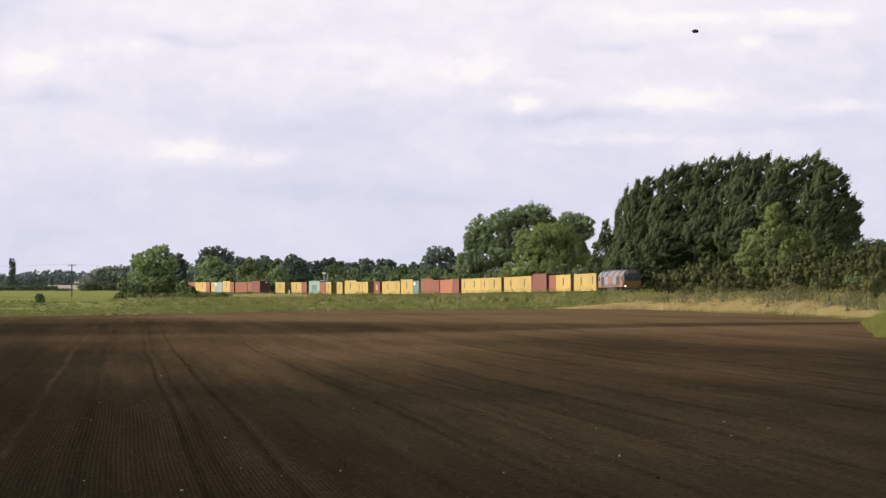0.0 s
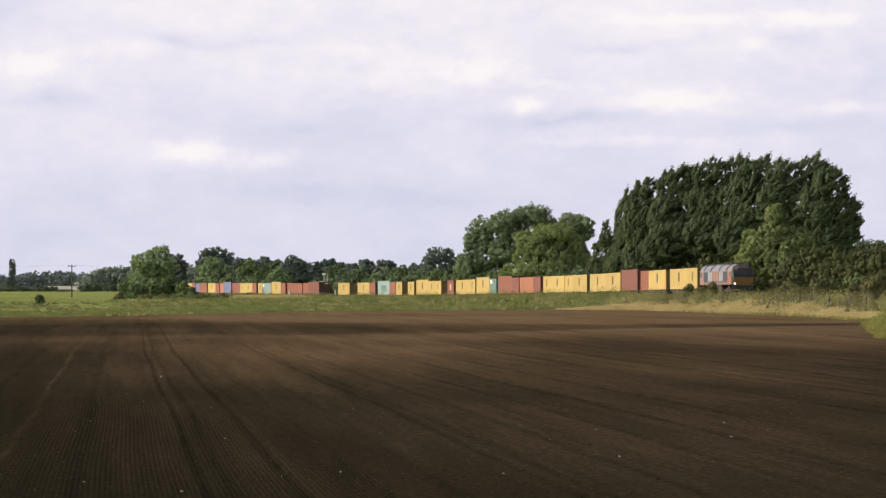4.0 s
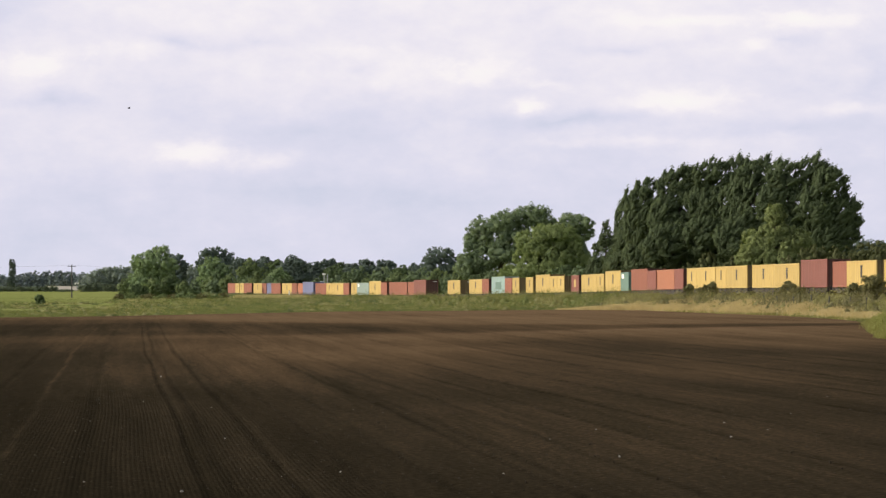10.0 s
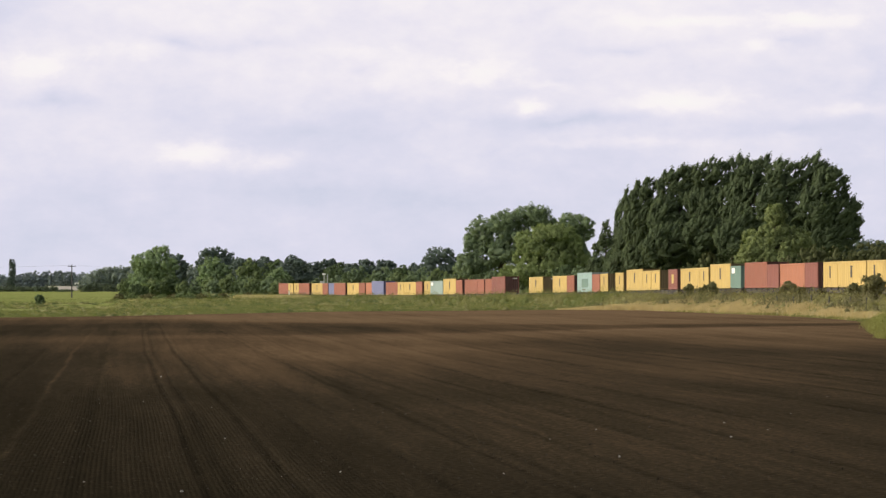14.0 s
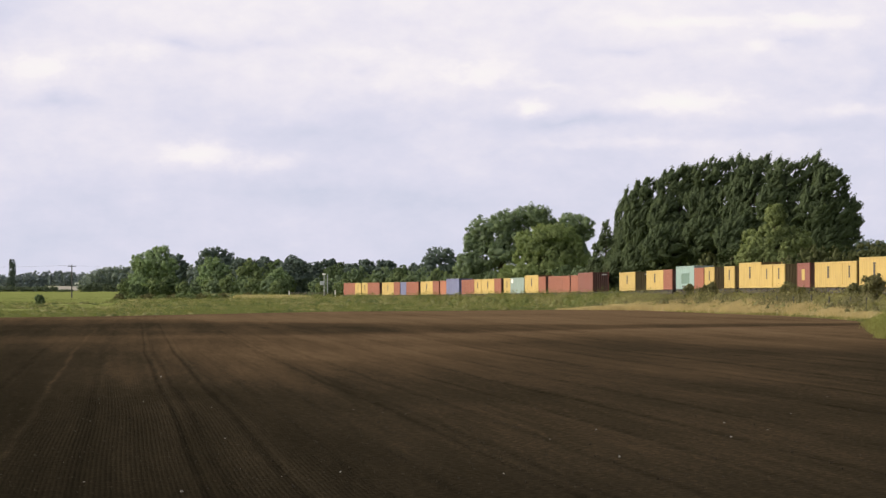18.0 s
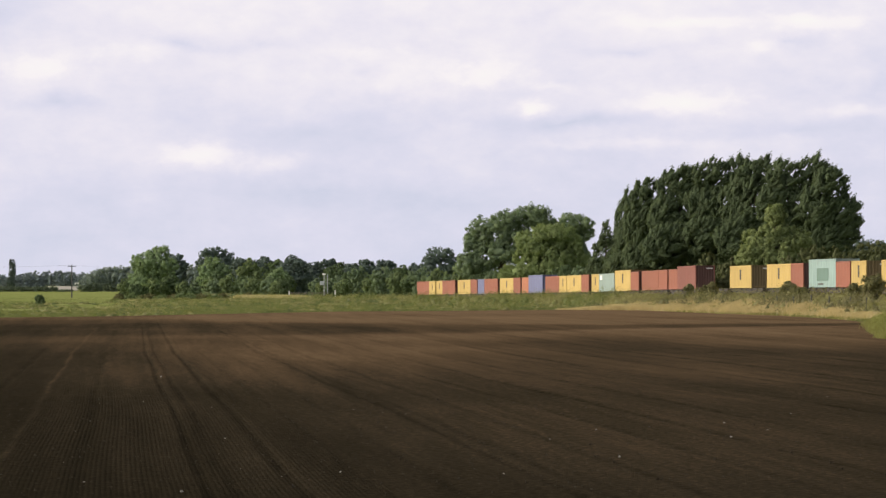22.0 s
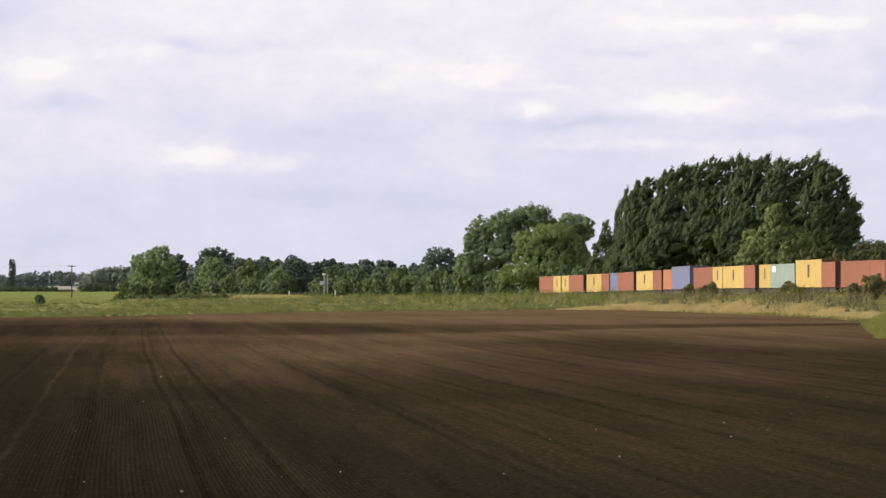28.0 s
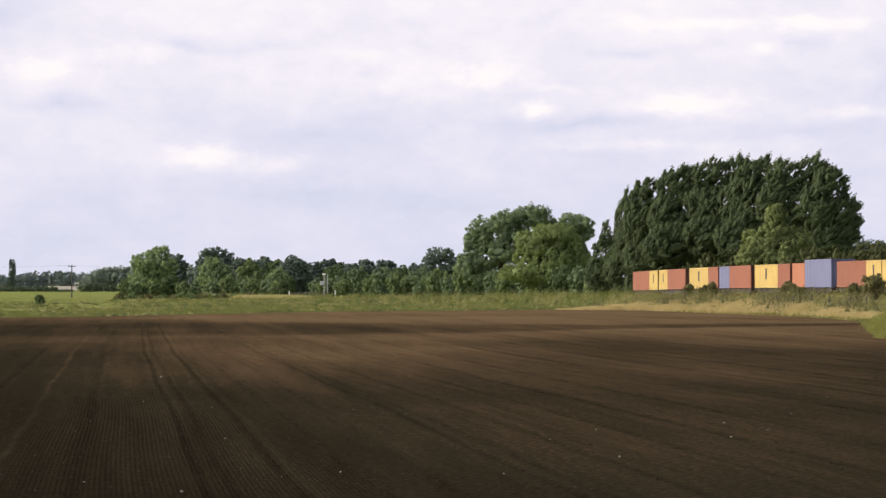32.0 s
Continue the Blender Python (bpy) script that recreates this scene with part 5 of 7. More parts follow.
tree("sallow_shrub", "rounded green sallow shrub on the railway's far side", -44.5, 825.6, ((-1.1, 2.8, 1.7, 2.1, 0.0), (1.0, 2.6, 1.7, 2.0, 0.0), (0.1, 3.4, 1.5, 2.5, 0.0),), LEAF_WILLOW, 6520, 0.161, 87, 0.10, limbs=False)
tree("sallow_shrub", "rounded green sallow shrub on the railway's far side", -41.1, 809.3, ((-1.1, 2.9, 1.7, 1.5, 0.0), (1.0, 2.8, 1.7, 1.5, 0.0), (0.1, 3.5, 1.5, 1.8, 0.0),), LEAF_LIGHT, 6520, 0.161, 88, 0.10, limbs=False)
tree("sallow_shrub", "rounded green sallow shrub on the railway's far side", -38.6, 794.4, ((-1.1, 3.5, 1.7, 1.8, 0.0), (0.9, 3.3, 1.7, 1.7, 0.0), (0.1, 4.0, 1.5, 2.1, 0.0),), LEAF_MID, 6520, 0.161, 89, 0.10, limbs=False)
tree("sallow_shrub", "rounded green sallow shrub on the railway's far side", -29.9, 763.0, ((-1.0, 3.1, 1.6, 1.3, 0.0), (0.9, 3.0, 1.6, 1.3, 0.0), (0.1, 3.7, 1.4, 1.6, 0.0),), LEAF_WILLOW, 6520, 0.161, 90, 0.10, limbs=False)
tree("sallow_shrub", "rounded green sallow shrub on the railway's far side", -27.4, 748.5, ((-1.0, 3.0, 1.6, 1.3, 0.0), (0.9, 2.9, 1.6, 1.2, 0.0), (0.1, 3.5, 1.4, 1.5, 0.0),), LEAF_LIGHT, 6520, 0.161, 91, 0.10, limbs=False)
tree("sallow_shrub", "rounded green sallow shrub on the railway's far side", -24.7, 740.1, ((-1.0, 3.3, 1.5, 1.7, 0.0), (0.9, 3.2, 1.5, 1.6, 0.0), (0.1, 3.8, 1.4, 2.0, 0.0),), LEAF_WILLOW, 6520, 0.161, 92, 0.10, limbs=False)
tree("sallow_shrub", "rounded green sallow shrub on the railway's far side", -22.5, 727.4, ((-1.0, 2.8, 1.5, 1.4, 0.0), (0.9, 2.7, 1.5, 1.3, 0.0), (0.1, 3.3, 1.3, 1.6, 0.0),), LEAF_LIGHT, 6520, 0.161, 93, 0.10, limbs=False)
tree("sallow_shrub", "rounded green sallow shrub on the railway's far side", -23.0, 760.0, ((-1.0, 3.5, 1.5, 2.0, 0.0), (0.9, 3.3, 1.5, 1.9, 0.0), (0.1, 4.0, 1.3, 2.4, 0.0),), LEAF_MID, 6520, 0.161, 94, 0.10, limbs=False)
tree("sallow_shrub", "rounded green sallow shrub on the railway's far side", -19.5, 748.0, ((-1.3, 4.5, 2.0, 2.5, 0.0), (1.2, 4.4, 2.0, 2.3, 0.0), (0.1, 5.0, 1.8, 2.9, 0.0),), LEAF_WILLOW, 6520, 0.161, 95, 0.10, limbs=False)
tree("sallow_shrub", "rounded green sallow shrub on the railway's far side", -15.8, 735.0, ((-1.2, 3.4, 1.8, 2.0, 0.0), (1.0, 3.3, 1.8, 1.9, 0.0), (0.1, 4.0, 1.6, 2.3, 0.0),), LEAF_LIGHT, 6520, 0.161, 96, 0.10, limbs=False)
tree("sallow_shrub", "rounded green sallow shrub on the railway's far side", -13.3, 728.0, ((-1.3, 4.7, 2.0, 2.2, 0.0), (1.1, 4.6, 2.0, 2.0, 0.0), (0.1, 5.2, 1.7, 2.6, 0.0),), LEAF_WILLOW, 6520, 0.161, 97, 0.10, limbs=False)
tree("sallow_shrub", "rounded green sallow shrub on the railway's far side", -9.9, 712.0, ((-1.2, 3.7, 1.9, 1.9, 0.0), (1.1, 3.6, 1.9, 1.8, 0.0), (0.1, 4.2, 1.7, 2.3, 0.0),), LEAF_LIGHT, 6520, 0.161, 98, 0.10, limbs=False)
tree("sallow_shrub", "rounded green sallow shrub on the railway's far side", -7.2, 705.0, ((-0.9, 3.4, 1.4, 1.7, 0.0), (0.8, 3.3, 1.4, 1.6, 0.0), (0.1, 3.9, 1.2, 2.0, 0.0),), LEAF_MID, 6520, 0.161, 99, 0.10, limbs=False)
tree("sallow_shrub", "rounded green sallow shrub on the railway's far side", -4.8, 700.0, ((-1.1, 4.4, 1.7, 2.1, 0.0), (1.0, 4.3, 1.7, 2.0, 0.0), (0.1, 4.9, 1.5, 2.5, 0.0),), LEAF_WILLOW, 6520, 0.161, 100, 0.10, limbs=False)
tree("sallow_shrub", "rounded green sallow shrub on the railway's far side", -1.3, 668.0, ((-1.3, 4.1, 2.0, 2.2, 0.0), (1.1, 4.0, 2.0, 2.1, 0.0), (0.1, 4.6, 1.7, 2.6, 0.0),), LEAF_LIGHT, 6520, 0.161, 101, 0.10, limbs=False)
tree("sallow_shrub", "rounded green sallow shrub on the railway's far side", 1.9, 660.0, ((-1.0, 3.4, 1.6, 1.6, 0.0), (0.9, 3.3, 1.6, 1.5, 0.0), (0.1, 3.8, 1.4, 1.9, 0.0),), LEAF_WILLOW, 6520, 0.161, 102, 0.10, limbs=False)
tree("sallow_shrub", "rounded green sallow shrub on the railway's far side", 4.5, 640.0, ((-1.1, 4.7, 1.7, 2.5, 0.0), (1.0, 4.6, 1.7, 2.3, 0.0), (0.1, 5.2, 1.5, 2.9, 0.0),), LEAF_LIGHT, 6520, 0.161, 103, 0.10, limbs=False)
tree("sallow_shrub", "rounded green sallow shrub on the railway's far side", 7.3, 632.0, ((-1.2, 3.4, 1.9, 1.5, 0.0), (1.1, 3.2, 1.9, 1.4, 0.0), (0.1, 3.8, 1.7, 1.8, 0.0),), LEAF_MID, 6520, 0.161, 104, 0.10, limbs=False)
tree("sallow_shrub", "rounded green sallow shrub on the railway's far side", 10.1, 622.0, ((-1.0, 3.8, 1.5, 1.9, 0.0), (0.9, 3.7, 1.5, 1.7, 0.0), (0.1, 4.2, 1.4, 2.2, 0.0),), LEAF_WILLOW, 6520, 0.161, 105, 0.10, limbs=False)
tree("sallow_shrub", "rounded green sallow shrub on the railway's far side", 12.5, 612.0, ((-1.3, 4.4, 2.0, 2.0, 0.0), (1.1, 4.3, 2.0, 1.9, 0.0), (0.1, 4.8, 1.7, 2.4, 0.0),), LEAF_LIGHT, 6520, 0.161, 106, 0.10, limbs=False)
tree("sallow_shrub", "rounded green sallow shrub on the railway's far side", 15.9, 600.0, ((-1.3, 4.0, 2.1, 1.6, 0.0), (1.2, 3.9, 2.1, 1.5, 0.0), (0.1, 4.4, 1.8, 1.9, 0.0),), LEAF_WILLOW, 6520, 0.161, 107, 0.10, limbs=False)
tree("sallow_shrub", "rounded green sallow shrub on the railway's far side", 19.1, 590.0, ((-1.2, 4.4, 1.9, 1.8, 0.0), (1.1, 4.3, 1.9, 1.7, 0.0), (0.1, 4.8, 1.7, 2.1, 0.0),), LEAF_LIGHT, 6520, 0.161, 108, 0.10, limbs=False)
tree("sallow_shrub", "rounded green sallow shrub on the railway's far side", 22.0, 580.0, ((-1.1, 4.5, 1.7, 2.1, 0.0), (1.0, 4.4, 1.7, 2.0, 0.0), (0.1, 4.9, 1.5, 2.4, 0.0),), LEAF_MID, 6520, 0.161, 109, 0.10, limbs=False)
tree("sallow_shrub", "rounded green sallow shrub on the railway's far side", 24.4, 565.0, ((-1.1, 4.1, 1.7, 1.9, 0.0), (1.0, 4.0, 1.7, 1.7, 0.0), (0.1, 4.5, 1.5, 2.2, 0.0),), LEAF_WILLOW, 6520, 0.161, 110, 0.10, limbs=False)
tree("sallow_shrub", "rounded green sallow shrub on the railway's far side", 26.3, 550.0, ((-1.0, 3.3, 1.5, 1.2, 0.0), (0.9, 3.2, 1.5, 1.1, 0.0), (0.1, 3.7, 1.3, 1.4, 0.0),), LEAF_LIGHT, 6520, 0.161, 111, 0.10, limbs=False)
tree("sallow_shrub", "tall green sallow shrub between the willows", 8.6, 655.0, ((-1.6, 4.4, 2.4, 2.8, 0.0), (1.5, 4.8, 2.4, 2.8, 0.0), (0.0, 5.8, 2.2, 2.6, 0.0),), LEAF_MID, 6500, 0.15, 112, 0.12, limbs=False)
# the overgrown bank behind the line, rising to the east
tree("hawthorn_shrub", "dense pale green hawthorn shrub on the bank", 28.2, 485.0, ((-0.7, 3.0, 1.1, 0.7, 0.0), (0.6, 3.0, 1.1, 0.6, 0.0), (0.1, 3.3, 0.9, 0.8, 0.0),), LEAF_LIGHT, 5460, 0.127, 140, 0.10, limbs=False)
tree("hawthorn_shrub", "dense green hawthorn shrub on the bank", 30.3, 452.0, ((-0.7, 2.5, 1.1, 0.9, 0.0), (0.6, 2.5, 1.1, 0.8, 0.0), (0.1, 2.9, 1.0, 1.1, 0.0),), LEAF_BANK, 5460, 0.127, 141, 0.10, limbs=False)
tree("hawthorn_shrub", "dense olive green hawthorn shrub on the bank", 31.8, 448.0, ((-0.8, 2.9, 1.2, 1.1, 0.0), (0.7, 2.8, 1.2, 1.1, 0.0), (0.1, 3.4, 1.0, 1.3, 0.0),), LEAF_BRAMBLE, 5460, 0.127, 142, 0.10, limbs=False)
tree("hawthorn_shrub", "dense dark green hawthorn shrub on the bank", 33.3, 440.0, ((-0.8, 3.3, 1.3, 1.4, 0.0), (0.7, 3.3, 1.3, 1.3, 0.0), (0.1, 3.9, 1.1, 1.6, 0.0),), LEAF_BANK, 5460, 0.127, 143, 0.10, limbs=False)
tree("hawthorn_shrub", "dense green hawthorn shrub on the bank", 35.0, 432.0, ((-0.9, 3.6, 1.4, 1.5, 0.0), (0.8, 3.5, 1.4, 1.4, 0.0), (0.1, 4.2, 1.2, 1.7, 0.0),), LEAF_BANK, 5460, 0.127, 144, 0.10, limbs=False)
tree("hawthorn_shrub", "dense dark green hawthorn shrub on the bank", 36.6, 424.0, ((-0.8, 3.6, 1.3, 1.3, 0.0), (0.7, 3.5, 1.3, 1.2, 0.0), (0.1, 4.1, 1.1, 1.6, 0.0),), LEAF_BANK, 5460, 0.127, 145, 0.10, limbs=False)
tree("hawthorn_shrub", "dense green hawthorn shrub on the bank", 37.7, 415.0, ((-0.9, 4.1, 1.3, 1.8, 0.0), (0.8, 4.0, 1.3, 1.6, 0.0), (0.1, 4.9, 1.1, 2.1, 0.0),), LEAF_BANK, 5460, 0.127, 146, 0.10, limbs=False)
tree("hawthorn_shrub", "dense green hawthorn shrub on the bank", 39.2, 408.0, ((-0.9, 4.2, 1.4, 1.7, 0.0), (0.8, 4.1, 1.4, 1.6, 0.0), (0.1, 5.0, 1.2, 2.0, 0.0),), LEAF_BANK, 5460, 0.127, 147, 0.10, limbs=False)
tree("hawthorn_shrub", "dense dark green hawthorn shrub on the bank", 40.5, 398.0, ((-0.9, 3.8, 1.4, 1.2, 0.0), (0.8, 3.7, 1.4, 1.2, 0.0), (0.1, 4.3, 1.2, 1.5, 0.0),), LEAF_BANK, 5460, 0.127, 148, 0.10, limbs=False)
tree("hawthorn_shrub", "dense olive green hawthorn shrub on the bank", 41.7, 390.0, ((-0.9, 4.1, 1.4, 1.6, 0.0), (0.8, 4.0, 1.4, 1.5, 0.0), (0.1, 4.8, 1.2, 2.0, 0.0),), LEAF_BRAMBLE, 5460, 0.127, 149, 0.10, limbs=False)
tree("hawthorn_shrub", "dense dark green hawthorn shrub on the bank", 42.9, 384.0, ((-0.9, 4.7, 1.3, 1.9, 0.0), (0.8, 4.6, 1.3, 1.8, 0.0), (0.1, 5.6, 1.1, 2.3, 0.0),), LEAF_BANK, 5460, 0.127, 150, 0.10, limbs=False)
tree("hawthorn_shrub", "dense dark green hawthorn shrub on the bank", 44.1, 378.0, ((-0.8, 5.0, 1.3, 1.8, 0.0), (0.7, 4.9, 1.3, 1.7, 0.0), (0.1, 5.8, 1.1, 2.1, 0.0),), LEAF_BANK, 5460, 0.127, 151, 0.10, limbs=False)
tree("hawthorn_shrub", "dense green hawthorn shrub on the bank", 45.2, 372.0, ((-0.8, 4.5, 1.2, 1.8, 0.0), (0.7, 4.4, 1.2, 1.7, 0.0), (0.1, 5.2, 1.0, 2.1, 0.0),), LEAF_BANK, 5460, 0.127, 152, 0.10, limbs=False)
tree("hawthorn_shrub", "dense dark green hawthorn shrub on the bank", 46.1, 366.0, ((-0.8, 4.9, 1.3, 1.9, 0.0), (0.7, 4.8, 1.3, 1.7, 0.0), (0.1, 5.7, 1.1, 2.2, 0.0),), LEAF_BANK, 5460, 0.127, 153, 0.10, limbs=False)
tree("hawthorn_shrub", "dense dark green hawthorn shrub on the bank", 47.1, 360.0, ((-0.8, 5.1, 1.2, 1.9, 0.0), (0.7, 5.0, 1.2, 1.8, 0.0), (0.1, 6.0, 1.1, 2.3, 0.0),), LEAF_BANK, 5460, 0.127, 154, 0.10, limbs=False)
tree("hawthorn_shrub", "dense green hawthorn shrub on the bank", 47.8, 354.0, ((-0.7, 5.3, 1.1, 1.9, 0.0), (0.6, 5.2, 1.1, 1.8, 0.0), (0.1, 6.1, 1.0, 2.2, 0.0),), LEAF_BANK, 5460, 0.127, 155, 0.10, limbs=False)
tree("hawthorn_shrub", "dense dark green hawthorn shrub on the bank", 49.0, 350.0, ((-0.8, 5.6, 1.2, 2.2, 0.0), (0.7, 5.4, 1.2, 2.0, 0.0), (0.1, 6.5, 1.0, 2.6, 0.0),), LEAF_BANK, 5460, 0.127, 156, 0.10, limbs=False)
tree("hawthorn_shrub", "dense dark green hawthorn shrub on the bank", 49.8, 345.0, ((-0.8, 5.7, 1.2, 2.1, 0.0), (0.7, 5.5, 1.2, 2.0, 0.0), (0.1, 6.6, 1.0, 2.5, 0.0),), LEAF_BANK, 5460, 0.127, 157, 0.10, limbs=False)
tree("hawthorn_shrub", "dense olive green hawthorn shrub on the bank", 35.8, 402.0, ((-0.6, 2.0, 1.0, 0.8, 0.0), (0.6, 1.9, 1.0, 0.7, 0.0), (0.1, 2.3, 0.8, 0.9, 0.0),), LEAF_BRAMBLE, 5460, 0.127, 158, 0.10, limbs=False)
tree("hawthorn_shrub", "dense dark green hawthorn shrub on the bank", 38.7, 392.0, ((-0.7, 2.3, 1.1, 0.8, 0.0), (0.6, 2.2, 1.1, 0.7, 0.0), (0.1, 2.6, 0.9, 0.9, 0.0),), LEAF_BANK, 5460, 0.127, 159, 0.10, limbs=False)
tree("hawthorn_shrub", "dense green hawthorn shrub on the bank", 41.1, 376.0, ((-0.7, 2.4, 1.0, 0.7, 0.0), (0.6, 2.4, 1.0, 0.7, 0.0), (0.1, 2.7, 0.9, 0.9, 0.0),), LEAF_BANK, 5460, 0.127, 160, 0.10, limbs=False)
tree("hawthorn_shrub", "dense olive green hawthorn shrub on the bank", 43.0, 362.0, ((-0.7, 2.5, 1.1, 0.7, 0.0), (0.6, 2.5, 1.1, 0.7, 0.0), (0.1, 2.9, 0.9, 0.8, 0.0),), LEAF_BRAMBLE, 5460, 0.127, 161, 0.10, limbs=False)
tree("hawthorn_shrub", "dense pale green hawthorn shrub on the bank", 45.0, 350.0, ((-0.6, 2.8, 0.9, 0.8, 0.0), (0.5, 2.8, 0.9, 0.7, 0.0), (0.1, 3.2, 0.8, 0.9, 0.0),), LEAF_LIGHT, 5460, 0.127, 162, 0.10, limbs=False)
tree("hawthorn_shrub", "dense dark green hawthorn shrub on the bank", 46.7, 342.0, ((-0.6, 3.1, 1.0, 1.0, 0.0), (0.6, 3.0, 1.0, 0.9, 0.0), (0.1, 3.5, 0.9, 1.1, 0.0),), LEAF_BANK, 5460, 0.127, 163, 0.10, limbs=False)
tree("oak_tree", "dark distant oak beyond the overgrown bank", 81.2, 620.0, ((1.8, 10.9, 2.8, 1.3, 0.0), (-1.8, 10.0, 2.8, 1.3, 0.0), (4.7, 10.6, 2.6, 1.5, 0.0), (-4.9, 8.9, 2.8, 1.5, 0.0), (0.2, 8.0, 6.1, 2.4, 0.0),), LEAF_HAZE_BLUE, 12760, 0.196, 170, 0.30)
tree("hawthorn_shrub", "tall dark hawthorn shrub under the poplars", 37.9, 458.0, ((-0.9, 4.6, 1.6, 2.3, 0.0), (0.9, 4.4, 1.6, 2.2, 0.0), (0.0, 5.8, 1.4, 2.0, 0.0)), LEAF_BANK, 6000, 0.127, 171, 0.12, limbs=False)
# bushes on the near side of the line
tree("bramble_bush", "olive straggling bramble bush on the railway bank", 39.2, 296.0, ((-0.4, 1.3, 0.4, 0.5, 0.0), (0.4, 1.3, 0.4, 0.5, 0.0), (-0.1, 1.7, 0.6, 0.7, 0.0), (0.3, 2.1, 0.3, 0.4, 0.0),), LEAF_OLIVE, 2200, 0.115, 180, 0.05, limbs=False)
tree("bramble_bush", "olive straggling bramble bush on the railway bank", 38.4, 300.0, ((-0.5, 1.1, 0.4, 0.3, 0.0), (0.4, 1.2, 0.4, 0.3, 0.0), (-0.1, 1.3, 0.4, 0.3, 0.0), (0.2, 1.5, 0.2, 0.2, 0.0),), LEAF_OLIVE, 2200, 0.115, 181, 0.05, limbs=False)
tree("bramble_bush", "olive straggling bramble bush on the railway bank", 29.7, 386.0, ((-0.4, 1.4, 0.3, 0.2, 0.0), (0.3, 1.4, 0.3, 0.3, 0.0), (-0.1, 1.5, 0.3, 0.3, 0.0), (0.1, 1.7, 0.2, 0.2, 0.0),), LEAF_OLIVE, 2200, 0.115, 182, 0.05, limbs=False)
tree("bramble_bush", "olive straggling bramble bush on the railway bank", 31.0, 378.0, ((-0.7, 1.2, 0.5, 0.2, 0.0), (0.6, 1.3, 0.6, 0.3, 0.0), (-0.1, 1.4, 0.5, 0.3, 0.0), (0.2, 1.6, 0.3, 0.2, 0.0),), LEAF_OLIVE, 2200, 0.115, 183, 0.05, limbs=False)
tree("bramble_bush", "olive straggling bramble bush on the railway bank", 31.3, 372.0, ((-0.3, 1.4, 0.3, 0.3, 0.0), (0.3, 1.4, 0.3, 0.3, 0.0), (-0.1, 1.6, 0.3, 0.4, 0.0), (0.1, 1.8, 0.2, 0.3, 0.0),), LEAF_OLIVE, 2200, 0.115, 184, 0.05, limbs=False)
tree("bramble_bush", "olive straggling bramble bush on the railway bank", 35.7, 333.0, ((-0.5, 1.3, 0.4, 0.4, 0.0), (0.4, 1.4, 0.4, 0.4, 0.0), (-0.1, 1.5, 0.4, 0.5, 0.0), (0.2, 1.8, 0.2, 0.3, 0.0),), LEAF_OLIVE, 2200, 0.115, 185, 0.05, limbs=False)
tree("bramble_bush", "olive straggling bramble bush on the railway bank", 36.5, 330.0, ((-0.5, 1.1, 0.4, 0.2, 0.0), (0.4, 1.1, 0.4, 0.2, 0.0), (-0.1, 1.2, 0.4, 0.2, 0.0), (0.2, 1.3, 0.2, 0.1, 0.0),), LEAF_OLIVE, 2200, 0.115, 186, 0.05, limbs=False)
tree("bramble_bush", "olive straggling bramble bush on the railway bank", 39.1, 290.0, ((-0.5, 1.6, 0.4, 0.6, 0.0), (0.4, 1.7, 0.4, 0.6, 0.0), (-0.1, 2.0, 0.4, 0.7, 0.0), (0.2, 2.4, 0.2, 0.5, 0.0),), LEAF_OLIVE, 2200, 0.115, 187, 0.05, limbs=False)
tree("bramble_bush", "low straggling bramble bush in rough grass", -72.4, 720.0, ((-0.8, 0.4, 0.7, 0.5, 0.0), (0.7, 0.4, 0.7, 0.5, 0.0), (-0.2, 0.6, 0.7, 0.6, 0.0), (0.3, 1.0, 0.4, 0.4, 0.0),), LEAF_OLIVE, 2200, 0.115, 188, 0.05, limbs=False)
tree("bramble_bush", "low straggling bramble bush in rough grass", -69.7, 719.4, ((-0.9, 0.5, 0.8, 0.5, 0.0), (0.8, 0.6, 0.8, 0.5, 0.0), (-0.2, 0.8, 0.8, 0.7, 0.0), (0.3, 1.2, 0.5, 0.4, 0.0),), LEAF_LIGHT, 2200, 0.115, 189, 0.05, limbs=False)
tree("bramble_bush", "low straggling bramble bush in rough grass", -67.8, 718.8, ((-0.8, -0.1, 0.6, 0.5, 0.0), (0.7, -0.1, 0.7, 0.5, 0.0), (-0.2, 0.1, 0.6, 0.6, 0.0), (0.3, 0.5, 0.4, 0.4, 0.0),), LEAF_LIGHT, 2200, 0.115, 190, 0.05, limbs=False)
tree("bramble_bush", "low straggling bramble bush in rough grass", -65.9, 718.2, ((-1.0, 0.7, 0.8, 0.4, 0.0), (0.9, 0.7, 0.9, 0.4, 0.0), (-0.2, 0.9, 0.8, 0.5, 0.0), (0.4, 1.1, 0.5, 0.3, 0.0),), LEAF_OLIVE, 2200, 0.115, 191, 0.05, limbs=False)
tree("bramble_bush", "low straggling bramble bush in rough grass", -64.0, 717.6, ((-1.0, 0.0, 0.8, 0.3, 0.0), (0.8, 0.0, 0.9, 0.3, 0.0), (-0.2, 0.2, 0.8, 0.4, 0.0), (0.4, 0.4, 0.5, 0.3, 0.0),), LEAF_LIGHT, 2200, 0.115, 192, 0.05, limbs=False)
tree("bramble_bush", "low straggling bramble bush in rough grass", -62.8, 717.0, ((-1.2, 0.4, 0.9, 0.4, 0.0), (1.0, 0.4, 1.0, 0.4, 0.0), (-0.2, 0.6, 0.9, 0.5, 0.0), (0.4, 0.9, 0.6, 0.3, 0.0),), LEAF_LIGHT, 2200, 0.115, 193, 0.05, limbs=False)
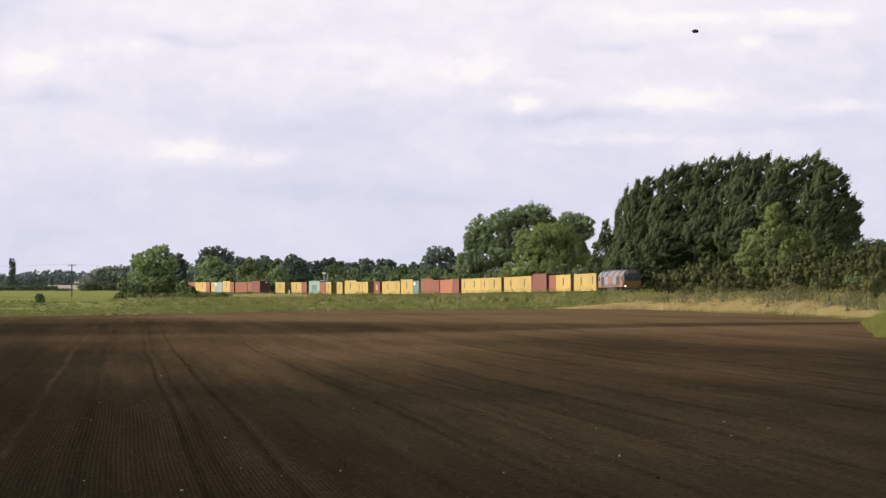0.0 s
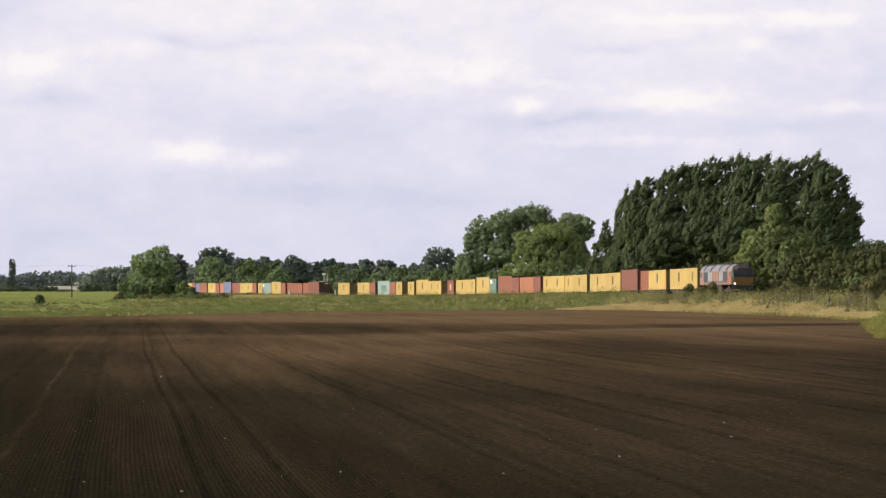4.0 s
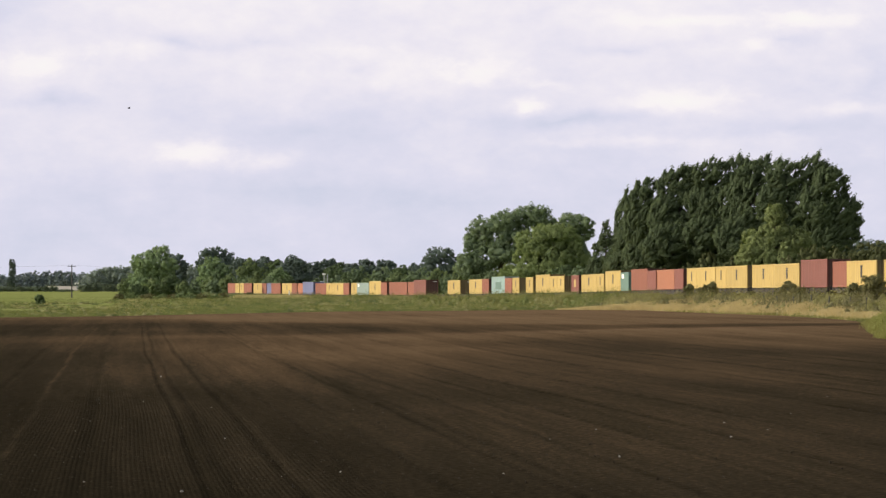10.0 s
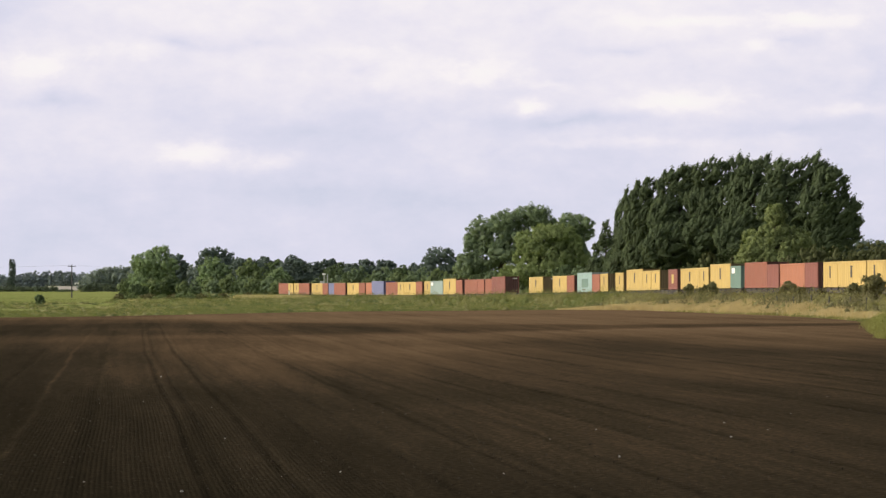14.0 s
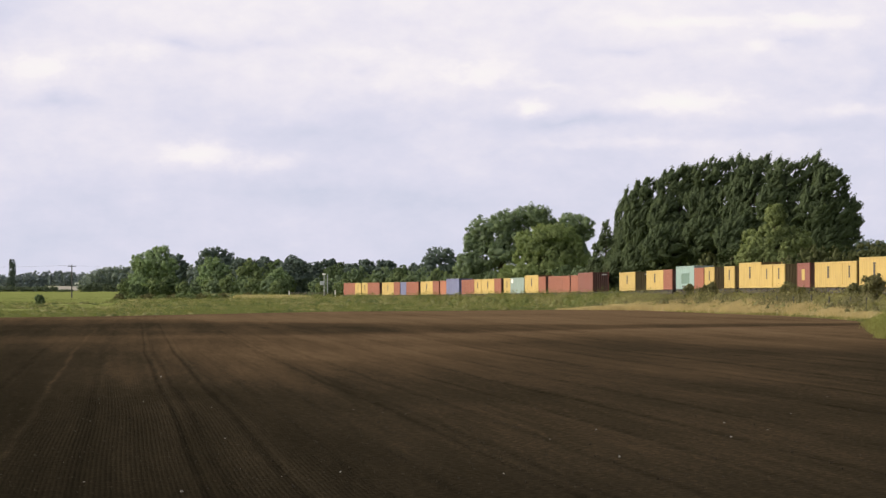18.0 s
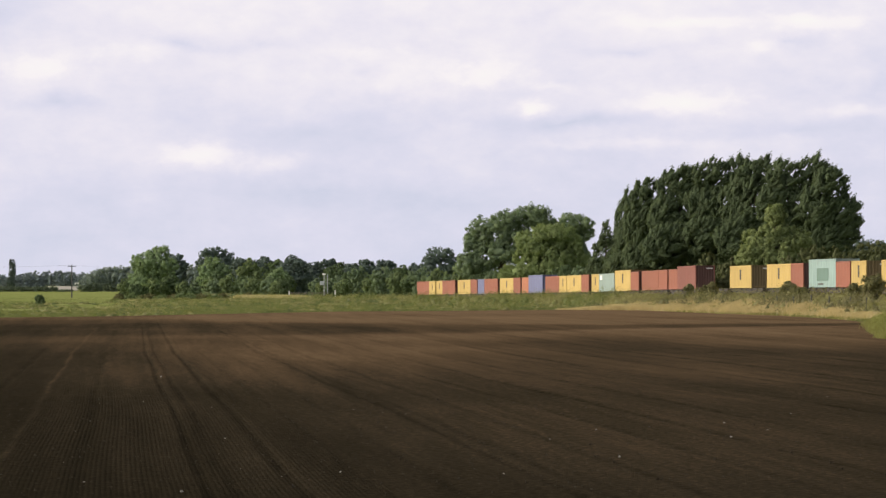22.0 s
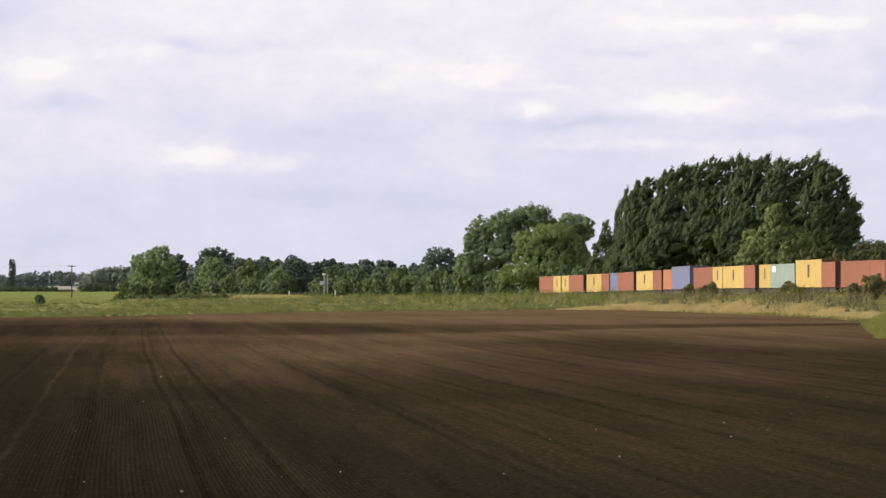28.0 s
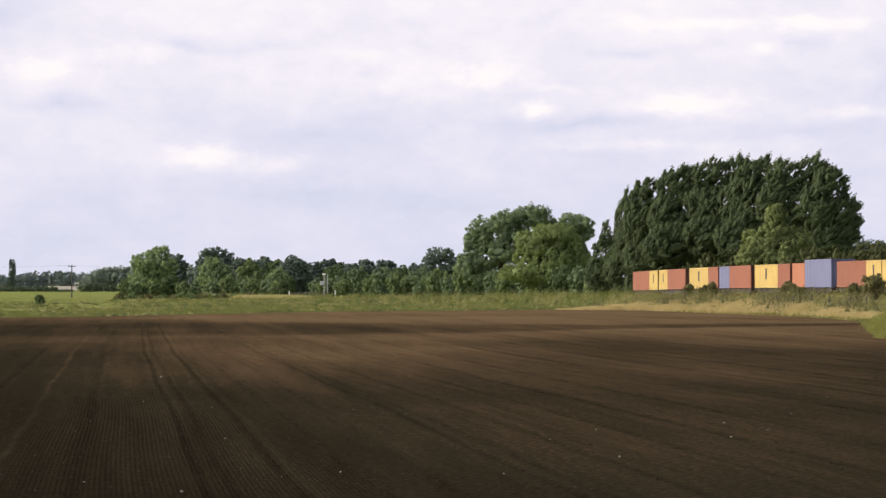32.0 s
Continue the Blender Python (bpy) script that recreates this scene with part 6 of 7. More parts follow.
tree("bramble_bush", "low straggling bramble bush in rough grass", -60.3, 716.4, ((-0.9, 0.3, 0.7, 0.5, 0.0), (0.7, 0.3, 0.8, 0.6, 0.0), (-0.2, 0.6, 0.7, 0.7, 0.0), (0.3, 1.0, 0.4, 0.4, 0.0),), LEAF_OLIVE, 2200, 0.115, 194, 0.05, limbs=False)
tree("bramble_bush", "low straggling bramble bush in rough grass", -58.7, 715.8, ((-1.1, 0.4, 0.9, 0.5, 0.0), (0.9, 0.4, 1.0, 0.5, 0.0), (-0.2, 0.6, 0.9, 0.6, 0.0), (0.4, 1.0, 0.5, 0.4, 0.0),), LEAF_LIGHT, 2200, 0.115, 195, 0.05, limbs=False)
tree("bramble_bush", "low straggling bramble bush in rough grass", -56.3, 715.2, ((-0.8, 0.6, 0.6, 0.4, 0.0), (0.7, 0.7, 0.7, 0.5, 0.0), (-0.2, 0.9, 0.6, 0.6, 0.0), (0.3, 1.2, 0.4, 0.4, 0.0),), LEAF_LIGHT, 2200, 0.115, 196, 0.05, limbs=False)
tree("bramble_bush", "low straggling bramble bush in rough grass", -54.5, 718.1, ((-1.2, 0.7, 1.0, 0.3, 0.0), (1.0, 0.7, 1.1, 0.3, 0.0), (-0.2, 0.9, 1.0, 0.4, 0.0), (0.4, 1.1, 0.6, 0.3, 0.0),), LEAF_OLIVE, 2200, 0.115, 197, 0.05, limbs=False)
tree("bramble_bush", "low straggling bramble bush in rough grass", -53.5, 723.4, ((-1.1, 0.4, 0.9, 0.5, 0.0), (0.9, 0.4, 1.0, 0.5, 0.0), (-0.2, 0.7, 0.9, 0.6, 0.0), (0.4, 1.0, 0.5, 0.4, 0.0),), LEAF_LIGHT, 2200, 0.115, 198, 0.05, limbs=False)
tree("bramble_bush", "low straggling bramble bush in rough grass", -51.7, 728.6, ((-1.1, 0.3, 0.9, 0.5, 0.0), (0.9, 0.4, 1.0, 0.5, 0.0), (-0.2, 0.6, 0.9, 0.6, 0.0), (0.4, 0.9, 0.5, 0.4, 0.0),), LEAF_LIGHT, 2200, 0.115, 199, 0.05, limbs=False)
tree("bramble_bush", "low straggling bramble bush in rough grass", -50.2, 733.9, ((-0.9, 0.4, 0.7, 0.5, 0.0), (0.8, 0.5, 0.8, 0.6, 0.0), (-0.2, 0.7, 0.7, 0.7, 0.0), (0.3, 1.1, 0.4, 0.4, 0.0),), LEAF_OLIVE, 2200, 0.115, 200, 0.05, limbs=False)
tree("bramble_bush", "low straggling bramble bush in rough grass", -48.6, 739.1, ((-1.0, 0.4, 0.8, 0.3, 0.0), (0.8, 0.5, 0.9, 0.3, 0.0), (-0.2, 0.6, 0.8, 0.4, 0.0), (0.4, 0.9, 0.5, 0.3, 0.0),), LEAF_LIGHT, 2200, 0.115, 201, 0.05, limbs=False)
tree("bramble_bush", "low straggling bramble bush in rough grass", -47.0, 744.4, ((-1.1, 0.3, 0.9, 0.5, 0.0), (0.9, 0.3, 1.0, 0.6, 0.0), (-0.2, 0.6, 0.9, 0.7, 0.0), (0.4, 0.9, 0.5, 0.4, 0.0),), LEAF_LIGHT, 2200, 0.115, 202, 0.05, limbs=False)
tree("bramble_bush", "low straggling bramble bush in rough grass", -45.5, 749.6, ((-1.2, 0.7, 0.9, 0.3, 0.0), (1.0, 0.8, 1.0, 0.4, 0.0), (-0.2, 0.9, 0.9, 0.5, 0.0), (0.4, 1.2, 0.6, 0.3, 0.0),), LEAF_OLIVE, 2200, 0.115, 203, 0.05, limbs=False)
# the far west: a lone bush, a poplar, a plantation, woods on the skyline
tree("hawthorn_bush", "small round dark bush alone in the meadow", -64.6, 515.0, ((0.0, 1.15, 0.5, 0.5, 0.0), (-0.3, 0.7, 0.5, 0.5, 0.0), (0.3, 0.7, 0.5, 0.5, 0.0),), LEAF_MID, 3060, 0.095, 200, 0.08, limbs=False)
tree("columnar_poplar_tree", "narrow columnar dark poplar standing alone", -214.6, 1600.0, ((0.0, 13.7, 1.75, 2.5, 0.0), (0.15, 10.0, 2.0, 4.2, 0.0), (-0.1, 5.0, 2.0, 4.4, 0.0),), LEAF_HAZE_BLUE, 9360, 0.26, 201, 0.35, limbs=False)


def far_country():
    """Hedges past the meadow, an even plantation and the woods of the skyline, placed by bearing (x / y) to fit the
    camera's view.
    """
    rng = random.Random(41)
    for k in range(19):        # a low hedge, with a gap where the corn shows
        a = -0.1376 + k * 0.00118
        y = rng.uniform(1500, 1545)
        h = rng.uniform(2.7, 3.3) if k < 15 else rng.uniform(0.9, 1.3)
        w = rng.uniform(1.2, 1.6)
        tree("hedge_bush", "low dark field hedge bush at the meadow's far end", a * y, y, ((-0.6 * w, h * 0.50, w, h * 0.36, 0.0), (0.6 * w, h * 0.44, w, h * 0.34, 0.0)), LEAF_HEDGE, 1000, 0.28, 300 + k, 0.10, limbs=False)
    for k in range(11):        # taller bushes before the plantation
        a = -0.1120 + k * 0.00120
        y = rng.uniform(1500, 1545)
        h = (3.4, 4.0, 3.7, 4.2, 4.6, 4.9, 4.2, 3.6, 4.0, 3.5, 3.3)[k] * rng.uniform(0.94, 1.05)
        w = rng.uniform(1.3, 1.8)
        tree("hedge_bush", "rounded green bush in a hedge before a plantation", a * y, y, ((-0.6 * w, h * 0.55, w, h * 0.34, 0.0), (0.6 * w, h * 0.48, w, h * 0.34, 0.0), (0.1, h * 0.66, w * 0.8, h * 0.3, 0.0)), LEAF_HEDGE, 2040, 0.26, 330 + k, 0.10, limbs=False)
    for k in range(40):        # the plantation
        a = -0.1112 + k * 0.00091
        y = 1725 + 55 * (k % 2) + rng.uniform(-12, 12)
        h = float(np.interp(a, (-0.1112, -0.1097, -0.1080, -0.1062, -0.0971, -0.0760), (8.8, 10.4, 12.0, 12.9, 13.7, 14.1))) * (0.97 if k % 2 else 1.0) + rng.uniform(-0.25, 0.25)
        tree("plantation_tree", "slim tree in an even-topped distant plantation", a * y, y, ((0.0, h - 2.7, 2.9, 2.4, 0.0), (0.2, h * 0.55, 3.6, h * 0.32, 0.0), (-0.2, h * 0.3, 3.8, h * 0.3, 0.0)), LEAF_PLANTATION_HAZE, 2200, 0.30, 350 + k, 0.2, limbs=False)
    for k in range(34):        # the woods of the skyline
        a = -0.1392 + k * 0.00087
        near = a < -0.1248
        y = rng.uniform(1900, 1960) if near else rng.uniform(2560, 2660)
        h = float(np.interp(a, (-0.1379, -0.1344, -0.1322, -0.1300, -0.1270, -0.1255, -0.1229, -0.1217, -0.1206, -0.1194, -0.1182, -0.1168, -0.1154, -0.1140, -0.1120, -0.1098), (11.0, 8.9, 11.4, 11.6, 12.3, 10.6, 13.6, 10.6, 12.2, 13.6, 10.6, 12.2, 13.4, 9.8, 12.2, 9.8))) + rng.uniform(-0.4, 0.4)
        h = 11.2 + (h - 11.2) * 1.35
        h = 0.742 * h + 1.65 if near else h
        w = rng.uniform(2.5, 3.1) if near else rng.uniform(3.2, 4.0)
        tree("skyline_tree", "distant tree on the skyline, leaf colour tinted with haze", a * y, y, ((0.0, h - 2.6, w * 0.66, 2.2, 0.0), (0.3, h * 0.52, w * 1.1, h * 0.30, 0.0), (-0.3, h * 0.28, w * 1.4, h * 0.29, 0.0)), LEAF_FAR_HAZE, 2000, 0.36 if near else 0.46, 400 + k, 0.30, limbs=False)
    for k in range(3):         # at the foot of the farm building
        a = -0.1145 + k * 0.0006
        tree("hedge_bush", "low green bush before a distant farm building", a * 2400, 2400, ((-0.8, 0.7, 1.1, 0.8, 0.0), (0.8, 0.6, 1.1, 0.8, 0.0)), LEAF_PLANTATION_HAZE, 500, 0.4, 440 + k, 0.10, limbs=False)


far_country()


# ---- grass, weeds, straw ----
def sheaves(rng, x, y, tall, wide, leaves=4, spread=0.35):
    """Upright blades in small sheaves at the places given."""
    k = np.repeat(np.arange(len(x)), leaves)
    m = len(k)
    base = np.stack([x[k] + rng.normal(0, spread, m), y[k] + rng.normal(0, spread, m)], -1)
    z = ground_z(base[:, 0], base[:, 1]) - 0.05
    turn = rng.uniform(0, math.pi, m)
    h = tall[k] * rng.uniform(0.6, 1.2, m)
    w = wide * rng.uniform(0.6, 1.4, m)
    lean = np.stack([rng.normal(0.10, 0.16, m), rng.normal(0, 0.16, m)], -1) * h[:, None]
    side = np.stack([np.cos(turn), np.sin(turn)], -1) * w[:, None]
    a = np.concatenate([base - side, z[:, None]], 1)
    b = np.concatenate([base + side, z[:, None]], 1)
    c = np.concatenate([base + lean, (z + h)[:, None]], 1)
    return np.stack([a, b, c], 1)


def tussocks(name, rng, x, y, wide, tall, size, dense, mat):
    """Low mounds of weeds or rank grass: soft bodies under small leaves."""
    z = ground_z(x, y)
    many = np.maximum(16, 1.3 * dense * wide * (wide * 0.6 + tall)).astype(int)
    k = np.repeat(np.arange(len(x)), many)
    m = len(k)
    d = rng.normal(size=(m, 3))
    d[:, 2] = np.abs(d[:, 2])
    d /= np.linalg.norm(d, axis=1, keepdims=True)
    out = rng.uniform(0.55, 1.18, m) * (1 + 0.25 * np.sin(5 * d[:, 0] + k) * np.cos(4 * d[:, 2] + 2.0 * k))
    p = np.stack([x[k], y[k], z[k]], -1) + d * np.stack([wide[k], wide[k], tall[k]], -1) * out[:, None]
    n = d + rng.normal(size=(m, 3)) * 0.3
    n /= np.linalg.norm(n, axis=1, keepdims=True)
    a = np.cross(n, rng.normal(size=(m, 3))) * 0.6 + np.array((0.2, 0, 0.8))
    a -= n * (a * n).sum(axis=1, keepdims=True)
    a /= np.linalg.norm(a, axis=1, keepdims=True)
    b = np.cross(n, a)
    s = (size * rng.uniform(0.6, 1.5, m))[:, None]
    w = s * rng.uniform(0.3, 0.6, (m, 1))
    leaves = np.stack([p + a * s * 1.2, p - a * s * 0.6 + b * w, p - a * s * 0.6 - b * w], axis=1)
    up = np.tile(np.array((0.0, 0.0, 1.0)), (len(x), 1))
    return leafy_mesh(name, leaves, rng, np.stack([x, y, z - 0.1], -1), up, tall * 0.66, wide * 0.62, mat)


def far_edge(x):
    return np.interp(x, EDGE_X[:-1], EDGE_Y[:-1])


def in_field(x, y):
    east = np.interp(y, (-20, 173, 257, 306, 346, 379), (1.3, 23.8, 33.6, 33.1, 28.4, 24.4))
    return (y < far_edge(x)) & (x < east) & (x > -130)


def build_grass():
    rng = np.random.default_rng(21)
    # rough green meadow between the field and the line, and to the west
    y = 250 * (900 / 250)**rng.uniform(0, 1, 90000)
    x = y * rng.uniform(-0.16, 0.16, len(y))
    clump = np.array([noise.noise((a * 0.11, b * 0.035, 0.3)) for a, b in zip(x, y)])
    gap = np.abs(x - line_x(y))
    keep = ~in_field(x, y - 1) & (gap > 2.6) & (x < line_x(y) + 6) & (clump > -0.32)
    keep &= (x > -30) | (y < 380) | (rng.uniform(0, 1, len(x)) < 0.22)
    x, y, clump = x[keep], y[keep], clump[keep]
    west = np.clip((-x - 28) / 20, 0, 1) * np.clip((y - 330) / 60, 0, 1)
    tall = np.where(gap[keep] < 14, 1.5, 1.0) * (0.34 + 0.26 * np.clip(clump + 0.2, 0, 1)) * (1 - 0.62 * west)
    q = sheaves(rng, x, y, tall * 0.55, 0.05, 8, 0.5)
    tagged(new("meadow_grass", loose_mesh("meadow_grass", q, GRASS)), "long rough green summer grass", "grass", kind="stuff")
    # nettles, docks and thistles in mounds on the near shoulder of the bank
    s = rng.uniform(90, 720, 2600)
    o = np.minimum(rng.gamma(2.0, 1.5, len(s)), rng.uniform(4.0, 6.5, len(s))) + 3.0
    ctr = np.array([on_line(v)[:2] for v in s])
    ahead = np.array([on_line(v + 1)[:2] for v in s]) - ctr
    x = ctr[:, 0] + ahead[:, 1] * o
    y = ctr[:, 1] - ahead[:, 0] * o
    keep = ~in_field(x, y - 1)
    x, y, s = x[keep], y[keep], s[keep]
    clump = np.array([noise.noise((a * 0.16, b * 0.06, 4.2)) for a, b in zip(x, y)])
    tall = (0.72 + 0.34 * clump) * rng.uniform(0.7, 1.2, len(s)) * np.interp(s, (90, 250, 330, 480, 600, 720), (1.6, 1.5, 1.9, 2.1, 1.75, 1.7))
    wide = rng.uniform(0.5, 1.25, len(s)) * np.interp(s, (90, 400, 720), (1.5, 1.15, 0.8))
    tone = clump + rng.normal(0, 0.22, len(s))
    for name, here, mat, label in (("nettle_bank", (y > 425) & (tone > 0.0), MEADOW_WEED, "green nettles and docks along the railway bank"),
                                   ("rank_grass_bank", (y > 425) & (tone <= 0.0), RANK, "pale rank grass mounds along the railway bank"),
                                   ("thistle_bank", (y <= 425) & (tone > -0.05), WEED, "olive and brown thistles and docks along the railway bank"),
                                   ("dry_weed_bank", (y <= 425) & (tone <= -0.05), RANK, "pale dry weeds along the railway bank")):
        me = tussocks(name, rng, x[here], y[here], wide[here], tall[here], 0.085, 36, mat)
        tagged(new(name, me), label, "weeds", kind="stuff")
    # tussocks, docks and thistles in drifts over the meadow, thickest towards the bank
    y = 296 * (860 / 296)**rng.uniform(0, 1, 11000)
    x = y * rng.uniform(-0.15, 0.13, len(y))
    clump = np.array([noise.noise((a * 0.07, b * 0.022, 7.7)) for a, b in zip(x, y)])
    near = np.clip(1 - (line_x(y) - x - 4) / np.interp(y, (300, 500, 760, 900), (14, 40, 60, 40)), 0, 1)
    keep = ~in_field(x, y - 3) & (x < line_x(y) - 5) & (rng.uniform(-0.2, 1.0, len(x)) < 0.75 * near + 0.9 * clump + np.where(x > -30, 0.30, np.where(x > -0.103 * y, 0.42, 0.22))) & ((x > -0.062 * y) | (y < np.where(x > -0.103 * y, 725, 590)))
    x, y, clump, near = x[keep], y[keep], clump[keep], near[keep]
    wide = rng.uniform(0.4, 1.3, len(x)) * np.interp(y, (300, 700), (0.7, 1.35))
    tall = (0.18 + wide * rng.uniform(0.32, 0.62, len(x)) * (0.75 + 0.4 * near)) * np.where((x < -0.05 * y) & (y > 340), 0.7, 1.0)
    tone = rng.uniform(0, 1, len(x)) + 0.5 * clump - np.where((x < -0.045 * y) & (y > 330) & (y < 560), 0.22, 0.0)
    for name, here, mat, label in (("meadow_weeds", tone > 0.62, MEADOW_WEED, "olive-green docks and thistles in rough grass"),
                                   ("rank_tussocks", (tone <= 0.62) & (tone > 0.22), RANK, "pale yellowish tussocks of rank grass"),
                                   ("dock_patches", tone <= 0.22, DOCK, "dark green patches of docks and nettles")):
        tagged(new(name, tussocks(name, rng, x[here], y[here], wide[here], tall[here], 0.08, 34, mat)), label, "weeds", kind="stuff")
    # dark tufts along the field's far edge
    tx = rng.uniform(-42, 16, 260)
    tx = tx[np.array([noise.noise((v * 0.22, 3.3, 1.0)) for v in tx]) > -0.05]
    ty = far_edge(tx) + rng.gamma(1.5, 3.0, len(tx)) + 1.5
    me = tussocks("edge_tufts", rng, tx, ty, rng.uniform(0.2, 0.7, len(tx)), rng.uniform(0.22, 0.5, len(tx)), 0.06, 60, DOCK)
    tagged(new("edge_tufts", me), "dark weedy tufts at the ploughed field's edge", "weeds", kind="stuff")
    # fresh yellow-green grass along the eastern field edge, before the bleached grass
    x = rng.uniform(26, 36.5, 5500)
    edge = np.interp(x, (12, 14.7, 24.4, 28.4, 33.1, 36.5), (388, 388, 379, 346, 306, 240))
    y = edge + rng.uniform(0, 1, len(x))**1.3 * np.interp(x, (26, 30, 34), (2, 8, 26)) - 0.5
    keep = (x < line_x(y) - 4)
    q = sheaves(rng, x[keep], y[keep], np.full(keep.sum(), 0.34), 0.035, 8, 0.4)
    tagged(new("verge_grass", loose_mesh("verge_grass", q, LUSH)), "fresh yellow-green grass at the field edge", "grass", kind="stuff")
    # rank green growth at the field's eastern corner
    y = rng.uniform(168, 238, 380)
    off = rng.gamma(1.4, 0.55, len(y))
    x = np.interp(y, (173, 257), (23.8, 33.6)) + 0.05 + off
    high = np.clip(0.5 + off * 0.75, 0.45, 1.5) * rng.uniform(0.7, 1.1, len(y)) * np.interp(y, (215, 250), (1.0, 0.6))
    me = tussocks("corner_growth", rng, x, y, rng.uniform(0.35, 0.75, len(y)), high, 0.045, 120, LEAF_YELLOW)
    tagged(new("corner_growth", me), "rank yellow-green weeds at the field corner", "weeds", kind="stuff")
    k = np.repeat(np.arange(len(x)), 14)
    q = sheaves(rng, x[k] + rng.normal(0, 0.18, len(k)), y[k] + rng.normal(0, 0.6, len(k)), high[k] * 0.75 + 0.1, 0.018, 6, 0.2)
    tagged(new("corner_grass", loose_mesh("corner_grass", q, LUSH)), "tall yellow-green grass at the field corner", "grass", kind="stuff")
    # bleached tall grass along the eastern field edge
    x = rng.uniform(14.2, 36.5, 34000)
    edge = np.interp(x, (12, 14.7, 24.4, 28.4, 33.1, 36.5), (388, 388, 379, 346, 306, 240))
    y = edge + rng.gamma(1.6, 5.0, len(x)) * np.interp(x, (13.2, 17, 24), (0.1, 0.35, 1.0)) - 1 + np.interp(x, (26, 31, 35), (0, 2, 10))
    fade = np.clip((x - 13.2) / 11, 0, 1)
    ok = (rng.uniform(0, 1, len(x)) < 0.04 + 0.96 * fade**1.6) & (np.abs(x - line_x(y)) > 4.2) & (x < line_x(y))
    x, y = x[ok], y[ok]
    clump = np.array([noise.noise((a * 0.6, b * 0.12, 9.1)) for a, b in zip(x, y)])
    keep = rng.uniform(0, 1, len(x)) < np.clip(0.75 + 0.9 * clump, 0.3, 1)
    tall = (0.62 + 0.5 * np.clip(clump[keep], 0, 1)) * np.interp(x[keep], (14, 23), (0.35, 1.0))
    q = sheaves(rng, x[keep], y[keep], tall, 0.035, 9, 0.4)
    tagged(new("straw_grass", loose_mesh("straw_grass", q, STRAW)), "tall bleached straw-coloured grass along the field edge", "grass", kind="stuff")
    # a dry verge near the crossing
    t = rng.uniform(0, 0.62, 1500)
    x = -46 + 24 * t + rng.normal(0, 0.9, 1500)
    y = 735 - 25 * t + rng.normal(0, 2.5, 1500)
    keep = x < line_x(y) - 3
    q = sheaves(rng, x[keep], y[keep] - 9, np.full(keep.sum(), 1.05), 0.10, 4, 0.5)
    tagged(new("dry_verge", loose_mesh("dry_verge", q, DRY_GRASS)), "dry pale grass verge beside the level crossing", "grass", kind="stuff")


build_grass()


# ---- small things along the line ----
def crossing_mast():
    thing = tagged(new("camera_mast"), "grey steel camera mast with ladder at the level crossing", "mast")
    thing.matrix_basis = pose(-26.9, 739, float(ground_z(-26.9, 739)))
    for x, h in ((-0.45, 5.95), (0.35, 5.8)):
        bm = bmesh.new()
        rod(bm, (x, 0, -0.3), (x, 0, h), 0.11, 0.08)
        part("pole", bm, GALVANISED, thing)
    for k in range(14):
        bm = bmesh.new()
        rod(bm, (-0.45, 0, 0.6 + k * 0.36), (0.35, 0, 0.6 + k * 0.36), 0.025, None, 6)
        part("rung", bm, GALVANISED, thing)
    bm = bmesh.new()
    box(bm, -0.85, -0.1, -0.35, 0.35, 5.6, 6.0, 0.05)
    part("camera_housing", bm, WHITE, thing, "white camera housing")
    bm = bmesh.new()
    box(bm, -1.4, -0.35, -0.3, 0.3, 3.3, 4.2, 0.03)
    part("equipment_box", bm, GALVANISED, thing, "grey equipment box")


def crossing_barrier():
    thing = tagged(new("crossing_fence"), "low pale timber fence beside the level crossing", "fence")
    z = float(ground_z(-31, 736))
    thing.matrix_basis = pose(-34.4, 729, z)
    for zz in (1.02, 1.44):
        bm = bmesh.new()
        box(bm, 0, 8.0, -0.03, 0.03, zz, zz + 0.13, 0.01)
        part("rail", bm, FENCE_WOOD, thing)
    for k in range(6):
        bm = bmesh.new()
        box(bm, k * 1.58 - 0.06, k * 1.58 + 0.06, 0.04, 0.16, -0.2, 1.66, 0.01)
        part("post", bm, FENCE_WOOD, thing)
    for x, h in ((-34.8, 1.9), (-24.4, 2.2)):
        p = tagged(new("marker_post"), "white marker post by the railway", "post", "white posts at the crossing")
        p.matrix_basis = pose(x, 727, float(ground_z(x, 727)))
        bm = bmesh.new()
        box(bm, -0.14, 0.14, -0.07, 0.07, -0.2, h, 0.02)
        part("shaft", bm, WHITE, p)
        bm = bmesh.new()
        box(bm, -0.17, 0.17, -0.1, 0.1, h, h + 0.12, 0.02)
        part("cap", bm, BLACK, p)


def telegraph_pole(x, y, h=8.6):
    thing = tagged(new("telegraph_pole"), "weathered wooden telegraph pole with a crossarm", "pole", "telegraph poles")
    thing.matrix_basis = pose(x, y, float(ground_z(x, y)), 0, 0, 25)
    bm = bmesh.new()
    rod(bm, (0, 0, -0.5), (0, 0, h), 0.2, 0.14)
    part("pole", bm, POLE_WOOD, thing)
    bm = bmesh.new()
    box(bm, -1.1, 1.1, -0.07, 0.07, h - 0.5, h - 0.34, 0.01)
    part("crossarm", bm, POLE_WOOD, thing)
    for x_ in (-0.95, 0, 0.95):
        bm = bmesh.new()
        rod(bm, (x_, 0, h - 0.34), (x_, 0, h - 0.1), 0.06, 0.04)
        part("insulator", bm, BLACK, thing)


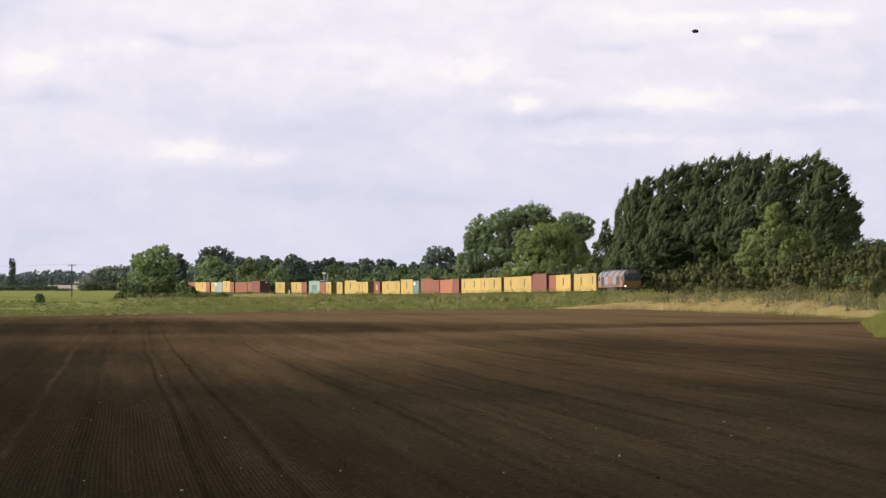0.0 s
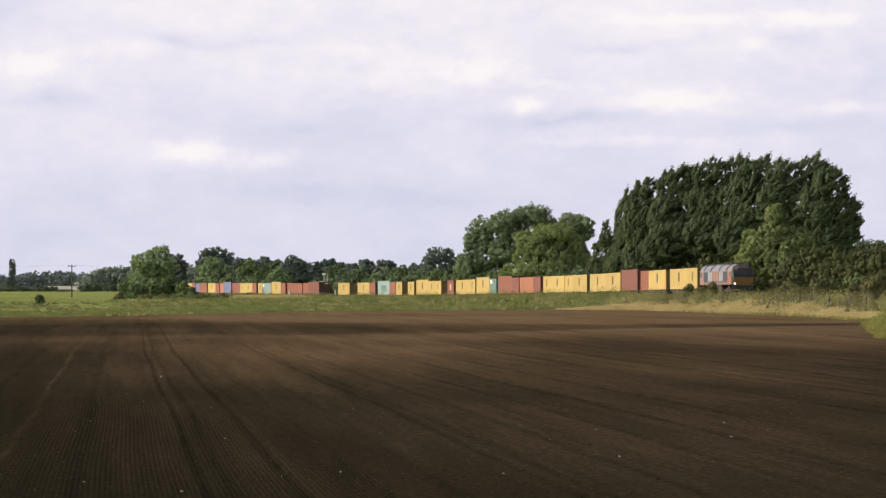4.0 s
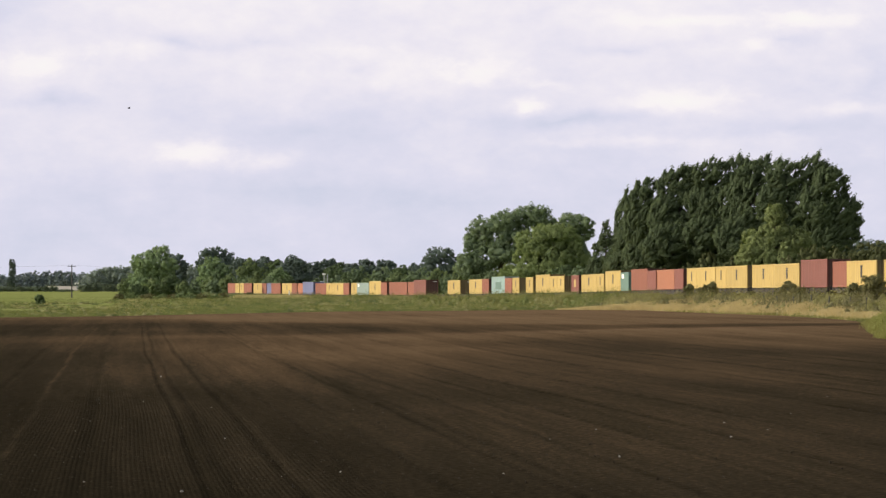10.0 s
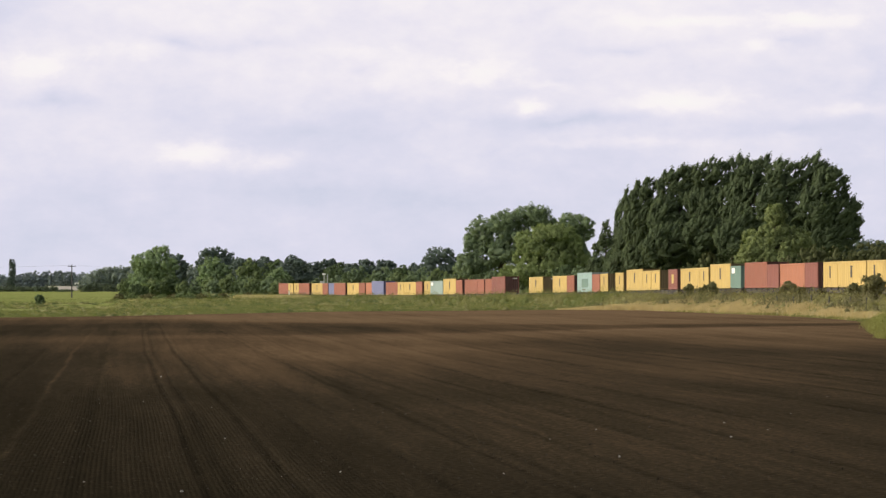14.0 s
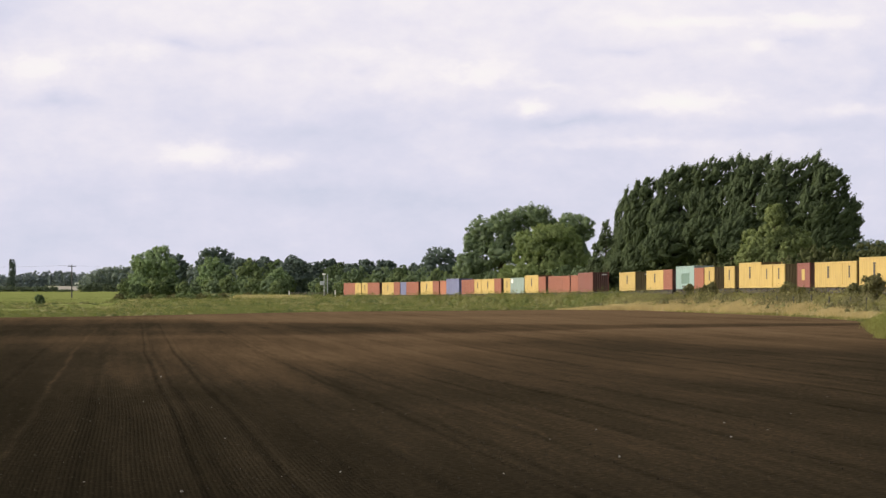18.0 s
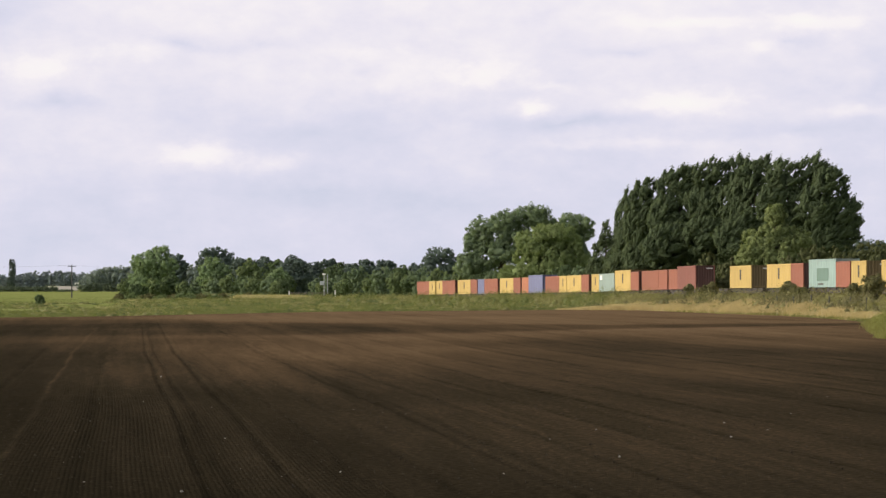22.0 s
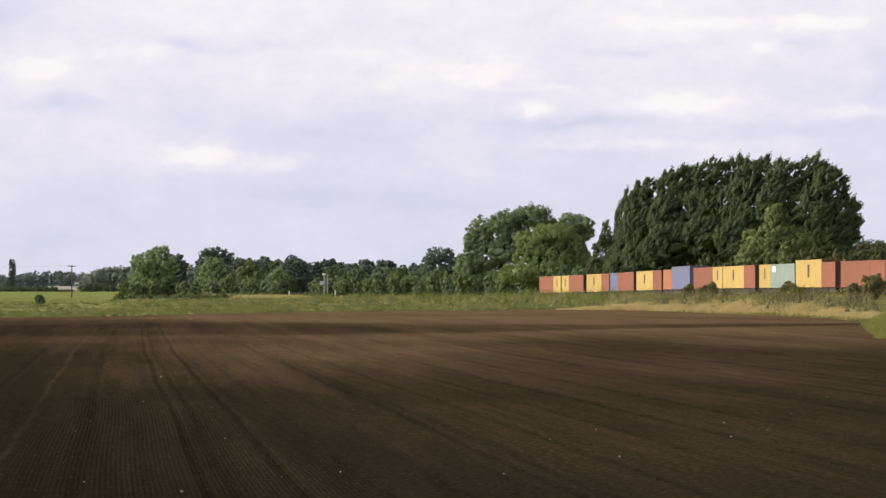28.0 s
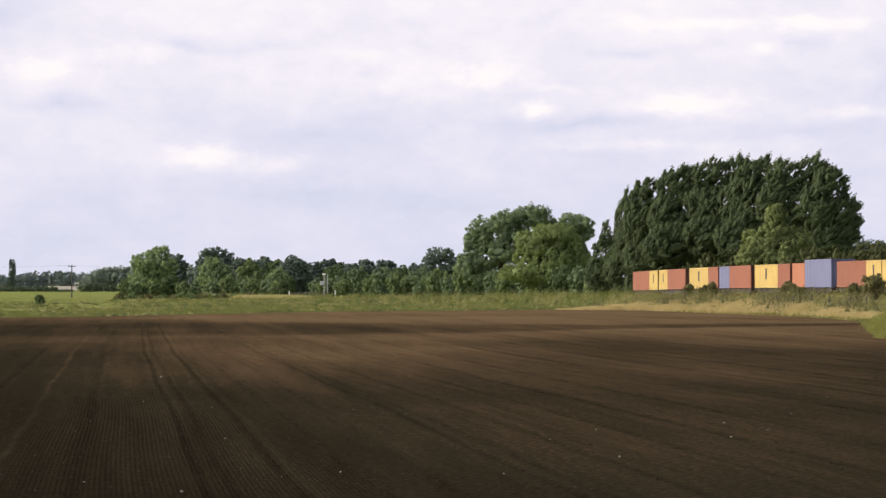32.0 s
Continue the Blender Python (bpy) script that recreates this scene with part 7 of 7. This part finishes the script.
def wire(a, b, sag):
    bm = bmesh.new()
    pts = [Vector(a).lerp(Vector(b), k / 10) - Vector((0, 0, sag * 4 * (k / 10) * (1 - k / 10))) for k in range(11)]
    for p, q in zip(pts, pts[1:]):
        rod(bm, p, q, 0.007, None, 5)
    me = bpy.data.meshes.new("overhead_wire")
    bm.to_mesh(me)
    bm.free()
    me.materials.append(BLACK)
    tagged(new("overhead_wire", me), "thin dark overhead wire between poles", "wire", "overhead wires")


def fence_posts():
    rng = random.Random(5)
    for k in range(12):
        y = 330 - 7.5 * k
        x = float(line_x(y)) - 6.2 - rng.uniform(0, 0.4)
        p = tagged(new("fence_post"), "short grey weathered timber fence post in straw", "post", "posts of the boundary fence")
        p.matrix_basis = pose(x, y, float(ground_z(x, y)), rng.uniform(-4, 4), rng.uniform(-4, 4), rng.uniform(0, 90))
        bm = bmesh.new()
        box(bm, -0.05, 0.05, -0.05, 0.05, -0.3, 1.1 + rng.uniform(-0.15, 0.15), 0.015)
        part("shaft", bm, POLE_WOOD, p)


def field_stones():
    rng = random.Random(9)
    bm0 = bmesh.new()
    bmesh.ops.create_icosphere(bm0, subdivisions=1, radius=1.0)
    for v in bm0.verts:
        v.co *= rng.uniform(0.75, 1.15)
    me = bpy.data.meshes.new("flint_stone")
    bm0.to_mesh(me)
    bm0.free()
    me.materials.append(FLINT)
    spots = [(-3.46, 42.6, 0.030), (-5.0, 44.8, 0.018), (-3.9, 57.5, 0.025), (2.9, 61, 0.022), (5.2, 58, 0.022), (5.6, 64, 0.025), (-8.6, 98, 0.035), (2.8, 51, 0.03), (-1.5, 47, 0.025)]
    spots += [(rng.uniform(-0.12, 0.12) * y, y, rng.uniform(0.010, 0.018)) for y in (rng.uniform(42, 80) for _ in range(22))]
    for x, y, r in spots:
        ob = tagged(new("flint_stone", me), "small pale flint lying on the soil", "stone", "flints on the field")
        ob.matrix_basis = pose(x, y, float(soil_z(x, y)) + 0.15 * r, rng.uniform(0, 360), rng.uniform(0, 360), 0) @ Matrix.Diagonal((r * 1.1, r * 0.8, r * 0.6, 1))


def soil_clods():
    """Crumbs of soil thrown up along the wheel marks and strewn over the near end of the field."""
    rng = np.random.default_rng(31)
    y = 41 * (120 / 41)**rng.uniform(0, 1, 8000)
    x = y * rng.uniform(-0.145, 0.145, len(y))
    marks = np.array([r[0] for r in RUTS])
    half = np.array([r[2] for r in RUTS])
    k = rng.integers(0, len(marks), len(y))
    beside = rng.uniform(0, 1, len(y)) < 0.4
    u = marks[k] + half[k] * 2.0 * rng.normal(0, 1, len(y))
    x = np.where(beside, x + u - drill_place(x, y), x)
    keep = (np.abs(x) < 0.15 * y) & (x < np.interp(y, (-20, 173), (1.3, 23.8)) - 0.3)
    x, y = x[keep], y[keep]
    n = len(x)
    r = 0.004 + 0.0042 * rng.gamma(1.2, 0.7, n)
    tips = np.array(((1, 0, 0), (-1, 0, 0), (0, 1, 0), (0, -1, 0), (0, 0, 1), (0, 0, -1)), dtype=float)
    co = tips[None] * rng.uniform(0.6, 1.4, (n, 6, 1)) * r[:, None, None] + np.stack([x, y, soil_z(x, y) + 0.25 * r], -1)[:, None]
    co += rng.normal(0, 0.25, (n, 6, 3)) * r[:, None, None]
    faces = np.array([(0, 2, 4), (2, 1, 4), (1, 3, 4), (3, 0, 4), (2, 0, 5), (1, 2, 5), (3, 1, 5), (0, 3, 5)])
    index = (faces[None] + 6 * np.arange(n)[:, None, None]).reshape(-1, 3)
    me = mesh_of("soil_clods", co.reshape(-1, 3).tolist(), index.tolist(), CLOD)
    tagged(new("soil_clods", me), "small dry crumbs and clods of brown soil", "soil", kind="stuff")


def pale_field():
    A, Y = np.meshgrid(np.linspace(-0.1245, -0.1135, 8), np.linspace(1590, 2420, 16))
    X = A * Y
    tagged(new("stubble_field", grid_mesh("stubble_field", X, Y, ground_z(X, Y) + 0.25, STUBBLE)), "pale ripe corn field far off", "field", kind="structure")


def farm_building():
    thing = tagged(new("farm_building"), "small white farm building among distant trees", "building")
    x, y = -278.2, 2440
    thing.matrix_basis = pose(x, y, float(ground_z(x, y)), 0, 0, 8)
    bm = bmesh.new()
    box(bm, -1.5, 1.5, -2.5, 2.5, -0.3, 2.9, 0.03)
    part("wall", bm, WHITE, thing)
    bm = bmesh.new()
    for sgn in (-1, 1):
        vs = [bm.verts.new(c) for c in ((0, -2.7, 3.75), (0, 2.7, 3.75), (sgn * 1.75, 2.7, 2.8), (sgn * 1.75, -2.7, 2.8))]
        bm.faces.new(vs)
    bmesh.ops.remove_doubles(bm, verts=bm.verts[:], dist=0.001)
    bmesh.ops.solidify(bm, geom=bm.faces[:], thickness=0.12)
    part("roof", bm, GALVANISED, thing, "pale sheet roof")
    bm = bmesh.new()
    box(bm, -0.6, 0.6, -2.56, -2.5, -0.2, 2.1, 0.02)
    part("door", bm, POLE_WOOD, thing)


def insect():
    thing = tagged(new("flying_insect"), "small dark insect flying past", "insect")
    bm = bmesh.new()
    bmesh.ops.create_uvsphere(bm, u_segments=8, v_segments=6, radius=1.0, matrix=Matrix.Diagonal((0.0032, 0.0016, 0.0018, 1)))
    part("body", bm, BLACK, thing)
    for sgn in (-1, 1):
        bm = bmesh.new()
        bmesh.ops.create_uvsphere(bm, u_segments=8, v_segments=4, radius=1.0, matrix=Matrix.Translation((0, sgn * 0.003, 0.0012)) @ Matrix.Diagonal((0.0015, 0.003, 0.0002, 1)))
        part("wing", bm, GRILLE, thing)
    return thing


STUBBLE = plain("stubble", (0.29, 0.265, 0.21), 0.95, 0, 0.2, 0.2)
crossing_mast()
crossing_barrier()
telegraph_pole(-96.8, 838)
telegraph_pole(-150.0, 800)
telegraph_pole(-46.0, 985)
for dz, o in ((8.5, -0.8), (8.5, 0.8)):
    wire((-96.8 + o, 838, dz), (-150.0 + o, 800, dz), 0.7)
    wire((-96.8 + o, 838, dz), (-46.0 + o, 985, dz), 0.9)
fence_posts()
field_stones()
pale_field()
farm_building()
soil_clods()
FLIES = [insect(), insect(), insect(), insect()]

# ---- last line: what moves ----
motions()
